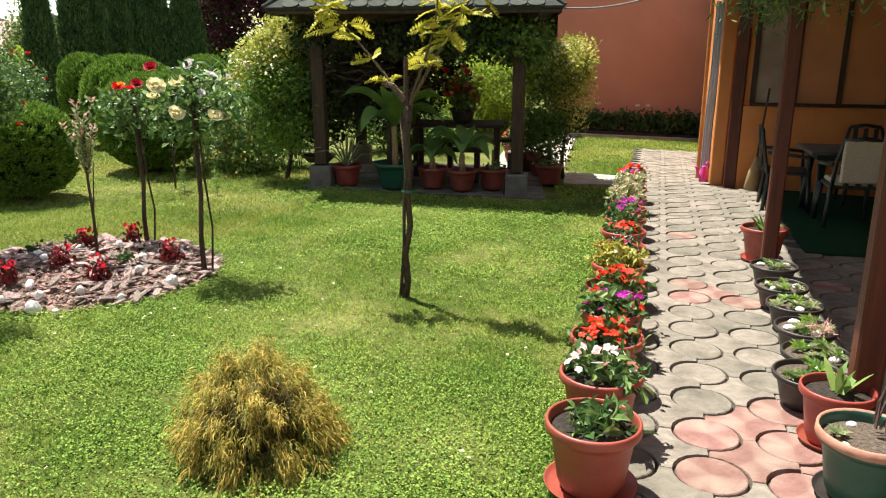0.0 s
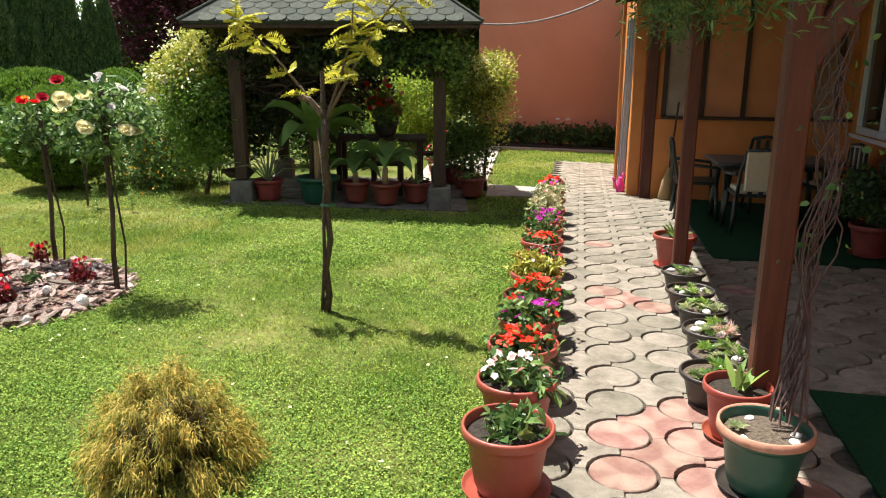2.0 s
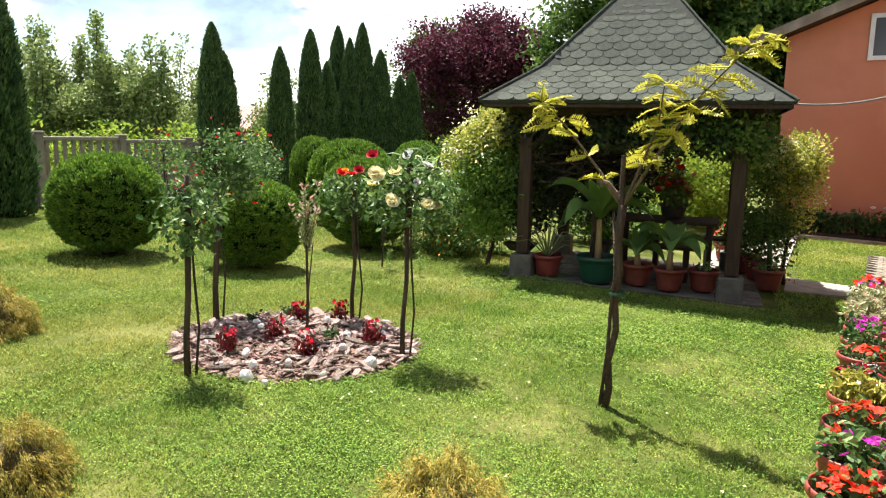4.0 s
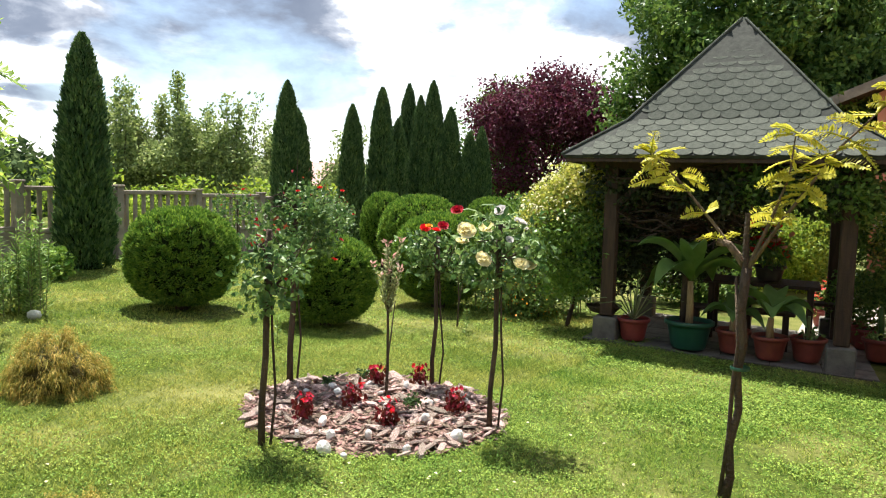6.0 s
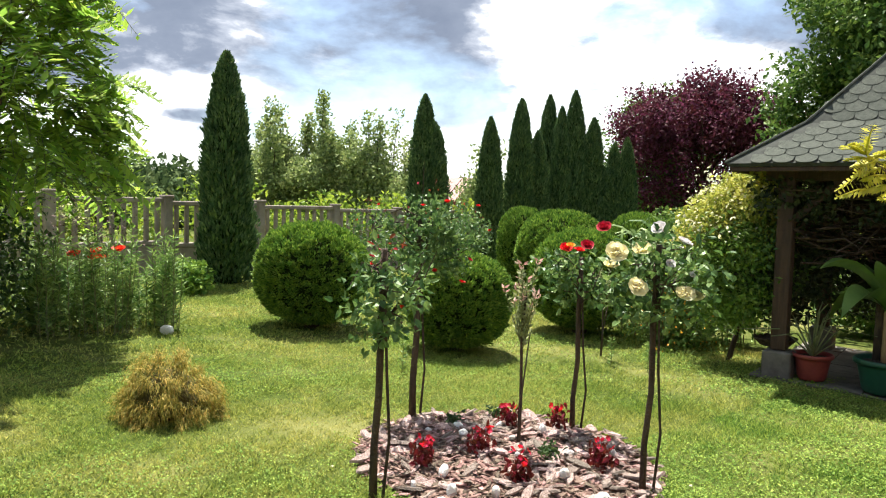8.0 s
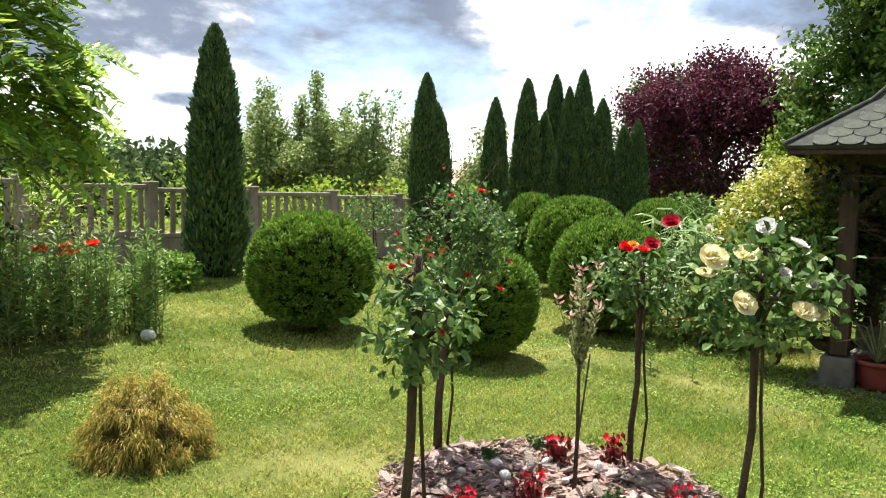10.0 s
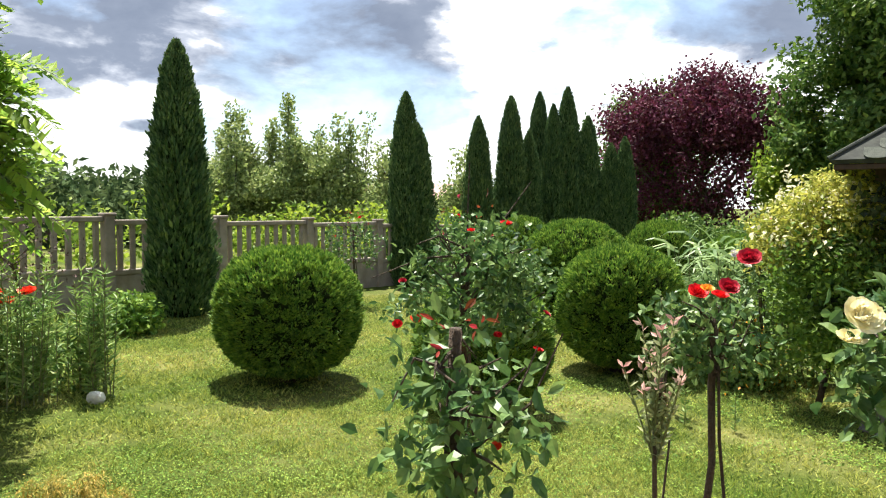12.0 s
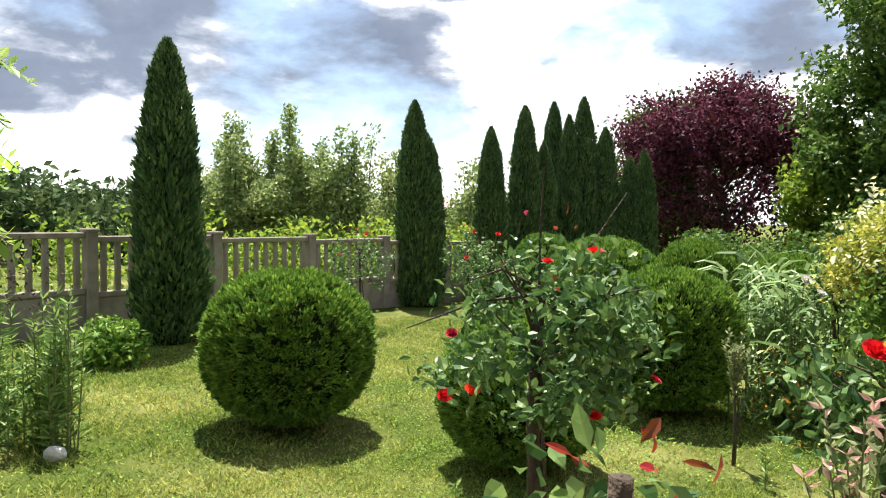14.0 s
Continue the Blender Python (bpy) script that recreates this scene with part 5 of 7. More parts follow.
for side in range(4):
    g = Geo()
    for k in range(110):
        p0 = np.array([r.uniform(-1.25, 0.1), r.uniform(-1.25, 1.25), r.uniform(1.0, 1.95)])
        d = np.clip(r.normal(size=3) * np.array([0.4, 0.5, 0.25]), -p0 - 1.25, np.array([0.2, 1.25, 1.95]) - p0) * np.array([1, 1, 0.5])
        g.join(tube([p0, p0 + d * 0.5 + r.normal(size=3) * 0.06, p0 + d], [0.012, 0.01, 0.006], 4))
    part("tangle", g, M["bark"], dv)


# ---- young locust tree on the lawn ----
def locust(x, y):
    z = G(x, y)
    t = thing("young_locust", pose(x, y, z), "young tree with grey stem and yellow-green feathered leaves", "tree")
    trunk = tube([(-0.045, 0, 0), (-0.02, 0.01, 0.12), (-0.03, 0.0, 0.3), (0.002, 0.012, 0.5), (-0.012, 0.005, 0.7), (0.012, -0.01, 0.86), (-0.015, 0.0, 1.05), (0.005, 0.0, 1.27)], [0.034, 0.024, 0.02, 0.021, 0.019, 0.023, 0.026, 0.027], 9)
    trunk.join(tube([(-0.065, -0.012, 0.0), (-0.035, -0.015, 0.35), (-0.03, -0.012, 0.62), (-0.012, -0.02, 0.85), (-0.045, -0.012, 1.22)], [0.012, 0.011, 0.012, 0.01, 0.008], 6))
    part("trunk", trunk, M["bark"], t, smooth=True)
    part("stub", tube([(0.0, 0, 1.22), (-0.01, 0.004, 1.4), (-0.008, 0.0, 1.56)], [0.022, 0.017, 0.014], 8), M["bark"], t)
    part("stub", tube([(-0.02, 0, 1.30), (-0.09, -0.02, 1.39), (-0.15, -0.02, 1.40)], [0.022, 0.02, 0.022], 8), M["grey_wood"], t, "pale cut branch")
    part("tie", lathe([(0.05, 0.72), (0.053, 0.73), (0.05, 0.74)], seg=10), M["green_pot"], t)
    br = [((0, 0, 1.25), (-0.16, 0.02, 1.46), (-0.38, 0.0, 1.72), (-0.55, -0.02, 1.88)), ((0, 0, 1.25), (0.17, 0.0, 1.54), (0.40, 0.02, 1.90), (0.70, 0.02, 2.22)),
          ((0.0, 0, 1.25), (0.10, 0.02, 1.52), (0.17, 0.05, 1.75), (0.19, 0.05, 1.98))]
    P, A = [], []
    for b in br:
        part("branch", tube(b, [0.012, 0.009, 0.006, 0.003], 6), M["grey_wood"], t, smooth=True)
    left, right, mid = [np.array(b) for b in br]

    def along(b, s):
        i = min(2, int(s * 3))
        return b[i] + (b[i + 1] - b[i]) * (s * 3 - i)
    for s in (0.25, 0.45, 0.6, 0.8, 0.95, 1.0):
        P += [along(left, s)] * 2
        A += [(rng.normal() * 0.6, rng.normal() * 0.5, 0.5), (-0.4 + rng.normal() * 0.4, rng.normal() * 0.5, 0.2)]
    for s in np.linspace(0.3, 1.0, 13):
        P += [along(right, s)] * 2
        A += [(-0.8, rng.normal() * 0.7, 0.25 + rng.normal() * 0.35), (0.6, rng.normal() * 0.8, 0.3 + rng.normal() * 0.4)]
    for s in np.linspace(0.4, 1.0, 7):
        P += [along(mid, s)] * 2
        A += [(-0.8, rng.normal() * 0.8, 0.1 + rng.normal() * 0.3), (0.7, rng.normal() * 0.8, 0.2 + rng.normal() * 0.3)]
    for b, a0 in ((right, 0.45), (mid, 0.5), (left, 0.65)):
        for s in np.linspace(a0, 1.0, 9):
            P.append(along(b, s) + rng.normal(size=3) * 0.02)
            A.append(rng.normal(size=3) * np.array([0.8, 0.8, 0.3]) + np.array([0, 0, 0.2]))
    P += [left[-1]] * 2
    A += [(-0.6, 0.2, 0.4), (0.2, -0.3, 0.7)]
    lv, rib = feathered(P, A, rng.uniform(0.09, 0.22, len(P)), 11, 0.019, 0.046, droop=0.35, roll=1.1)
    part("foliage", lv, M["yellow_leaf"], t)
    part("rib", rib, M["yellow_leaf"], t)


locust(-1.47, 4.66)


# ---- roses ----
def bloom_mesh(mat_name, r=0.05, rings=6, seed=1):
    """A rose: rings of cupped petals, tighter towards the heart."""
    q = np.random.default_rng(seed)
    V, F = [np.array([0, 0, -r * 0.4])], []
    for k in range(rings):
        n = 4 + k
        rr, tilt = r * (0.30 + 0.70 * k / (rings - 1)), 0.05 + 0.62 * k / (rings - 1)
        for i in range(n):
            a = 2 * math.pi * (i + 0.5 * (k % 2)) / n + q.uniform(-0.15, 0.15)
            o, s = np.array([math.cos(a), math.sin(a), 0]), np.array([-math.sin(a), math.cos(a), 0])
            up = np.array([0, 0, 1.0])
            w = rr * 1.15
            mid = o * rr * (0.75 + 0.1 * tilt) + up * r * (0.12 - 0.2 * tilt * tilt)
            tip = o * rr * (0.75 + 0.5 * tilt) + up * r * (0.62 - 0.55 * tilt) + q.normal(size=3) * r * 0.05
            v = [mid - s * w * 0.55 + up * r * 0.12, tip - s * w * 0.36, tip + o * r * 0.04 - up * 0.1 * r, tip + s * w * 0.36, mid + s * w * 0.55 + up * r * 0.12, mid - o * rr * 0.12]
            m = len(V) - 1
            V += v
            F += [[0 if j == 0 else m + j for j in f] for f in ([0, 1, 6], [1, 2, 6], [2, 3, 6], [3, 4, 6], [4, 5, 6], [5, 0, 6])]
    return Geo().add(V, F).mesh("bloom", M[mat_name], True)


BLOOM = {c: bloom_mesh(c, seed=i) for i, c in enumerate(("yellow_petal", "red_petal", "crimson_petal", "white_petal", "scarlet_petal", "pink_petal", "orange_petal"))}
RGT, TWD = np.array([0.68, 0.73, 0]), np.array([0.73, -0.68, 0])


def rose(x, y, top, label, crown_c, radii, n, size, blooms, seed, lean=(0, 0), sticks=(), mat_name="rose_leaf", red=0, stake=True, thick=0.02):
    z = G(x, y)
    t = thing("standard_rose", pose(x, y, z), label, "rose bush", "standard roses round the bark bed")
    lx, ly = lean
    r = np.random.default_rng(seed)
    part("stem", tube([(0, 0, -0.02), (lx * 0.2 - 0.01, ly * 0.2, top * 0.2), (lx * 0.3 + 0.016, ly * 0.3, top * 0.42), (lx * 0.7 - 0.012, ly * 0.7 + 0.01, top * 0.7), (lx, ly, top)], [thick * 1.0, thick * 0.85, thick * 0.8, thick * 0.85, thick * 0.7], 8), M["bark"], t, smooth=True)
    if stake:
        part("shoot", tube([(0.045, 0.03, 0), (0.06 + lx * 0.2, 0.05, top * 0.25), (0.028 + lx * 0.4, 0.035 + ly * 0.4, top * 0.5), (0.015 + lx, ly, top * 0.78)], [0.009, 0.008, 0.008, 0.006], 6), M["bark"], t, smooth=True)
    tw = Geo()
    cc = np.array(crown_c)
    for k in range(16):
        d = unit(r.normal(size=3) + np.array([0, 0, 0.5]))
        p0 = np.array([lx, ly, top * r.uniform(0.72, 1.0)])
        p1 = cc + d * np.array(radii) * r.uniform(0.7, 1.05)
        tw.join(tube([p0, (p0 + p1) / 2 + r.normal(size=3) * 0.03, p1], [0.006, 0.0045, 0.002], 5))
    for s in sticks:
        tw.join(tube(s, [0.005, 0.004, 0.002], 5))
    part("twig", tw, M["bark"], t)
    part("leaves", crown(cc, radii, n, 60, 0.036, size, seed, flat=0.45, shape="oval", ratio=0.7), M[mat_name], t)
    if red:
        part("young_leaves", crown(cc + np.array([0, 0, radii[2] * 0.9]), (radii[0] * 0.6, radii[1] * 0.6, radii[2] * 0.35), red, 14, 0.03, min(0.036, size * 0.8), seed + 1, flat=0.3, shape="oval", ratio=0.55), M["red_young"], t, "reddish young leaves")
    for mat_b, right, zz, toward, s in blooms:
        p = RGT * right + TWD * toward
        part("bloom", BLOOM[mat_b], None, t, m=pose(p[0] + lx, p[1] + ly, zz, r.uniform(15, 50), r.uniform(-25, 25), r.uniform(20, 70)) @ Matrix.Scale(s * 0.82, 4))
    return t


rose(-3.02, 4.58, 1.38, "standard rose with large pale yellow blooms", (0.02, 0.02, 1.18), (0.27, 0.27, 0.25), 640, 0.058,
     [("yellow_petal", -0.25, 1.34, 0.10, 1.35), ("yellow_petal", -0.12, 1.36, 0.12, 1.2), ("yellow_petal", -0.16, 1.17, 0.22, 1.2), ("yellow_petal", 0.09, 1.14, 0.2, 1.15), ("yellow_petal", 0.16, 1.13, 0.16, 1.0),
      ("yellow_petal", 0.0, 1.46, 0.0, 1.05), ("white_petal", 0.12, 1.40, 0.05, 0.95), ("white_petal", 0.16, 1.24, 0.12, 0.6), ("white_petal", 0.02, 1.29, 0.16, 0.6), ("yellow_petal", -0.27, 1.27, 0.08, 0.95), ("white_petal", -0.02, 1.47, 0.05, 0.9)],
     101, lean=(0.02, 0.03))
rose(-3.92, 5.08, 1.22, "standard rose with dark red blooms", (0, 0, 1.08), (0.23, 0.23, 0.2), 520, 0.055,
     [("red_petal", -0.12, 1.29, 0.1, 0.95), ("crimson_petal", 0.02, 1.31, 0.08, 0.95), ("crimson_petal", 0.14, 1.43, 0.0, 1.1), ("red_petal", -0.04, 1.28, 0.14, 0.8), ("orange_petal", -0.10, 1.31, 0.15, 0.6)],
     102, lean=(0.03, 0.0))
rose(-3.77, 3.30, 1.28, "standard rose with big leaves and red young shoots", (0.03, 0.04, 1.04), (0.20, 0.20, 0.24), 430, 0.054,
     [("scarlet_petal", 0.1, 1.0, 0.1, 0.3)], 103, lean=(0.02, 0.03), red=12, thick=0.024,
     sticks=[((0.05, 0.05, 0.95), (0.2, 0.12, 1.1), (0.26, 0.17, 1.28)), ((0.05, 0.05, 0.95), (0.17, 0.1, 1.12), (0.19, 0.16, 1.24))])
rose(-4.72, 4.31, 1.42, "tall standard rose with small red blooms", (0.02, 0.02, 1.26), (0.43, 0.43, 0.29), 2300, 0.042,
     [("red_petal", 0.18, 1.53, 0.0, 0.6), ("red_petal", -0.3, 1.1, 0.15, 0.5), ("scarlet_petal", -0.22, 1.13, 0.2, 0.5), ("red_petal", 0.3, 1.0, 0.2, 0.5), ("red_petal", 0.02, 1.5, 0.05, 0.4), ("red_petal", 0.12, 1.08, 0.3, 0.4),
      ("crimson_petal", 0.35, 1.14, 0.1, 0.4), ("crimson_petal", -0.28, 1.28, 0.1, 0.4)], 104, lean=(0.02, 0.02), thick=0.028, red=8,
     sticks=[((0.02, 0.02, 1.3), (0.12, 0.16, 1.55), (0.16, 0.3, 1.72)), ((0.02, 0.02, 1.3), (0.0, 0.05, 1.6), (0.02, 0.04, 1.8))])
# roses farther back
rose(-5.35, 9.0, 1.35, "rose bush with dark red blooms among the reed grass", (0, 0, 1.3), (0.2, 0.2, 0.3), 300, 0.055,
     [("crimson_petal", 0.0, 1.62, 0.1, 1.2), ("crimson_petal", 0.1, 1.56, 0.1, 1.0), ("crimson_petal", -0.1, 1.5, 0.1, 1.1), ("white_petal", -0.3, 1.3, 0.1, 1.0), ("white_petal", -0.2, 1.2, 0.15, 0.9)], 105)
rose(-9.6, 9.4, 1.3, "rose bush with small red blooms by the fence", (0, 0, 1.0), (0.5, 0.5, 0.4), 700, 0.06, [("red_petal", 0.1, 1.5, 0, 0.8), ("red_petal", -0.3, 1.2, 0, 0.7), ("red_petal", 0.3, 1.1, 0, 0.7)], 106, red=14)
rose(-11.7, 8.9, 1.2, "rose bush with reddish shoots by the fence", (0, 0, 1.0), (0.5, 0.5, 0.45), 700, 0.06, [("red_petal", 0.1, 1.4, 0, 0.7), ("red_petal", -0.3, 1.1, 0, 0.7)], 107, red=24)
rose(-10.9, 10.3, 1.2, "rose bush with reddish shoots by the fence", (0, 0, 1.1), (0.5, 0.5, 0.45), 700, 0.06, [("red_petal", 0.1, 1.5, 0, 0.7)], 108, red=24)


# dappled willow: thin stem, pink tips
def willow(x, y, h, seed, label, pink=True):
    z = G(x, y)
    t = thing("dappled_willow", pose(x, y, z), label, "shrub", "young dappled willows")
    r = np.random.default_rng(seed)
    part("stem", tube([(0, 0, 0), (0.01, 0, h * 0.3), (0.0, 0.0, h * 0.62), (0.02, 0.01, h * 0.8)], [0.013, 0.011, 0.009, 0.006], 6), M["bark"], t, smooth=True)
    part("shoot", tube([(0.02, -0.015, 0), (0.03, -0.02, h * 0.3), (0.05, 0.02, h * 0.62)], [0.006, 0.006, 0.004], 5), M["bark"], t, smooth=True)
    g, P, A, P2, A2 = Geo(), [], [], [], []
    for k in range(17):
        p0 = np.array([0, 0, h * r.uniform(0.5, 0.72)])
        d = np.array([r.normal() * 0.2, r.normal() * 0.2, 1.0])
        ln = h * r.uniform(0.18, 0.36)
        p1 = p0 + d * ln
        g.join(tube([p0, (p0 + p1) / 2, p1], [0.004, 0.003, 0.002], 4))
        for s in np.linspace(0.15, 1.0, 13):
            for q in range(2):
                (P2 if s > 0.86 and pink else P).append(p0 + (p1 - p0) * s)
                (A2 if s > 0.86 and pink else A).append((r.normal(), r.normal(), 0.9))
    part("twig", g, M["stem"], t)
    part("leaves", leaves(P, A, 0.042, 0.015, up=0.3, shape="diamond"), M["willow_leaf"], t)
    if pink:
        part("tip", leaves(P2, A2, 0.042, 0.016, up=0.3, shape="diamond"), M["pink_tip"], t, "pink young leaf tips")


willow(-3.785, 4.395, 1.26, 111, "slender dappled willow with pink-tipped shoots")
willow(-5.5, 7.5, 0.9, 112, "small young willow on the lawn", pink=False)


# ---- bark bed ----
BED = (-3.81, 4.31)


def bed_z(x, y):
    d = math.hypot(x - BED[0], y - BED[1])
    return G(x, y) + 0.07 * max(0.0, 1 - (d / 0.94) ** 2) + 0.006


def bark_bed():
    v, f = [], []
    seg, rings = 40, 7
    for k in range(rings + 1):
        for i in range(seg):
            a = 2 * math.pi * i / seg
            rr = 0.92 * k / rings * (1 + 0.03 * math.sin(5 * a + 1))
            x, y = BED[0] + rr * math.cos(a), BED[1] + rr * math.sin(a)
            v.append((x, y, bed_z(x, y) - (0.03 if k == rings else 0)))
    for k in range(rings):
        for i in range(seg):
            j = (i + 1) % seg
            f.append([k * seg + i, (k + 1) * seg + i, (k + 1) * seg + j, k * seg + j])
    bed = part("bark_bed", Geo().add(v, f), M["bark_chips"], smooth=True)
    tagged(bed, "round rose bed covered with pale bark chips", "flower bed", kind="structure")
    r = random.Random(9)
    shapes = []
    for k in range(8):
        q = random.Random(k)
        n = 7
        ring = [(math.cos(2 * math.pi * i / n) * q.uniform(0.6, 1.0), math.sin(2 * math.pi * i / n) * q.uniform(0.3, 0.55)) for i in range(n)]
        top = [(x * 0.86, y * 0.86, 0.16 + 0.05 * q.uniform(-1, 1)) for x, y in ring]
        shapes.append(Geo().add([(x, y, -0.14) for x, y in ring] + top, [list(range(n))[::-1], list(range(n, 2 * n))] + [[i, (i + 1) % n, n + (i + 1) % n, n + i] for i in range(n)]))
    meshes = [s.mesh("bark_chip", M["bark_chip"]) for s in shapes]
    rest = Geo()
    for k in range(3400):
        rr, a = (0.90 + 0.05 * math.sin(k)) * math.sqrt(r.random()), r.uniform(0, 6.2832)
        x, y = BED[0] + rr * math.cos(a), BED[1] + rr * math.sin(a)
        big = k < 260
        s = r.uniform(0.045, 0.095) if big else r.uniform(0.015, 0.05)
        if big and r.random() < 0.12:
            s *= 1.7
        m = Matrix.Translation((x, y, bed_z(x, y) + (0.016 if big else 0.006) + r.uniform(0, 0.012))) @ Euler((r.uniform(-0.45, 0.45), r.uniform(-0.45, 0.45), r.uniform(0, 6.28))).to_matrix().to_4x4() @ Matrix.Diagonal((s * 1.15, s * r.uniform(0.55, 1.0), s * 0.5, 1))
        if big:
            part("bark_chip", meshes[k % 8], None, bed, m=m)
        else:
            rest.join(shapes[k % 8], m)
    tagged(part("small_bark_chips", rest, M["bark_chips"], bed), kind="stuff")


bark_bed()


def rock_mesh(seed, mat_name="white_stone"):
    bm = bmesh.new()
    bmesh.ops.create_icosphere(bm, subdivisions=2, radius=1.0)
    c = np.array([v.co[:] for v in bm.verts])
    c = c * (1 + 0.22 * lumps(c, seed, 1.6) + 0.06 * lumps(c, seed + 9, 5))[:, None] * np.array([1, 0.8, 0.6])
    g = Geo().add(c, [[v.index for v in f.verts] for f in bm.faces])
    bm.free()
    return g.mesh("stone", M[mat_name])


ROCK = [rock_mesh(k) for k in range(4)]


def stone(x, y, z, s, k, label="white quartz stone on the bark bed", group="white stones"):
    ob = part("stone", ROCK[k % 4], None, m=pose(x, y, z, 10 * k, 7 * k, 61 * k) @ Matrix.Scale(s, 4))
    tagged(ob, label, "stone", group)


for k, (x, y) in enumerate([(-4.28, 4.09), (-4.24, 4.31), (-4.08, 4.21), (-3.85, 4.41), (-4.1, 4.55), (-3.7, 3.72), (-3.26, 3.48), (-3.42, 3.47), (-3.36, 3.78), (-3.0, 4.19), (-3.08, 3.81), (-3.89, 4.74),
                            (-3.4, 4.84), (-3.47, 4.51), (-3.51, 3.61), (-3.69, 3.5), (-3.6, 4.2), (-3.3, 4.25)]):
    stone(x, y, bed_z(x, y) + 0.03, 0.055 if k in (7, 9) else 0.024 + 0.009 * (k % 3), k)
stone(-8.18, 3.87, G(-8.18, 3.87) + 0.04, 0.085, 3, "pale round stone at the edge of the lily bed", "")


def small_flower(mat_name, r=0.022, petals=5, seed=1):
    g = Geo()
    for i in range(petals):
        a = 2 * math.pi * i / petals
        o, s = np.array([math.cos(a), math.sin(a), 0]), np.array([-math.sin(a), math.cos(a), 0])
        v = [(0, 0, 0), o * r * 0.7 - s * r * 0.5 + np.array([0, 0, r * 0.22]), o * r * 1.1 + np.array([0, 0, r * 0.1]), o * r * 0.7 + s * r * 0.5 + np.array([0, 0, r * 0.22])]
        g.add(v, [[0, 1, 2], [0, 2, 3]])
    return g.mesh("blossom", M[mat_name])


SMALL = {c: small_flower(c) for c in ("red_petal", "scarlet_petal", "crimson_petal", "magenta_petal", "white_petal", "pink_petal", "orange_petal", "yellow_petal")}


def begonia(x, y, red, k):
    t = thing("begonia", pose(x, y, bed_z(x, y)), "small red-flowered begonia with dark leaves" if red else "small dark-leaved plant on the bark bed", "plant", "begonias on the bark bed")
    t.scale = (0.78, 0.78, 1.15) if red else (0.7, 0.7, 0.7)
    part("leaves", crown((0, 0, 0.06), (0.07, 0.07, 0.05), 110, 20, 0.02, 0.045, 120 + k, shape="oval", ratio=0.8), M["begonia_leaf"] if red else M["hosta_leaf"], t)
    r = random.Random(k)
    for q in range(9 if red else 0):
        a, rr = r.uniform(0, 6.28), 0.075 * math.sqrt(r.random())
        part("blossom", SMALL["crimson_petal" if q % 3 else "red_petal"], None, t, m=pose(rr * math.cos(a), rr * math.sin(a), 0.10 + r.uniform(0, 0.055), r.uniform(-50, 50), r.uniform(-50, 50), r.uniform(0, 90)) @ Matrix.Scale(r.uniform(0.7, 1.1), 4))


for k, (x, y) in enumerate([(-3.87, 3.72), (-3.8, 4.1), (-3.41, 4.0), (-4.09, 4.62), (-3.93, 4.94), (-3.3, 4.6)]):
    begonia(x, y, True, k)
for k, (x, y) in enumerate([(-4.33, 4.35), (-4.32, 4.75), (-3.54, 4.41)]):
    begonia(x, y, False, 10 + k)


# ---- lily bed ----
def lilies():
    t = thing("lily_bed", pose(0, 0, 0), "dense clump of green lily stems with red blooms", "flower bed")
    r = np.random.default_rng(131)
    g, P, A = Geo(), [], []
    for k in range(120):
        x, y = -8.2 - abs(r.normal()) * 0.55 - 0.1, r.uniform(2.75, 4.05)
        z, h = G(x, y), r.uniform(0.5, 1.0)
        tip = np.array([x + r.normal() * 0.05, y + r.normal() * 0.05, z + h])
        b = np.array([x, y, z])
        g.join(tube([b, tip], [0.006, 0.004], 4))
        for s in np.linspace(0.1, 1.0, 20):
            for q in range(3):
                P.append(b + (tip - b) * s)
                A.append((r.normal(), r.normal(), 0.55))
    part("stalk", g, M["stem"], t)
    part("leaves", leaves(P, A, r.uniform(0.06, 0.13, len(P)), 0.017, up=0.4, shape="diamond"), M["lily_leaf"], t)
    for x, y, z in ((-8.75, 3.35, 0.92), (-8.6, 3.3, 0.86), (-8.5, 3.5, 0.95), (-8.9, 3.45, 0.84), (-8.65, 3.12, 0.9)):
        part("bloom", BLOOM["scarlet_petal"], None, t, m=pose(x, y, z, 20, 10, 30) @ Matrix.Scale(1.15, 4))
    part("yellow_blooms", crown((-8.75, 3.1, 1.3), (0.15, 0.15, 0.08), 60, 8, 0.04, 0.045, 132), M["yellow_petal"], t, "yellow composite flowers")
    strip = crown((-9.2, 3.2, 0.32), (0.7, 0.8, 0.36), 4200, 90, 0.1, 0.06, 133)
    part("undergrowth", strip, M["tree_leaf"], t)


lilies()
mass("juniper", -10.95, 5.15, 0.22, (0.2, 0.2, 0.19), 3000, 60, 0.06, 0.07, "ball_leaf", 134, "low feathery conifer before the fence", "bush")
mass("rose_bush", -11.6, 4.1, 0.9, (0.5, 0.7, 0.5), 500, 40, 0.12, 0.045, "vine_stem", 135, "brownish twiggy shrub before the fence", "shrub")
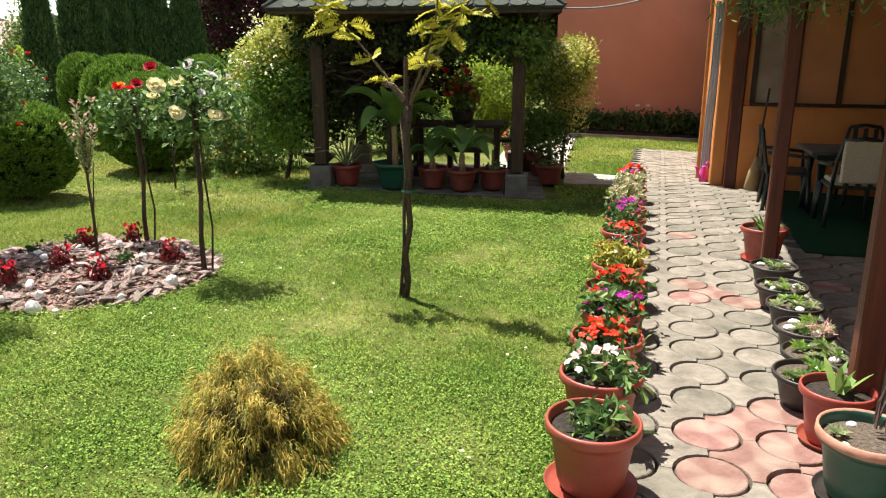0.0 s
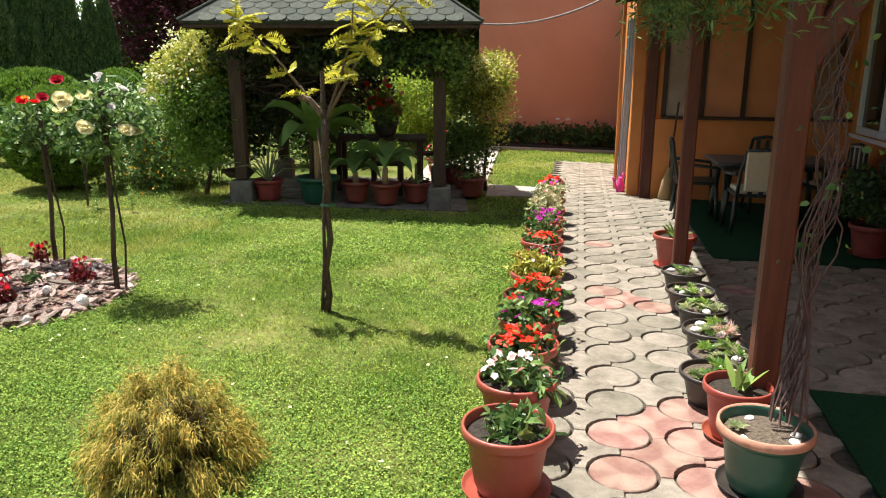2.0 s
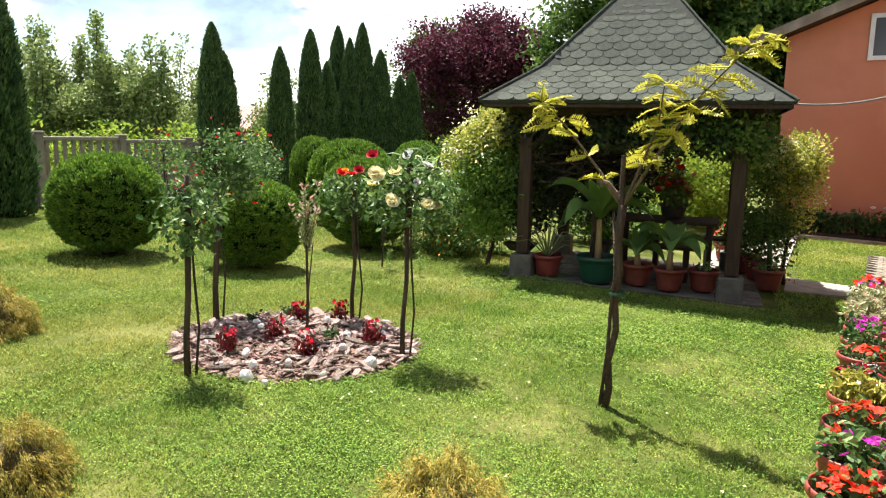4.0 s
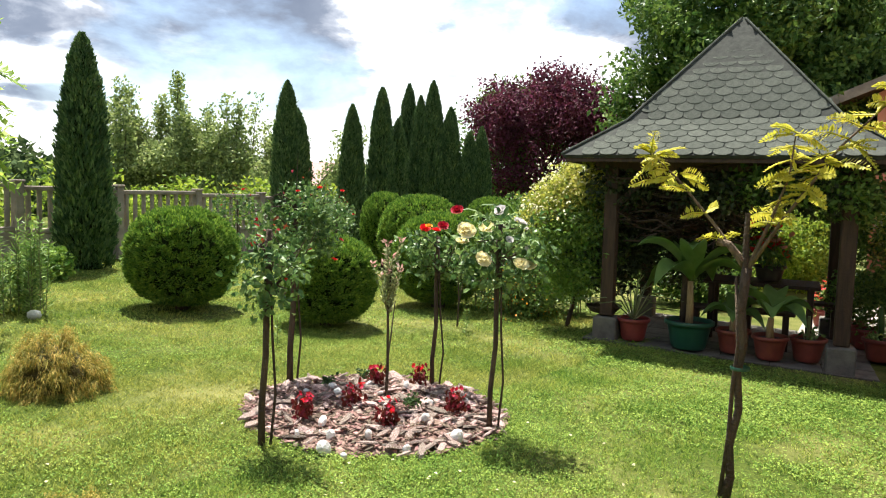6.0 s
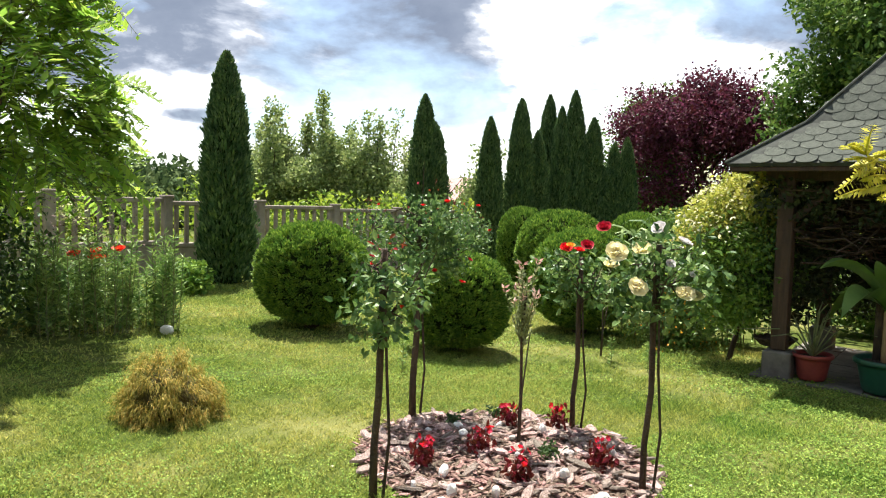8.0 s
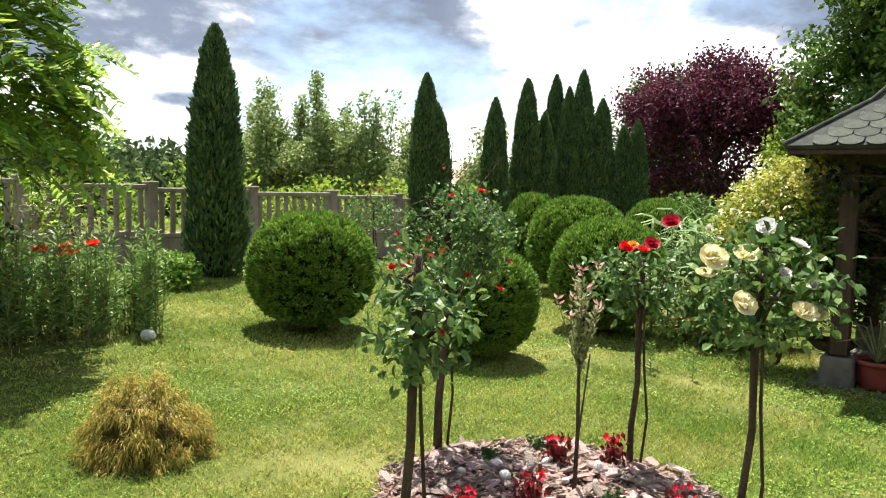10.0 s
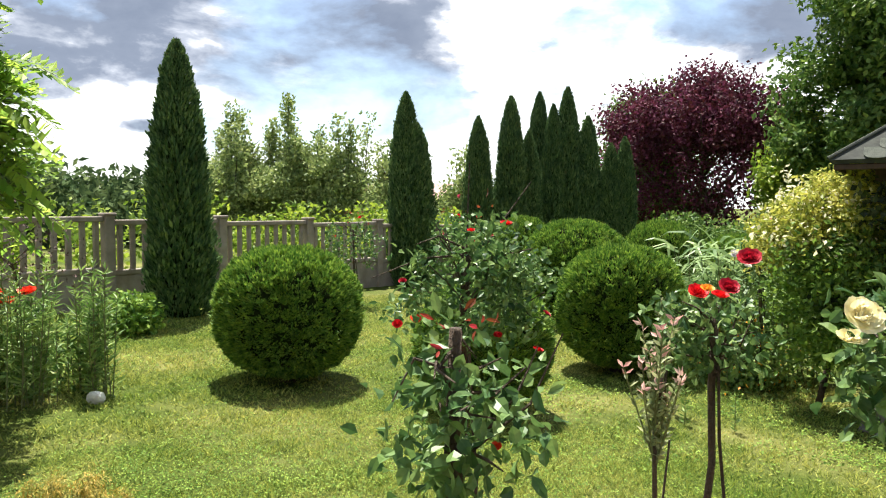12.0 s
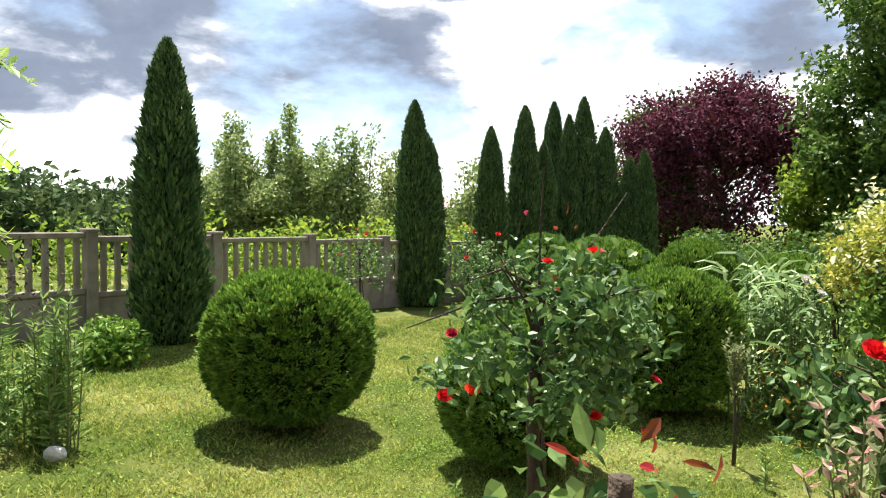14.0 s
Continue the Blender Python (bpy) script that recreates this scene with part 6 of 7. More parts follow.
for x, y in ((-5.85, 5.1), (-4.82, 7.35), (-5.15, 7.2)):
    t = thing("seedling", pose(x, y, G(x, y)), "thin upright seedling in the lawn", "plant", "lawn seedlings")
    P = [(0, 0, 0.02 + 0.26 * s) for s in np.linspace(0, 1, 16) for q in range(3)]
    part("leaves", leaves(P, rng.normal(size=(48, 3)) * np.array([1, 1, 0.2]) + np.array([0, 0, 0.5]), 0.055, 0.014, up=0.4, shape="diamond"), M["lily_leaf"], t)
    part("stem", tube([(0, 0, 0), (0, 0, 0.28)], [0.004, 0.002], 4), M["stem"], t)


# hostas and peonies along the salmon wall
for k in range(15):
    x = -2.75 + k * 0.235
    y = 18.75 + 0.13 * (x + 2) * 0.5 + 0.1 * math.sin(k * 2.1)
    t = thing("hosta", pose(x, y, G(x, y) + 0.08), "dark green leafy perennial at the foot of the salmon wall", "plant", "perennials along the wall")
    part("leaves", crown((0, 0, 0.28), (0.2, 0.18, 0.24), 130, 22, 0.05, 0.16, 140 + k, shape="oval", ratio=0.42), M["hosta_leaf"], t)
    if k in (4, 8, 9):
        part("bloom", BLOOM["white_petal"], None, t, m=pose(0, -0.1, 0.66, 20, 0, 0))


# ---- flower pots ----
def pot_mesh(r, h, mat_name, ribs=36):
    p = [(0.001, 0.004), (r * 0.62, 0.004), (r * 0.66, 0.02), (r * 0.70, h * 0.14), (r * 0.75, h * 0.34), (r * 0.80, h * 0.56), (r * 0.86, h * 0.76), (r * 0.90, h * 0.84), (r * 0.985, h * 0.855), (r, h * 0.875),
         (r, h * 0.965), (r * 0.985, h * 0.99), (r * 0.95, h), (r * 0.925, h * 0.985), (r * 0.915, h * 0.93), (r * 0.88, h * 0.80)]
    return lathe(p, seg=72 if ribs else 32, ribs=ribs, rib=0.014, span=(h * 0.1, h * 0.6)).mesh("pot", M[mat_name], True)


def saucer_mesh(r, mat_name):
    return lathe([(0.001, 0.003), (r * 0.66, 0.003), (r * 0.80, 0.012), (r * 0.86, 0.032), (r * 0.88, 0.034), (r * 0.86, 0.026), (r * 0.78, 0.012), (r * 0.3, 0.010)], seg=32).mesh("saucer", M[mat_name], True)


def soil_mesh(r, h, mat_name="soil"):
    return lathe([(0.001, h * 0.9), (r * 0.4, h * 0.885), (r * 0.75, h * 0.87), (r * 0.9, h * 0.85)], seg=20).mesh("soil", M[mat_name], True)


PR, PH = 0.172, 0.27
POT, SAUCER, SOIL = pot_mesh(PR, PH, "terracotta"), saucer_mesh(PR * 1.12, "terracotta"), soil_mesh(PR, PH)


def garden_pot(x, y, label, leaf, n, size, blossoms=(), seed=1, height=0.09, spread=0.85, ratio=0.6, meshes=None, z=0.034, scale=1.0, shape="oval", group="flower pots along the path", saucer=True, name="flower_pot"):
    pot, sau, soil_ = meshes or (POT, SAUCER, SOIL)
    t = thing(name, pose(x, y, G(x, y) + z, 0, 0, 37 * seed) @ Matrix.Scale(scale, 4), label, "flower pot", group)
    part("pot", pot, None, t, m=pose(0, 0, 0.012))
    if saucer:
        part("saucer", sau, None, t)
    part("soil", soil_, None, t, m=pose(0, 0, 0.012))
    top = PH * 0.92
    if n:
        part("leaves", crown((0, 0, top + height * 0.45), (PR * spread, PR * spread, height * 0.9), n * 2, 34, 0.018, size, 200 + seed, flat=0.5, shape=shape, ratio=ratio), M[leaf], t)
        g = Geo()
        q = np.random.default_rng(seed)
        for k in range(10):
            a = q.uniform(0, 6.28)
            g.join(tube([(0.03 * math.cos(a), 0.03 * math.sin(a), top - 0.03), (PR * 0.5 * math.cos(a), PR * 0.5 * math.sin(a), top + height)], [0.005, 0.003], 4))
        part("stalk", g, M["stem"], t)
    r = random.Random(seed)
    for mat_name, count, s in blossoms:
        for k in range(int(count * 1.5)):
            a, rr = r.uniform(0, 6.2832), PR * spread * math.sqrt(r.uniform(0.02, 1.0))
            zz = top + height * (1.5 - 0.8 * (rr / (PR * spread)) ** 2) + r.uniform(-0.012, 0.02)
            part("blossom", SMALL[mat_name], None, t, m=pose(rr * math.cos(a), rr * math.sin(a), zz, r.uniform(-45, 45), r.uniform(-45, 45), r.uniform(0, 90)) @ Matrix.Scale(s * 0.8 * r.uniform(0.75, 1.2), 4))
    return t


ROW = [
    (2.72, "terracotta plastic pot with a leafy plant and no flowers", "rose_leaf", 70, 0.062, (), 0.045, 0.55, 0.6),
    (3.17, "terracotta pot with white and pale pink balsam", "rose_leaf", 150, 0.058, (("white_petal", 11, 1.25), ("pink_petal", 4, 1.2)), 0.08, 0.82, 0.5),
    (3.61, "terracotta pot with bright red busy lizzie", "rose_leaf", 90, 0.06, (("scarlet_petal", 30, 1.3),), 0.06, 0.85, 0.6),
    (4.03, "terracotta pot with green foliage and magenta blooms", "rose_leaf", 150, 0.06, (("magenta_petal", 6, 1.35), ("scarlet_petal", 4, 1.2)), 0.09, 0.95, 0.6),
    (4.47, "terracotta pot with red busy lizzie", "rose_leaf", 100, 0.055, (("scarlet_petal", 20, 1.4),), 0.08, 0.9, 0.6),
    (5.0, "terracotta pot with yellow variegated foliage", "variegated", 260, 0.06, (("white_petal", 4, 0.9),), 0.09, 0.95, 0.42),
    (5.52, "terracotta pot with dark red and white flowers", "hosta_leaf", 70, 0.05, (("crimson_petal", 12, 1.1), ("white_petal", 5, 1.0)), 0.05, 0.8, 0.6),
    (6.05, "terracotta pot with red busy lizzie", "rose_leaf", 80, 0.055, (("scarlet_petal", 14, 1.4),), 0.06, 0.75, 0.6),
    (6.58, "terracotta pot with bushy green leaves", "rose_leaf", 150, 0.055, (("magenta_petal", 3, 1.2),), 0.09, 0.8, 0.6),
    (7.05, "terracotta pot with magenta blooms", "rose_leaf", 110, 0.055, (("magenta_petal", 24, 1.3),), 0.07, 0.85, 0.6),
    (7.62, "terracotta pot with cream variegated foliage", "cream_variegated", 260, 0.06, (("pink_petal", 6, 1.0),), 0.13, 1.0, 0.5),
    (8.3, "terracotta pot with cream variegated foliage", "cream_variegated", 220, 0.06, (("yellow_petal", 8, 1.0),), 0.14, 1.0, 0.5),
    (9.05, "terracotta pot with red and magenta flowers", "rose_leaf", 110, 0.05, (("scarlet_petal", 22, 1.5), ("magenta_petal", 10, 1.3)), 0.12, 1.0, 0.6),
]
for k, (y, label, leaf, n, size, bl, h, sp, ratio) in enumerate(ROW):
    garden_pot(-0.05 - 0.045 * (y - 2.72), y, label, leaf, n, size, bl, seed=k + 1, height=h, spread=sp, ratio=ratio)

# black bowls with succulents
BR, BH = 0.165, 0.17
BOWL = (pot_mesh(BR, BH, "black_pot", 0), saucer_mesh(BR, "black_pot"), soil_mesh(BR, BH, "sandy_soil"))


def rosette(n, L, W, tilt):
    P, A = [], []
    for k in range(n):
        a = k * 2.4
        s = 0.35 + 0.65 * k / n
        P.append((0.008 * math.cos(a), 0.008 * math.sin(a), 0.01))
        A.append((math.cos(a), math.sin(a), tilt * (1.6 - s)))
    return leaves(P, A, np.linspace(L * 0.5, L, n), W, up=0.9, cup=0.2, shape="oval")


SUCC = {c: rosette(16, 0.055, 0.022, 0.9).mesh("rosette", M[c]) for c in ("young_leaf", "lily_leaf", "willow_leaf", "crimson_petal")}
for k, (x, y) in enumerate([(0.88, 5.86), (0.87, 5.32), (0.90, 4.92), (0.90, 4.48), (0.89, 4.08), (0.82, 3.78)]):
    t = thing("succulent_bowl", pose(x, y, G(x, y) + 0.034, 0, 0, 50 * k), "black plastic bowl with succulents and white stones", "flower pot", "succulent bowls along the terrace")
    part("pot", BOWL[0], None, t)
    part("soil", BOWL[2], None, t)
    r = random.Random(70 + k)
    for q in range(9):
        a, rr = r.uniform(0, 6.28), BR * 0.68 * math.sqrt(r.random())
        c = r.choice(("young_leaf", "lily_leaf", "willow_leaf", "willow_leaf", "crimson_petal" if k in (2, 4) else "lily_leaf"))
        part("rosette", SUCC[c], None, t, m=pose(rr * math.cos(a), rr * math.sin(a), BH * 0.87, r.uniform(-20, 20), r.uniform(-20, 20), r.uniform(0, 90)) @ Matrix.Scale(r.uniform(0.6, 1.25), 4))
    for q in range(2 + k % 2):
        a = r.uniform(0, 6.28)
        part("stone", ROCK[q], None, t, m=pose(0.09 * math.cos(a), 0.09 * math.sin(a), BH * 0.9 + 0.005, 0, 0, 40 * q) @ Matrix.Scale(r.uniform(0.02, 0.034), 4))
    if k == 3:
        part("dry_tuft", blades(rng.normal(size=(90, 3)) * 0.025 + np.array([-0.08, 0.02, BH * 0.9]), rng.normal(size=(90, 3)) + np.array([0, 0, 1.2]), 0.09, 0.006, 0.3), M["pink_tip"], t, "dry reddish tuft")


def aloe(t, n, L, z, seed):
    q = np.random.default_rng(seed)
    P = q.normal(size=(n, 3)) * np.array([0.03, 0.03, 0]) + np.array([0, 0, z])
    part("leaves", blades(P, q.normal(size=(n, 3)) * np.array([0.7, 0.7, 0]) + np.array([0, 0, 1.0]), L, 0.035, 0.15), M["lily_leaf"], t)


BIGPOT = (pot_mesh(0.185, 0.28, "terracotta", 0), saucer_mesh(0.19, "terracotta"), soil_mesh(0.185, 0.28))
t = garden_pot(0.88, 6.66, "red plastic pot with an aloe beside a post", "rose_leaf", 0, 0.05, seed=31, meshes=BIGPOT, group="")
aloe(t, 12, 0.2, 0.25, 3)
REDPOT = (pot_mesh(0.145, 0.25, "terracotta", 0), saucer_mesh(0.15, "terracotta"), soil_mesh(0.145, 0.25))
t = garden_pot(0.86, 3.42, "bright red plastic pot with an aloe", "rose_leaf", 0, 0.05, seed=32, meshes=REDPOT, group="")
aloe(t, 8, 0.17, 0.24, 4)
# large green pot with the climber's foot
t = thing("green_tub", pose(0.885, 2.99, G(0.885, 2.99) + 0.034), "dark green plastic tub with a worn reddish rim", "flower pot")
GR, GH = 0.172, 0.265
part("pot", pot_mesh(GR, GH, "green_pot", 0), None, t, m=pose(0, 0, 0.012))
part("rim", lathe([(GR * 0.93, GH + 0.002), (GR * 0.95, GH + 0.018), (GR * 1.0, GH + 0.016), (GR * 1.015, GH - 0.012), (GR * 1.005, GH - 0.016)], seg=40), M["worn_rim"], t, "worn reddish rim", smooth=True)
part("saucer", saucer_mesh(GR * 1.05, "black_pot"), None, t)
part("soil", soil_mesh(GR, GH, "sandy_soil"), None, t, m=pose(0, 0, 0.012))
for k in range(4):
    part("stone", ROCK[k], None, t, m=pose(0.11 * math.cos(k * 1.9), 0.11 * math.sin(k * 1.9), GH * 0.92, 0, 0, k * 50) @ Matrix.Scale(0.022, 4))
part("rosette", SUCC["willow_leaf"], None, t, m=pose(-0.1, 0.0, GH * 0.91) @ Matrix.Scale(0.9, 4))

# climber on the near post
cl = thing("climbing_plant", pose(1.0, 3.29, 0), "bare-stemmed climber winding up a brown post, leaves above", "climber")
g = Geo()
r = np.random.default_rng(150)
for k in range(17):
    b0 = np.array([r.normal() * 0.035 - 0.06, r.normal() * 0.04 - 0.24])
    ph, turns, wide = r.uniform(0, 6.28), r.uniform(1.4, 3.4), r.uniform(0.02, 0.07)
    top, pts = r.uniform(1.1, 1.95), []
    for s in np.linspace(0, 1, 18):
        sway = 0.055 * math.sin(s * 2.6) + 0.02 * math.sin(s * 11 + k * 1.7) + 0.012 * math.sin(s * 23 + k)
        pts.append((b0[0] * (1 - s) ** 2 + sway + wide * s ** 0.5 * math.cos(turns * 6.28 * s + ph), b0[1] * (1 - s) ** 2 - 0.02 + wide * s ** 0.5 * math.sin(turns * 6.28 * s + ph), 0.2 + s * top))
    g.join(tube(pts, np.linspace(0.0046, 0.0022, 18), 5))
part("stalk", g, M["vine_stem"], cl)
part("few_leaves", crown((0.08, -0.05, 1.1), (0.12, 0.14, 0.6), 34, 16, 0.04, 0.042, 151, shape="oval"), M["rose_leaf"], cl)
hang = crown((-0.08, 0.15, 1.95), (0.28, 0.7, 0.24), 1700, 60, 0.08, 0.06, 152, shape="oval", ratio=0.2)
part("hanging_leaves", hang, M["rose_leaf"], cl)
cl = thing("climbing_plant", pose(0.75, 6.3, 0), "leafy climber hanging from the terrace beam", "climber")
part("hanging_leaves", crown((0.0, -0.2, 1.95), (0.25, 1.6, 0.22), 1500, 90, 0.08, 0.08, 153, shape="oval", ratio=0.2), M["rose_leaf"], cl)
part("stalk", tube([(0.1, -1.8, 2.2), (0.05, -0.6, 2.1), (0.1, 0.6, 2.15), (0.1, 1.6, 2.2)], 0.008, 5), M["vine_stem"], cl)


# ---- terrace furniture ----
def chair(x, y, yaw, label, cushion=True, tilt=0.0):
    z = G(x, y) + 0.046
    t = thing("garden_chair", pose(x, y, z, tilt, 0, yaw), label, "chair", "chairs on the terrace")
    for sx, sy in ((-1, -1), (1, -1), (-1, 1), (1, 1)):
        part("leg", tube([(sx * 0.25, sy * 0.24, 0), (sx * 0.22, sy * 0.2, 0.42)], [0.02, 0.026], 8), M["plastic_dark"], t, smooth=True)
    part("seat", box(0, 0, 0.43, 0.48, 0.46, 0.035, 0.015), M["plastic_dark"], t)
    for sx in (-1, 1):
        part("armrest", tube([(sx * 0.25, 0.2, 0.42), (sx * 0.27, 0.19, 0.62), (sx * 0.27, -0.1, 0.65), (sx * 0.24, -0.24, 0.66)], 0.021, 8), M["plastic_dark"], t, smooth=True)
        part("back_post", tube([(sx * 0.22, -0.22, 0.42), (sx * 0.215, -0.28, 0.7), (sx * 0.17, -0.31, 0.9)], 0.02, 8), M["plastic_dark"], t, smooth=True)
    part("top_rail", tube([(-0.17, -0.31, 0.9), (0, -0.325, 0.925), (0.17, -0.31, 0.9)], 0.022, 8), M["plastic_dark"], t, smooth=True)
    for k in range(3):
        part("slat", box((k - 1) * 0.11, -0.285, 0.66, 0.05, 0.014, 0.46, 0.005), M["plastic_dark"], t)
    if cushion:
        part("cushion", box(0, -0.02, 0.47, 0.42, 0.42, 0.05, 0.02), M["cushion"], t, "pale woven seat pad")
        part("back_cushion", box(0, -0.315, 0.70, 0.36, 0.05, 0.42, 0.02), M["cushion"], t, "pale woven back pad")


tb = thing("garden_table", pose(2.15, 9.35, G(2.15, 9.35) + 0.046, 0, 0, 4), "dark plastic terrace table", "table")
part("tabletop", box(0, 0, 0.72, 1.35, 0.8, 0.035, 0.014), M["table_top"], tb)
part("apron", box(0, 0, 0.67, 1.2, 0.66, 0.06, 0.01), M["plastic_dark"], tb)
for sx, sy in ((-1, -1), (1, -1), (-1, 1), (1, 1)):
    part("leg", tube([(sx * 0.56, sy * 0.3, 0), (sx * 0.52, sy * 0.27, 0.64)], [0.03, 0.04], 8), M["plastic_dark"], tb, smooth=True)
chair(1.85, 8.62, 3, "dark green plastic chair with a pale woven back pad")
chair(1.35, 9.45, -90, "dark plastic chair pushed to the table end", cushion=False)
chair(2.3, 10.1, 180, "dark plastic chair on the far side of the table", cushion=False)
chair(2.85, 9.6, 100, "dark plastic chair with a pale pad beside the wall")
chair(2.95, 8.95, 85, "dark plastic chair with a pale pad near the window")
DULL = (pot_mesh(0.2, 0.3, "dull_red"), saucer_mesh(0.2, "dull_red"), soil_mesh(0.2, 0.3))
t = garden_pot(2.75, 7.72, "dull red ribbed pot with a round leafy shrub", "hosta_leaf", 0, 0.05, seed=33, meshes=DULL, group="", z=0.046)
part("shrub", crown((0, 0, 0.56), (0.3, 0.3, 0.27), 1500, 60, 0.05, 0.06, 161, shape="oval", ratio=0.7), M["hosta_leaf"], t)
t = garden_pot(3.1, 7.6, "dull red pot with trailing leaves", "rose_leaf", 120, 0.06, seed=34, meshes=DULL, group="", z=0.046, height=0.12)
t = garden_pot(2.62, 6.28, "small dull red pot on a wooden stand", "rose_leaf", 60, 0.05, seed=35, meshes=DULL, group="", scale=0.6)
part("stake", box(0.05, 0, 0.55, 0.05, 0.02, 0.9, 0.004), M["straw"], t)
# broom and pink toy watering can by the pillar
br = thing("broom", pose(1.12, 10.78, G(1.12, 10.78) + 0.04, 8, 3, 0), "old straw broom leaning on the low wall", "broom")
part("handle", tube([(0, 0, 0.4), (0, 0, 1.35)], 0.013, 8), M["dark_wood"], br)
part("bristles", lathe([(0.02, 0.46), (0.035, 0.4), (0.075, 0.25), (0.10, 0.02), (0.085, 0.0), (0.001, 0.0)], seg=14), M["straw"], br, smooth=True)
pk = thing("watering_can", pose(0.52, 11.32, G(0.52, 11.32) + 0.03, 0, 0, 30), "small bright pink plastic watering can beside the doorway", "watering can")
part("body", lathe([(0.001, 0), (0.06, 0.0), (0.065, 0.02), (0.05, 0.16), (0.03, 0.2), (0.034, 0.22), (0.024, 0.21)], seg=18), M["pink_plastic"], pk, smooth=True)
part("handle", tube([(0.05, 0, 0.05), (0.11, 0, 0.1), (0.10, 0, 0.2), (0.04, 0, 0.28), (0.02, 0, 0.22)], 0.012, 8), M["pink_plastic"], pk, smooth=True)
part("spout", tube([(-0.05, 0, 0.06), (-0.10, 0, 0.14), (-0.13, 0, 0.22)], [0.018, 0.014, 0.02], 8), M["pink_plastic"], pk, smooth=True)


# ---- plants in the gazebo ----
def banana(t, z, n, L, W, seed, trunk_h):
    q = np.random.default_rng(seed)
    part("trunk", tube([(0, 0, z), (0.01, 0, z + trunk_h * 0.5), (0.0, 0.01, z + trunk_h)], [0.045, 0.038, 0.03], 9), M["straw"], t, smooth=True)
    for k in range(n):
        a = k * 2.4 + q.uniform(-0.3, 0.3)
        d = np.array([math.cos(a), math.sin(a), 0])
        s = np.array([-math.sin(a), math.cos(a), 0])
        rise = q.uniform(0.7, 1.5)
        v, f = [], []
        m = 9
        for i in range(m + 1):
            u = i / m
            c = np.array([0, 0, z + trunk_h]) + d * L * u * 0.85 + np.array([0, 0, 1.0]) * L * (rise * u - 0.95 * u * u)
            w = W * math.sin(min(1.0, 0.06 + u * 0.98) * math.pi) ** 0.6 if u < 0.99 else 0.004
            w = max(w, 0.008)
            lift = np.array([0, 0, 0.35 * w])
            v += [c - s * w * 0.5 + lift, c, c + s * w * 0.5 + lift]
        for i in range(m):
            f += [[i * 3, i * 3 + 1, i * 3 + 4, i * 3 + 3], [i * 3 + 1, i * 3 + 2, i * 3 + 5, i * 3 + 4]]
        part("leaf", Geo().add(v, f), M["banana_leaf"], t, smooth=True)


GZP = (pot_mesh(0.19, 0.26, "dull_red", 0), saucer_mesh(0.19, "dull_red"), soil_mesh(0.19, 0.26))
GGP = (pot_mesh(0.27, 0.32, "green_pot", 0), saucer_mesh(0.26, "green_pot"), soil_mesh(0.27, 0.32))
GRP = "potted plants at the gazebo"
t = garden_pot(-3.76, 8.56, "dull red pot with a bare spidery cactus", "rose_leaf", 0, 0.05, seed=41, meshes=GZP, group=GRP, z=0.02, saucer=False)
q = np.random.default_rng(8)
g = Geo()
for k in range(26):
    d = q.normal(size=3) * np.array([0.3, 0.3, 0.1]) + np.array([0, 0, 0.45])
    g.join(tube([(0, 0, 0.24), (d[0] * 0.4, d[1] * 0.4, 0.24 + d[2] * 0.7), (d[0], d[1], 0.24 + d[2] * q.uniform(0.5, 1.1))], [0.009, 0.007, 0.004], 5))
part("stalk", g, M["willow_leaf"], t)
t = garden_pot(-3.15, 8.66, "large green tub with tall banana plants", "rose_leaf", 0, 0.05, seed=42, meshes=GGP, group=GRP, z=0.02, saucer=False)
banana(t, 0.26, 8, 0.72, 0.28, 5, 0.5)
part("trunk", tube([(0.12, 0.05, 0.26), (0.15, 0.05, 0.6), (0.16, 0.06, 0.95)], [0.05, 0.042, 0.03], 9), M["bark"], t, smooth=True)
t = garden_pot(-2.74, 8.89, "dull red pot with broad dark leaves", "rose_leaf", 0, 0.05, seed=43, meshes=GZP, group=GRP, z=0.02, saucer=False)
banana(t, 0.24, 6, 0.42, 0.2, 6, 0.14)
t = garden_pot(-2.35, 8.87, "dull red pot with a young banana plant", "rose_leaf", 0, 0.05, seed=44, meshes=GZP, group=GRP, z=0.02, saucer=False)
banana(t, 0.24, 7, 0.5, 0.24, 7, 0.22)
t = garden_pot(-2.04, 9.16, "dull red pot with a short cut stem", "rose_leaf", 14, 0.06, seed=45, meshes=GZP, group=GRP, z=0.02, saucer=False)
part("cut_stem", tube([(0, 0, 0.24), (0, 0, 0.5)], [0.02, 0.016], 7), M["stem"], t)
t = garden_pot(-1.46, 9.94, "dull red pot with a cactus", "lily_leaf", 50, 0.05, seed=46, meshes=GZP, group=GRP, z=0.02, saucer=False)
part("cactus", tube([(0, 0, 0.24), (0.02, 0, 0.45), (0.06, 0, 0.62)], [0.03, 0.035, 0.02], 7), M["hosta_leaf"], t, smooth=True)
t = garden_pot(-1.72, 10.69, "dark pot with a leafy shrub", "hosta_leaf", 0, 0.05, seed=47, meshes=GZP, group=GRP, z=0.02, saucer=False)
part("shrub", crown((0, 0, 0.62), (0.3, 0.3, 0.32), 1200, 60, 0.06, 0.06, 171, shape="oval"), M["tree_leaf"], t)
t = garden_pot(-1.95, 11.14, "dark pot with a leafy shrub", "hosta_leaf", 0, 0.05, seed=48, meshes=GZP, group=GRP, z=0.02, saucer=False)
part("shrub", crown((0, 0, 0.6), (0.25, 0.25, 0.3), 900, 50, 0.06, 0.06, 172, shape="oval"), M["tree_leaf"], t)
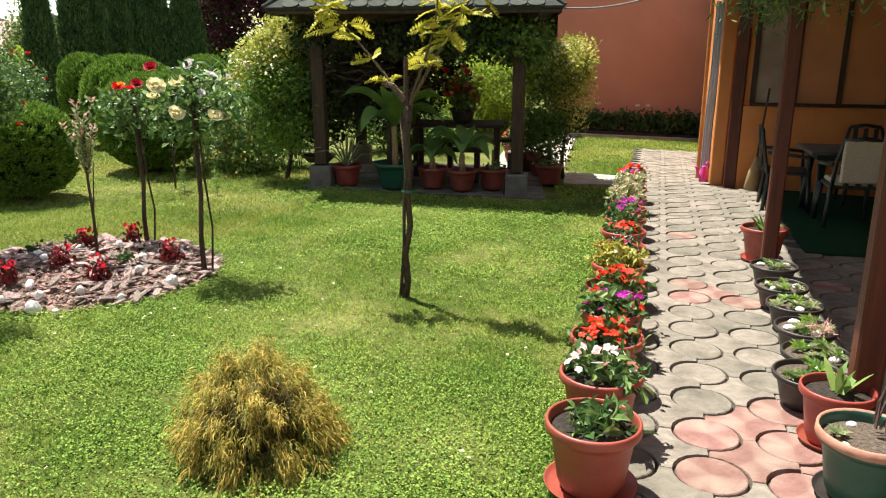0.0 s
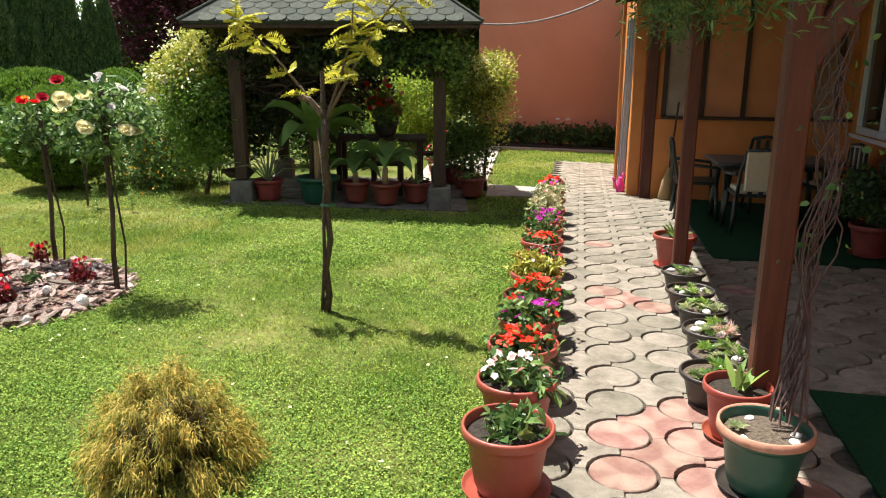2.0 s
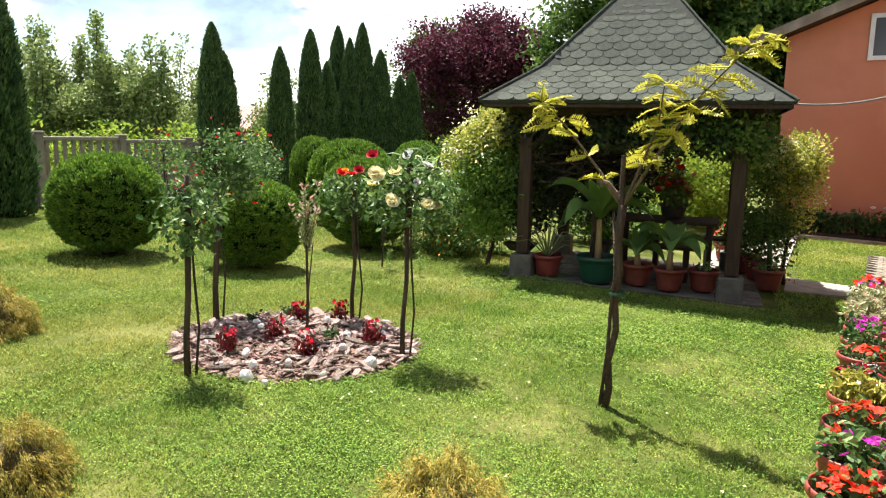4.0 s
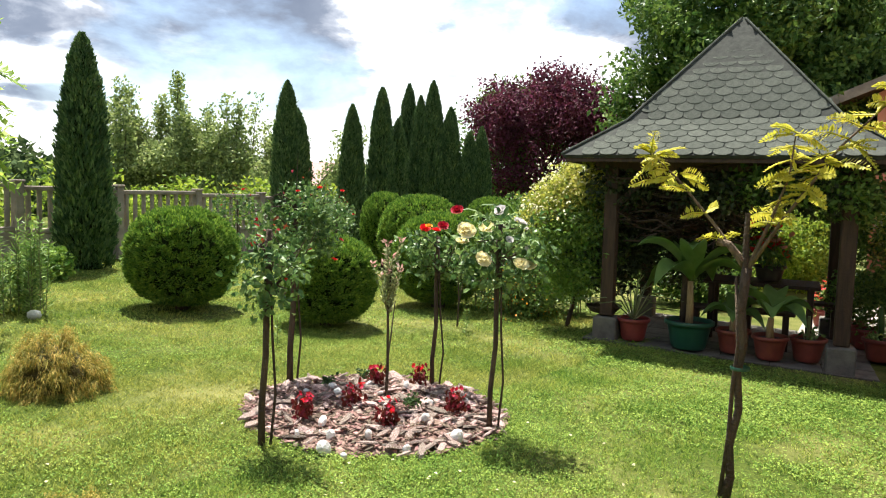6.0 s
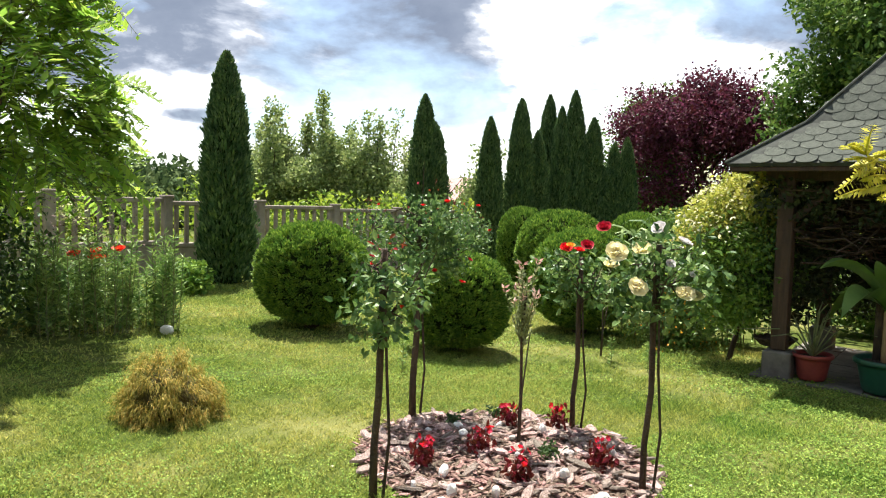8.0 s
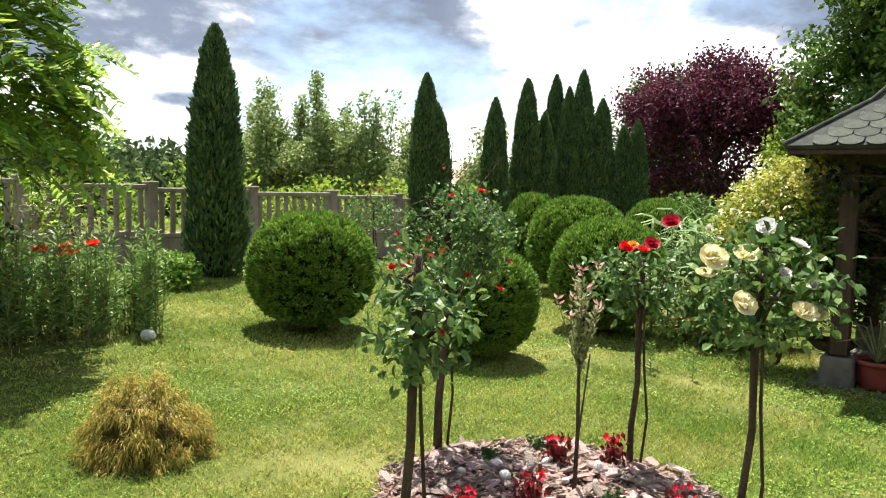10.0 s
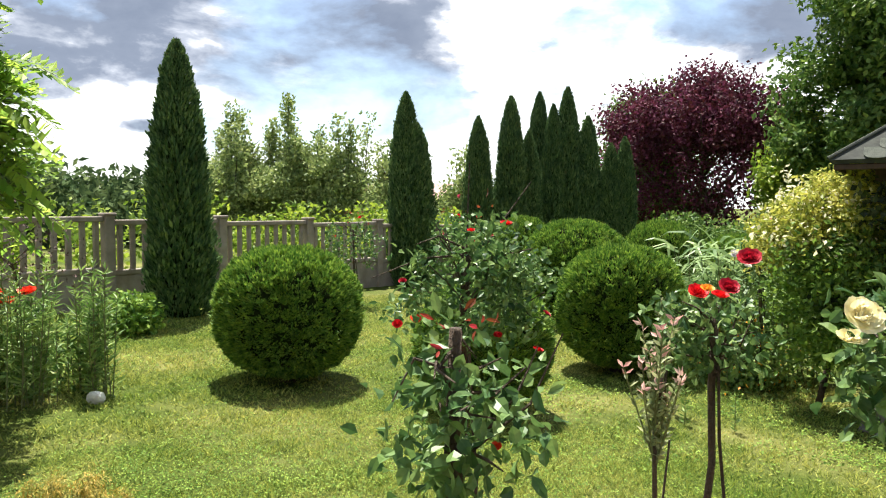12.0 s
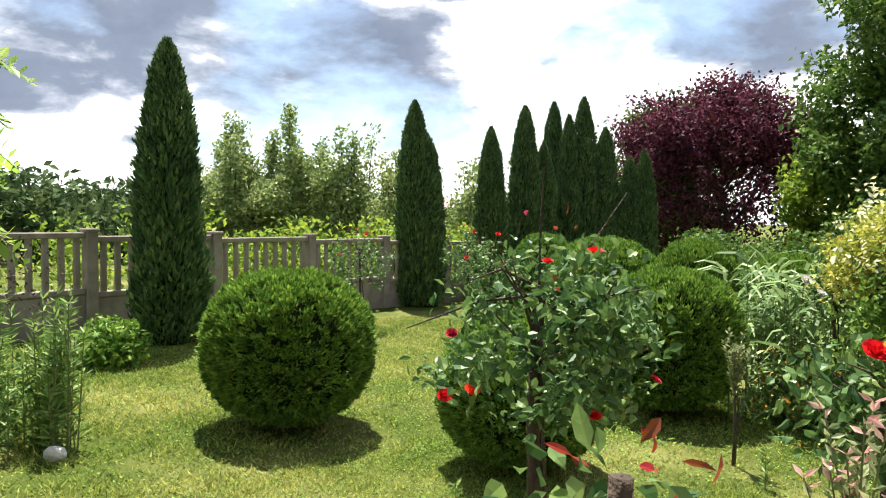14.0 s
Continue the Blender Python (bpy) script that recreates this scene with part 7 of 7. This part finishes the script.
# planter box at the front left post
t = thing("planter", pose(-4.14, 8.56, G(-4.14, 8.56) + 0.30, 0, 0, 12), "low brown bowl on the gazebo footing", "flower pot")
part("bowl", lathe([(0.001, 0), (0.14, 0.0), (0.2, 0.06), (0.22, 0.08), (0.2, 0.08), (0.16, 0.05), (0.001, 0.05)], seg=22), M["bark"], t, smooth=True)
# table inside, pots of red and pink flowers on it
tb = thing("garden_table", pose(-2.8, 10.15, G(-2.8, 10.15) + 0.02, 0, 0, 12), "dark wooden table inside the gazebo", "table")
part("tabletop", box(0, 0, 0.72, 1.3, 0.75, 0.04, 0.012), M["dark_wood"], tb)
for sx, sy in ((-1, -1), (1, -1), (-1, 1), (1, 1)):
    part("leg", box(sx * 0.55, sy * 0.28, 0.35, 0.07, 0.07, 0.7, 0.006), M["dark_wood"], tb)
for sy in (-1, 1):
    bn = thing("bench", pose(-2.75 + sy * 0.14, 10.25 - sy * -0.62, G(-2.75, 10.25) + 0.02, 0, 0, 12), "dark wooden bench beside the gazebo table", "bench", "gazebo benches")
    part("seat", box(0, 0, 0.43, 1.2, 0.28, 0.04, 0.01), M["dark_wood"], bn)
    for sx in (-1, 1):
        part("leg", box(sx * 0.5, 0, 0.205, 0.07, 0.24, 0.41, 0.006), M["dark_wood"], bn)
PLZ = 0.02 + 0.74
t = garden_pot(-2.68, 10.0, "shallow brown bowl of red and pink pelargoniums on the table", "rose_leaf", 110, 0.06, (("scarlet_petal", 8, 1.6), ("pink_petal", 8, 1.6), ("red_petal", 6, 1.6)), seed=51, meshes=(BOWL[0], BOWL[1], BOWL[2]), group="", z=PLZ, height=0.14, spread=1.2, saucer=False, scale=1.15)
part("leaves", crown((0, 0, 0.34), (0.17, 0.17, 0.14), 240, 30, 0.04, 0.06, 177, shape="oval"), M["young_leaf"], t)
r = random.Random(12)
for k in range(26):
    a, rr, zz = r.uniform(0, 6.28), r.uniform(0.02, 0.26), r.uniform(0.30, 0.68)
    part("bloom", BLOOM[("scarlet_petal", "pink_petal", "red_petal")[k % 3]], None, t, m=pose(rr * math.cos(a), rr * math.sin(a), zz, r.uniform(20, 70), 0, r.uniform(0, 360)) @ Matrix.Scale(r.uniform(0.55, 0.85), 4))
    part("flower_stalk", tube([(rr * 0.3 * math.cos(a), rr * 0.3 * math.sin(a), 0.15), (rr * math.cos(a), rr * math.sin(a), zz)], [0.004, 0.003], 4), M["stem"], t)
for k, (x, y) in enumerate(((-2.55, 12.9), (-2.7, 13.8), (-2.45, 12.2), (-2.85, 14.8))):
    garden_pot(x, y, "dull red pot with red flowers beside the stone walk", "lily_leaf", 130, 0.09, (("red_petal", 16, 1.8),), seed=60 + k, meshes=GZP, group="pots beside the stone walk", z=0.02, height=0.2, spread=1.1, saucer=False)


# ---- grass ----
def in_bed(x, y):
    return (x - BED[0]) ** 2 + (y - BED[1]) ** 2 < 0.82


def grass(x0, x1, y0, y1, per_m2, h, w, name="grass", path=True, mat_name="grass"):
    n = int((x1 - x0) * (y1 - y0) * per_m2)
    x, y = rng.uniform(x0, x1, n), rng.uniform(y0, y1, n)
    q = np.stack([x, y, 0 * x], 1)
    dens = 0.66 + 0.35 * lumps(q, 301, 1.1) + 0.2 * lumps(q, 302, 4) + 0.45 * lumps(q, 304, 24)
    keep = ((x < -0.09 - 0.048 * np.maximum(0, y - 2.72)) | (not path)) & ~in_bed(x, y) & (rng.uniform(0, 1, n) < dens)
    gx, gy = (x + 3.03) * 0.977 + (y - 9.93) * 0.215, -(x + 3.03) * 0.215 + (y - 9.93) * 0.977
    keep &= ~((gx > -1.55) & (gx < 1.6) & (gy > -1.45) & (gy < 1.5))
    keep &= ~((x > -1.5) & (y > 10.2) & (y < 11.35)) & ~((y > 11.2) & (x > -2.2 - 0.16 * (y - 11.3) - 0.5) & (x < -1.45 - 0.1 * (y - 11.3)))
    x, y = x[keep], y[keep]
    p = np.stack([x, y, -(0.02619 * x + 0.03144 * y) - 0.004], 1)
    k = len(p)
    ax = np.stack([rng.normal(size=k) * 0.75, rng.normal(size=k) * 0.75, np.full(k, 0.75)], 1)
    hh = h * rng.uniform(0.45, 1.25, k) * (1 + 0.3 * lumps(p, 303, 1.6) + 0.4 * lumps(p * np.array([1, 1, 0]), 304, 24))
    ob = part(name, leaves(p, ax, hh, w * rng.uniform(0.6, 1.3, k), up=0.2, shape="sliver"), M[mat_name])
    tagged(ob, "short mown green lawn grass", "grass", kind="stuff")


grass(-3.6, -0.05, 1.2, 5.2, 14000, 0.036, 0.006)
grass(-7.2, -3.6, 1.6, 6.4, 12000, 0.038, 0.0075, mat_name="dry_grass")
grass(-3.6, -0.1, 5.2, 9.2, 9000, 0.038, 0.008)
grass(-7.2, -3.6, 6.4, 9.6, 6000, 0.042, 0.010, mat_name="dry_grass")
grass(-12.6, -7.2, 2.0, 11.0, 4500, 0.045, 0.012, mat_name="dry_grass")
grass(-2.6, -0.4, 9.2, 17.8, 3000, 0.05, 0.014)
grass(-0.75, 0.6, 15.62, 18.0, 2500, 0.05, 0.016, path=False)


def clover(x0, x1, y0, y1, per_m2, size):
    n = int((x1 - x0) * (y1 - y0) * per_m2)
    x, y = rng.uniform(x0, x1, n), rng.uniform(y0, y1, n)
    q = np.stack([x, y, 0 * x], 1)
    keep = (rng.uniform(0, 1, n) < 0.4 + 0.55 * lumps(q, 311, 2.2) + 0.3 * lumps(q, 312, 7) + 0.35 * lumps(q, 313, 26)) & ~in_bed(x, y) & (x < -0.12 - 0.048 * np.maximum(0, y - 2.72))
    p = q[keep]
    k = len(p)
    p[:, 2] = -(0.02619 * p[:, 0] + 0.03144 * p[:, 1]) + rng.uniform(0.012, 0.04, k)
    ax = np.stack([rng.normal(size=k), rng.normal(size=k), rng.normal(size=k) * 0.35], 1)
    ob = part("clover", leaves(p, ax, size * rng.uniform(0.6, 1.3, k), size * rng.uniform(0.6, 1.1, k), up=0.8, cup=0.15, shape="diamond"), M["clover"])
    tagged(ob, "small clover leaves growing among the lawn grass", "clover", kind="stuff")


clover(-3.6, -0.1, 1.2, 5.2, 9000, 0.0118)
clover(-7.2, -3.6, 1.6, 6.4, 4000, 0.0135)
clover(-3.6, -0.1, 5.2, 8.4, 4000, 0.018)
clover(-12.0, -7.2, 2.4, 9.0, 1100, 0.018)
clover(-7.2, -3.6, 6.4, 9.0, 3000, 0.020)
x, y = rng.uniform(-4.5, -0.4, 60), rng.uniform(1.8, 5.0, 60)
k = ~in_bed(x, y)
p = np.stack([x[k], y[k], -(0.02619 * x[k] + 0.03144 * y[k]) + 0.035], 1)
tagged(part("lawn_flowers", leaves(p, rng.normal(size=p.shape) * 0.3 + np.array([1, 0, 0]), 0.022, 0.022, up=0.9, shape="diamond"), M["yellow_petal"]), "few tiny yellow flowers in the lawn", "flowers", kind="stuff")

build_pavers()
r = random.Random(77)
inv_gz = 12.4
for i in range(6):
    for j in range(6):
        lx, ly = -1.2 + i * 0.5, -1.12 + j * 0.475
        p = GZ @ Vector((lx, ly, 0))
        ang = math.radians(inv_gz)
        c = [(p.x + math.cos(ang) * sx * 0.25 * q1 - math.sin(ang) * sy * 0.235 * q2, p.y + math.sin(ang) * sx * 0.25 * q1 + math.cos(ang) * sy * 0.235 * q2)
             for sx, sy, q1, q2 in ((-1, -1, r.uniform(0.9, 1), 1), (1, -1, 1, r.uniform(0.9, 1)), (1, 1, r.uniform(0.9, 1), 1), (-1, 1, 1, r.uniform(0.9, 1)))]
        # floor slabs carry the roof's shade in their darker colour
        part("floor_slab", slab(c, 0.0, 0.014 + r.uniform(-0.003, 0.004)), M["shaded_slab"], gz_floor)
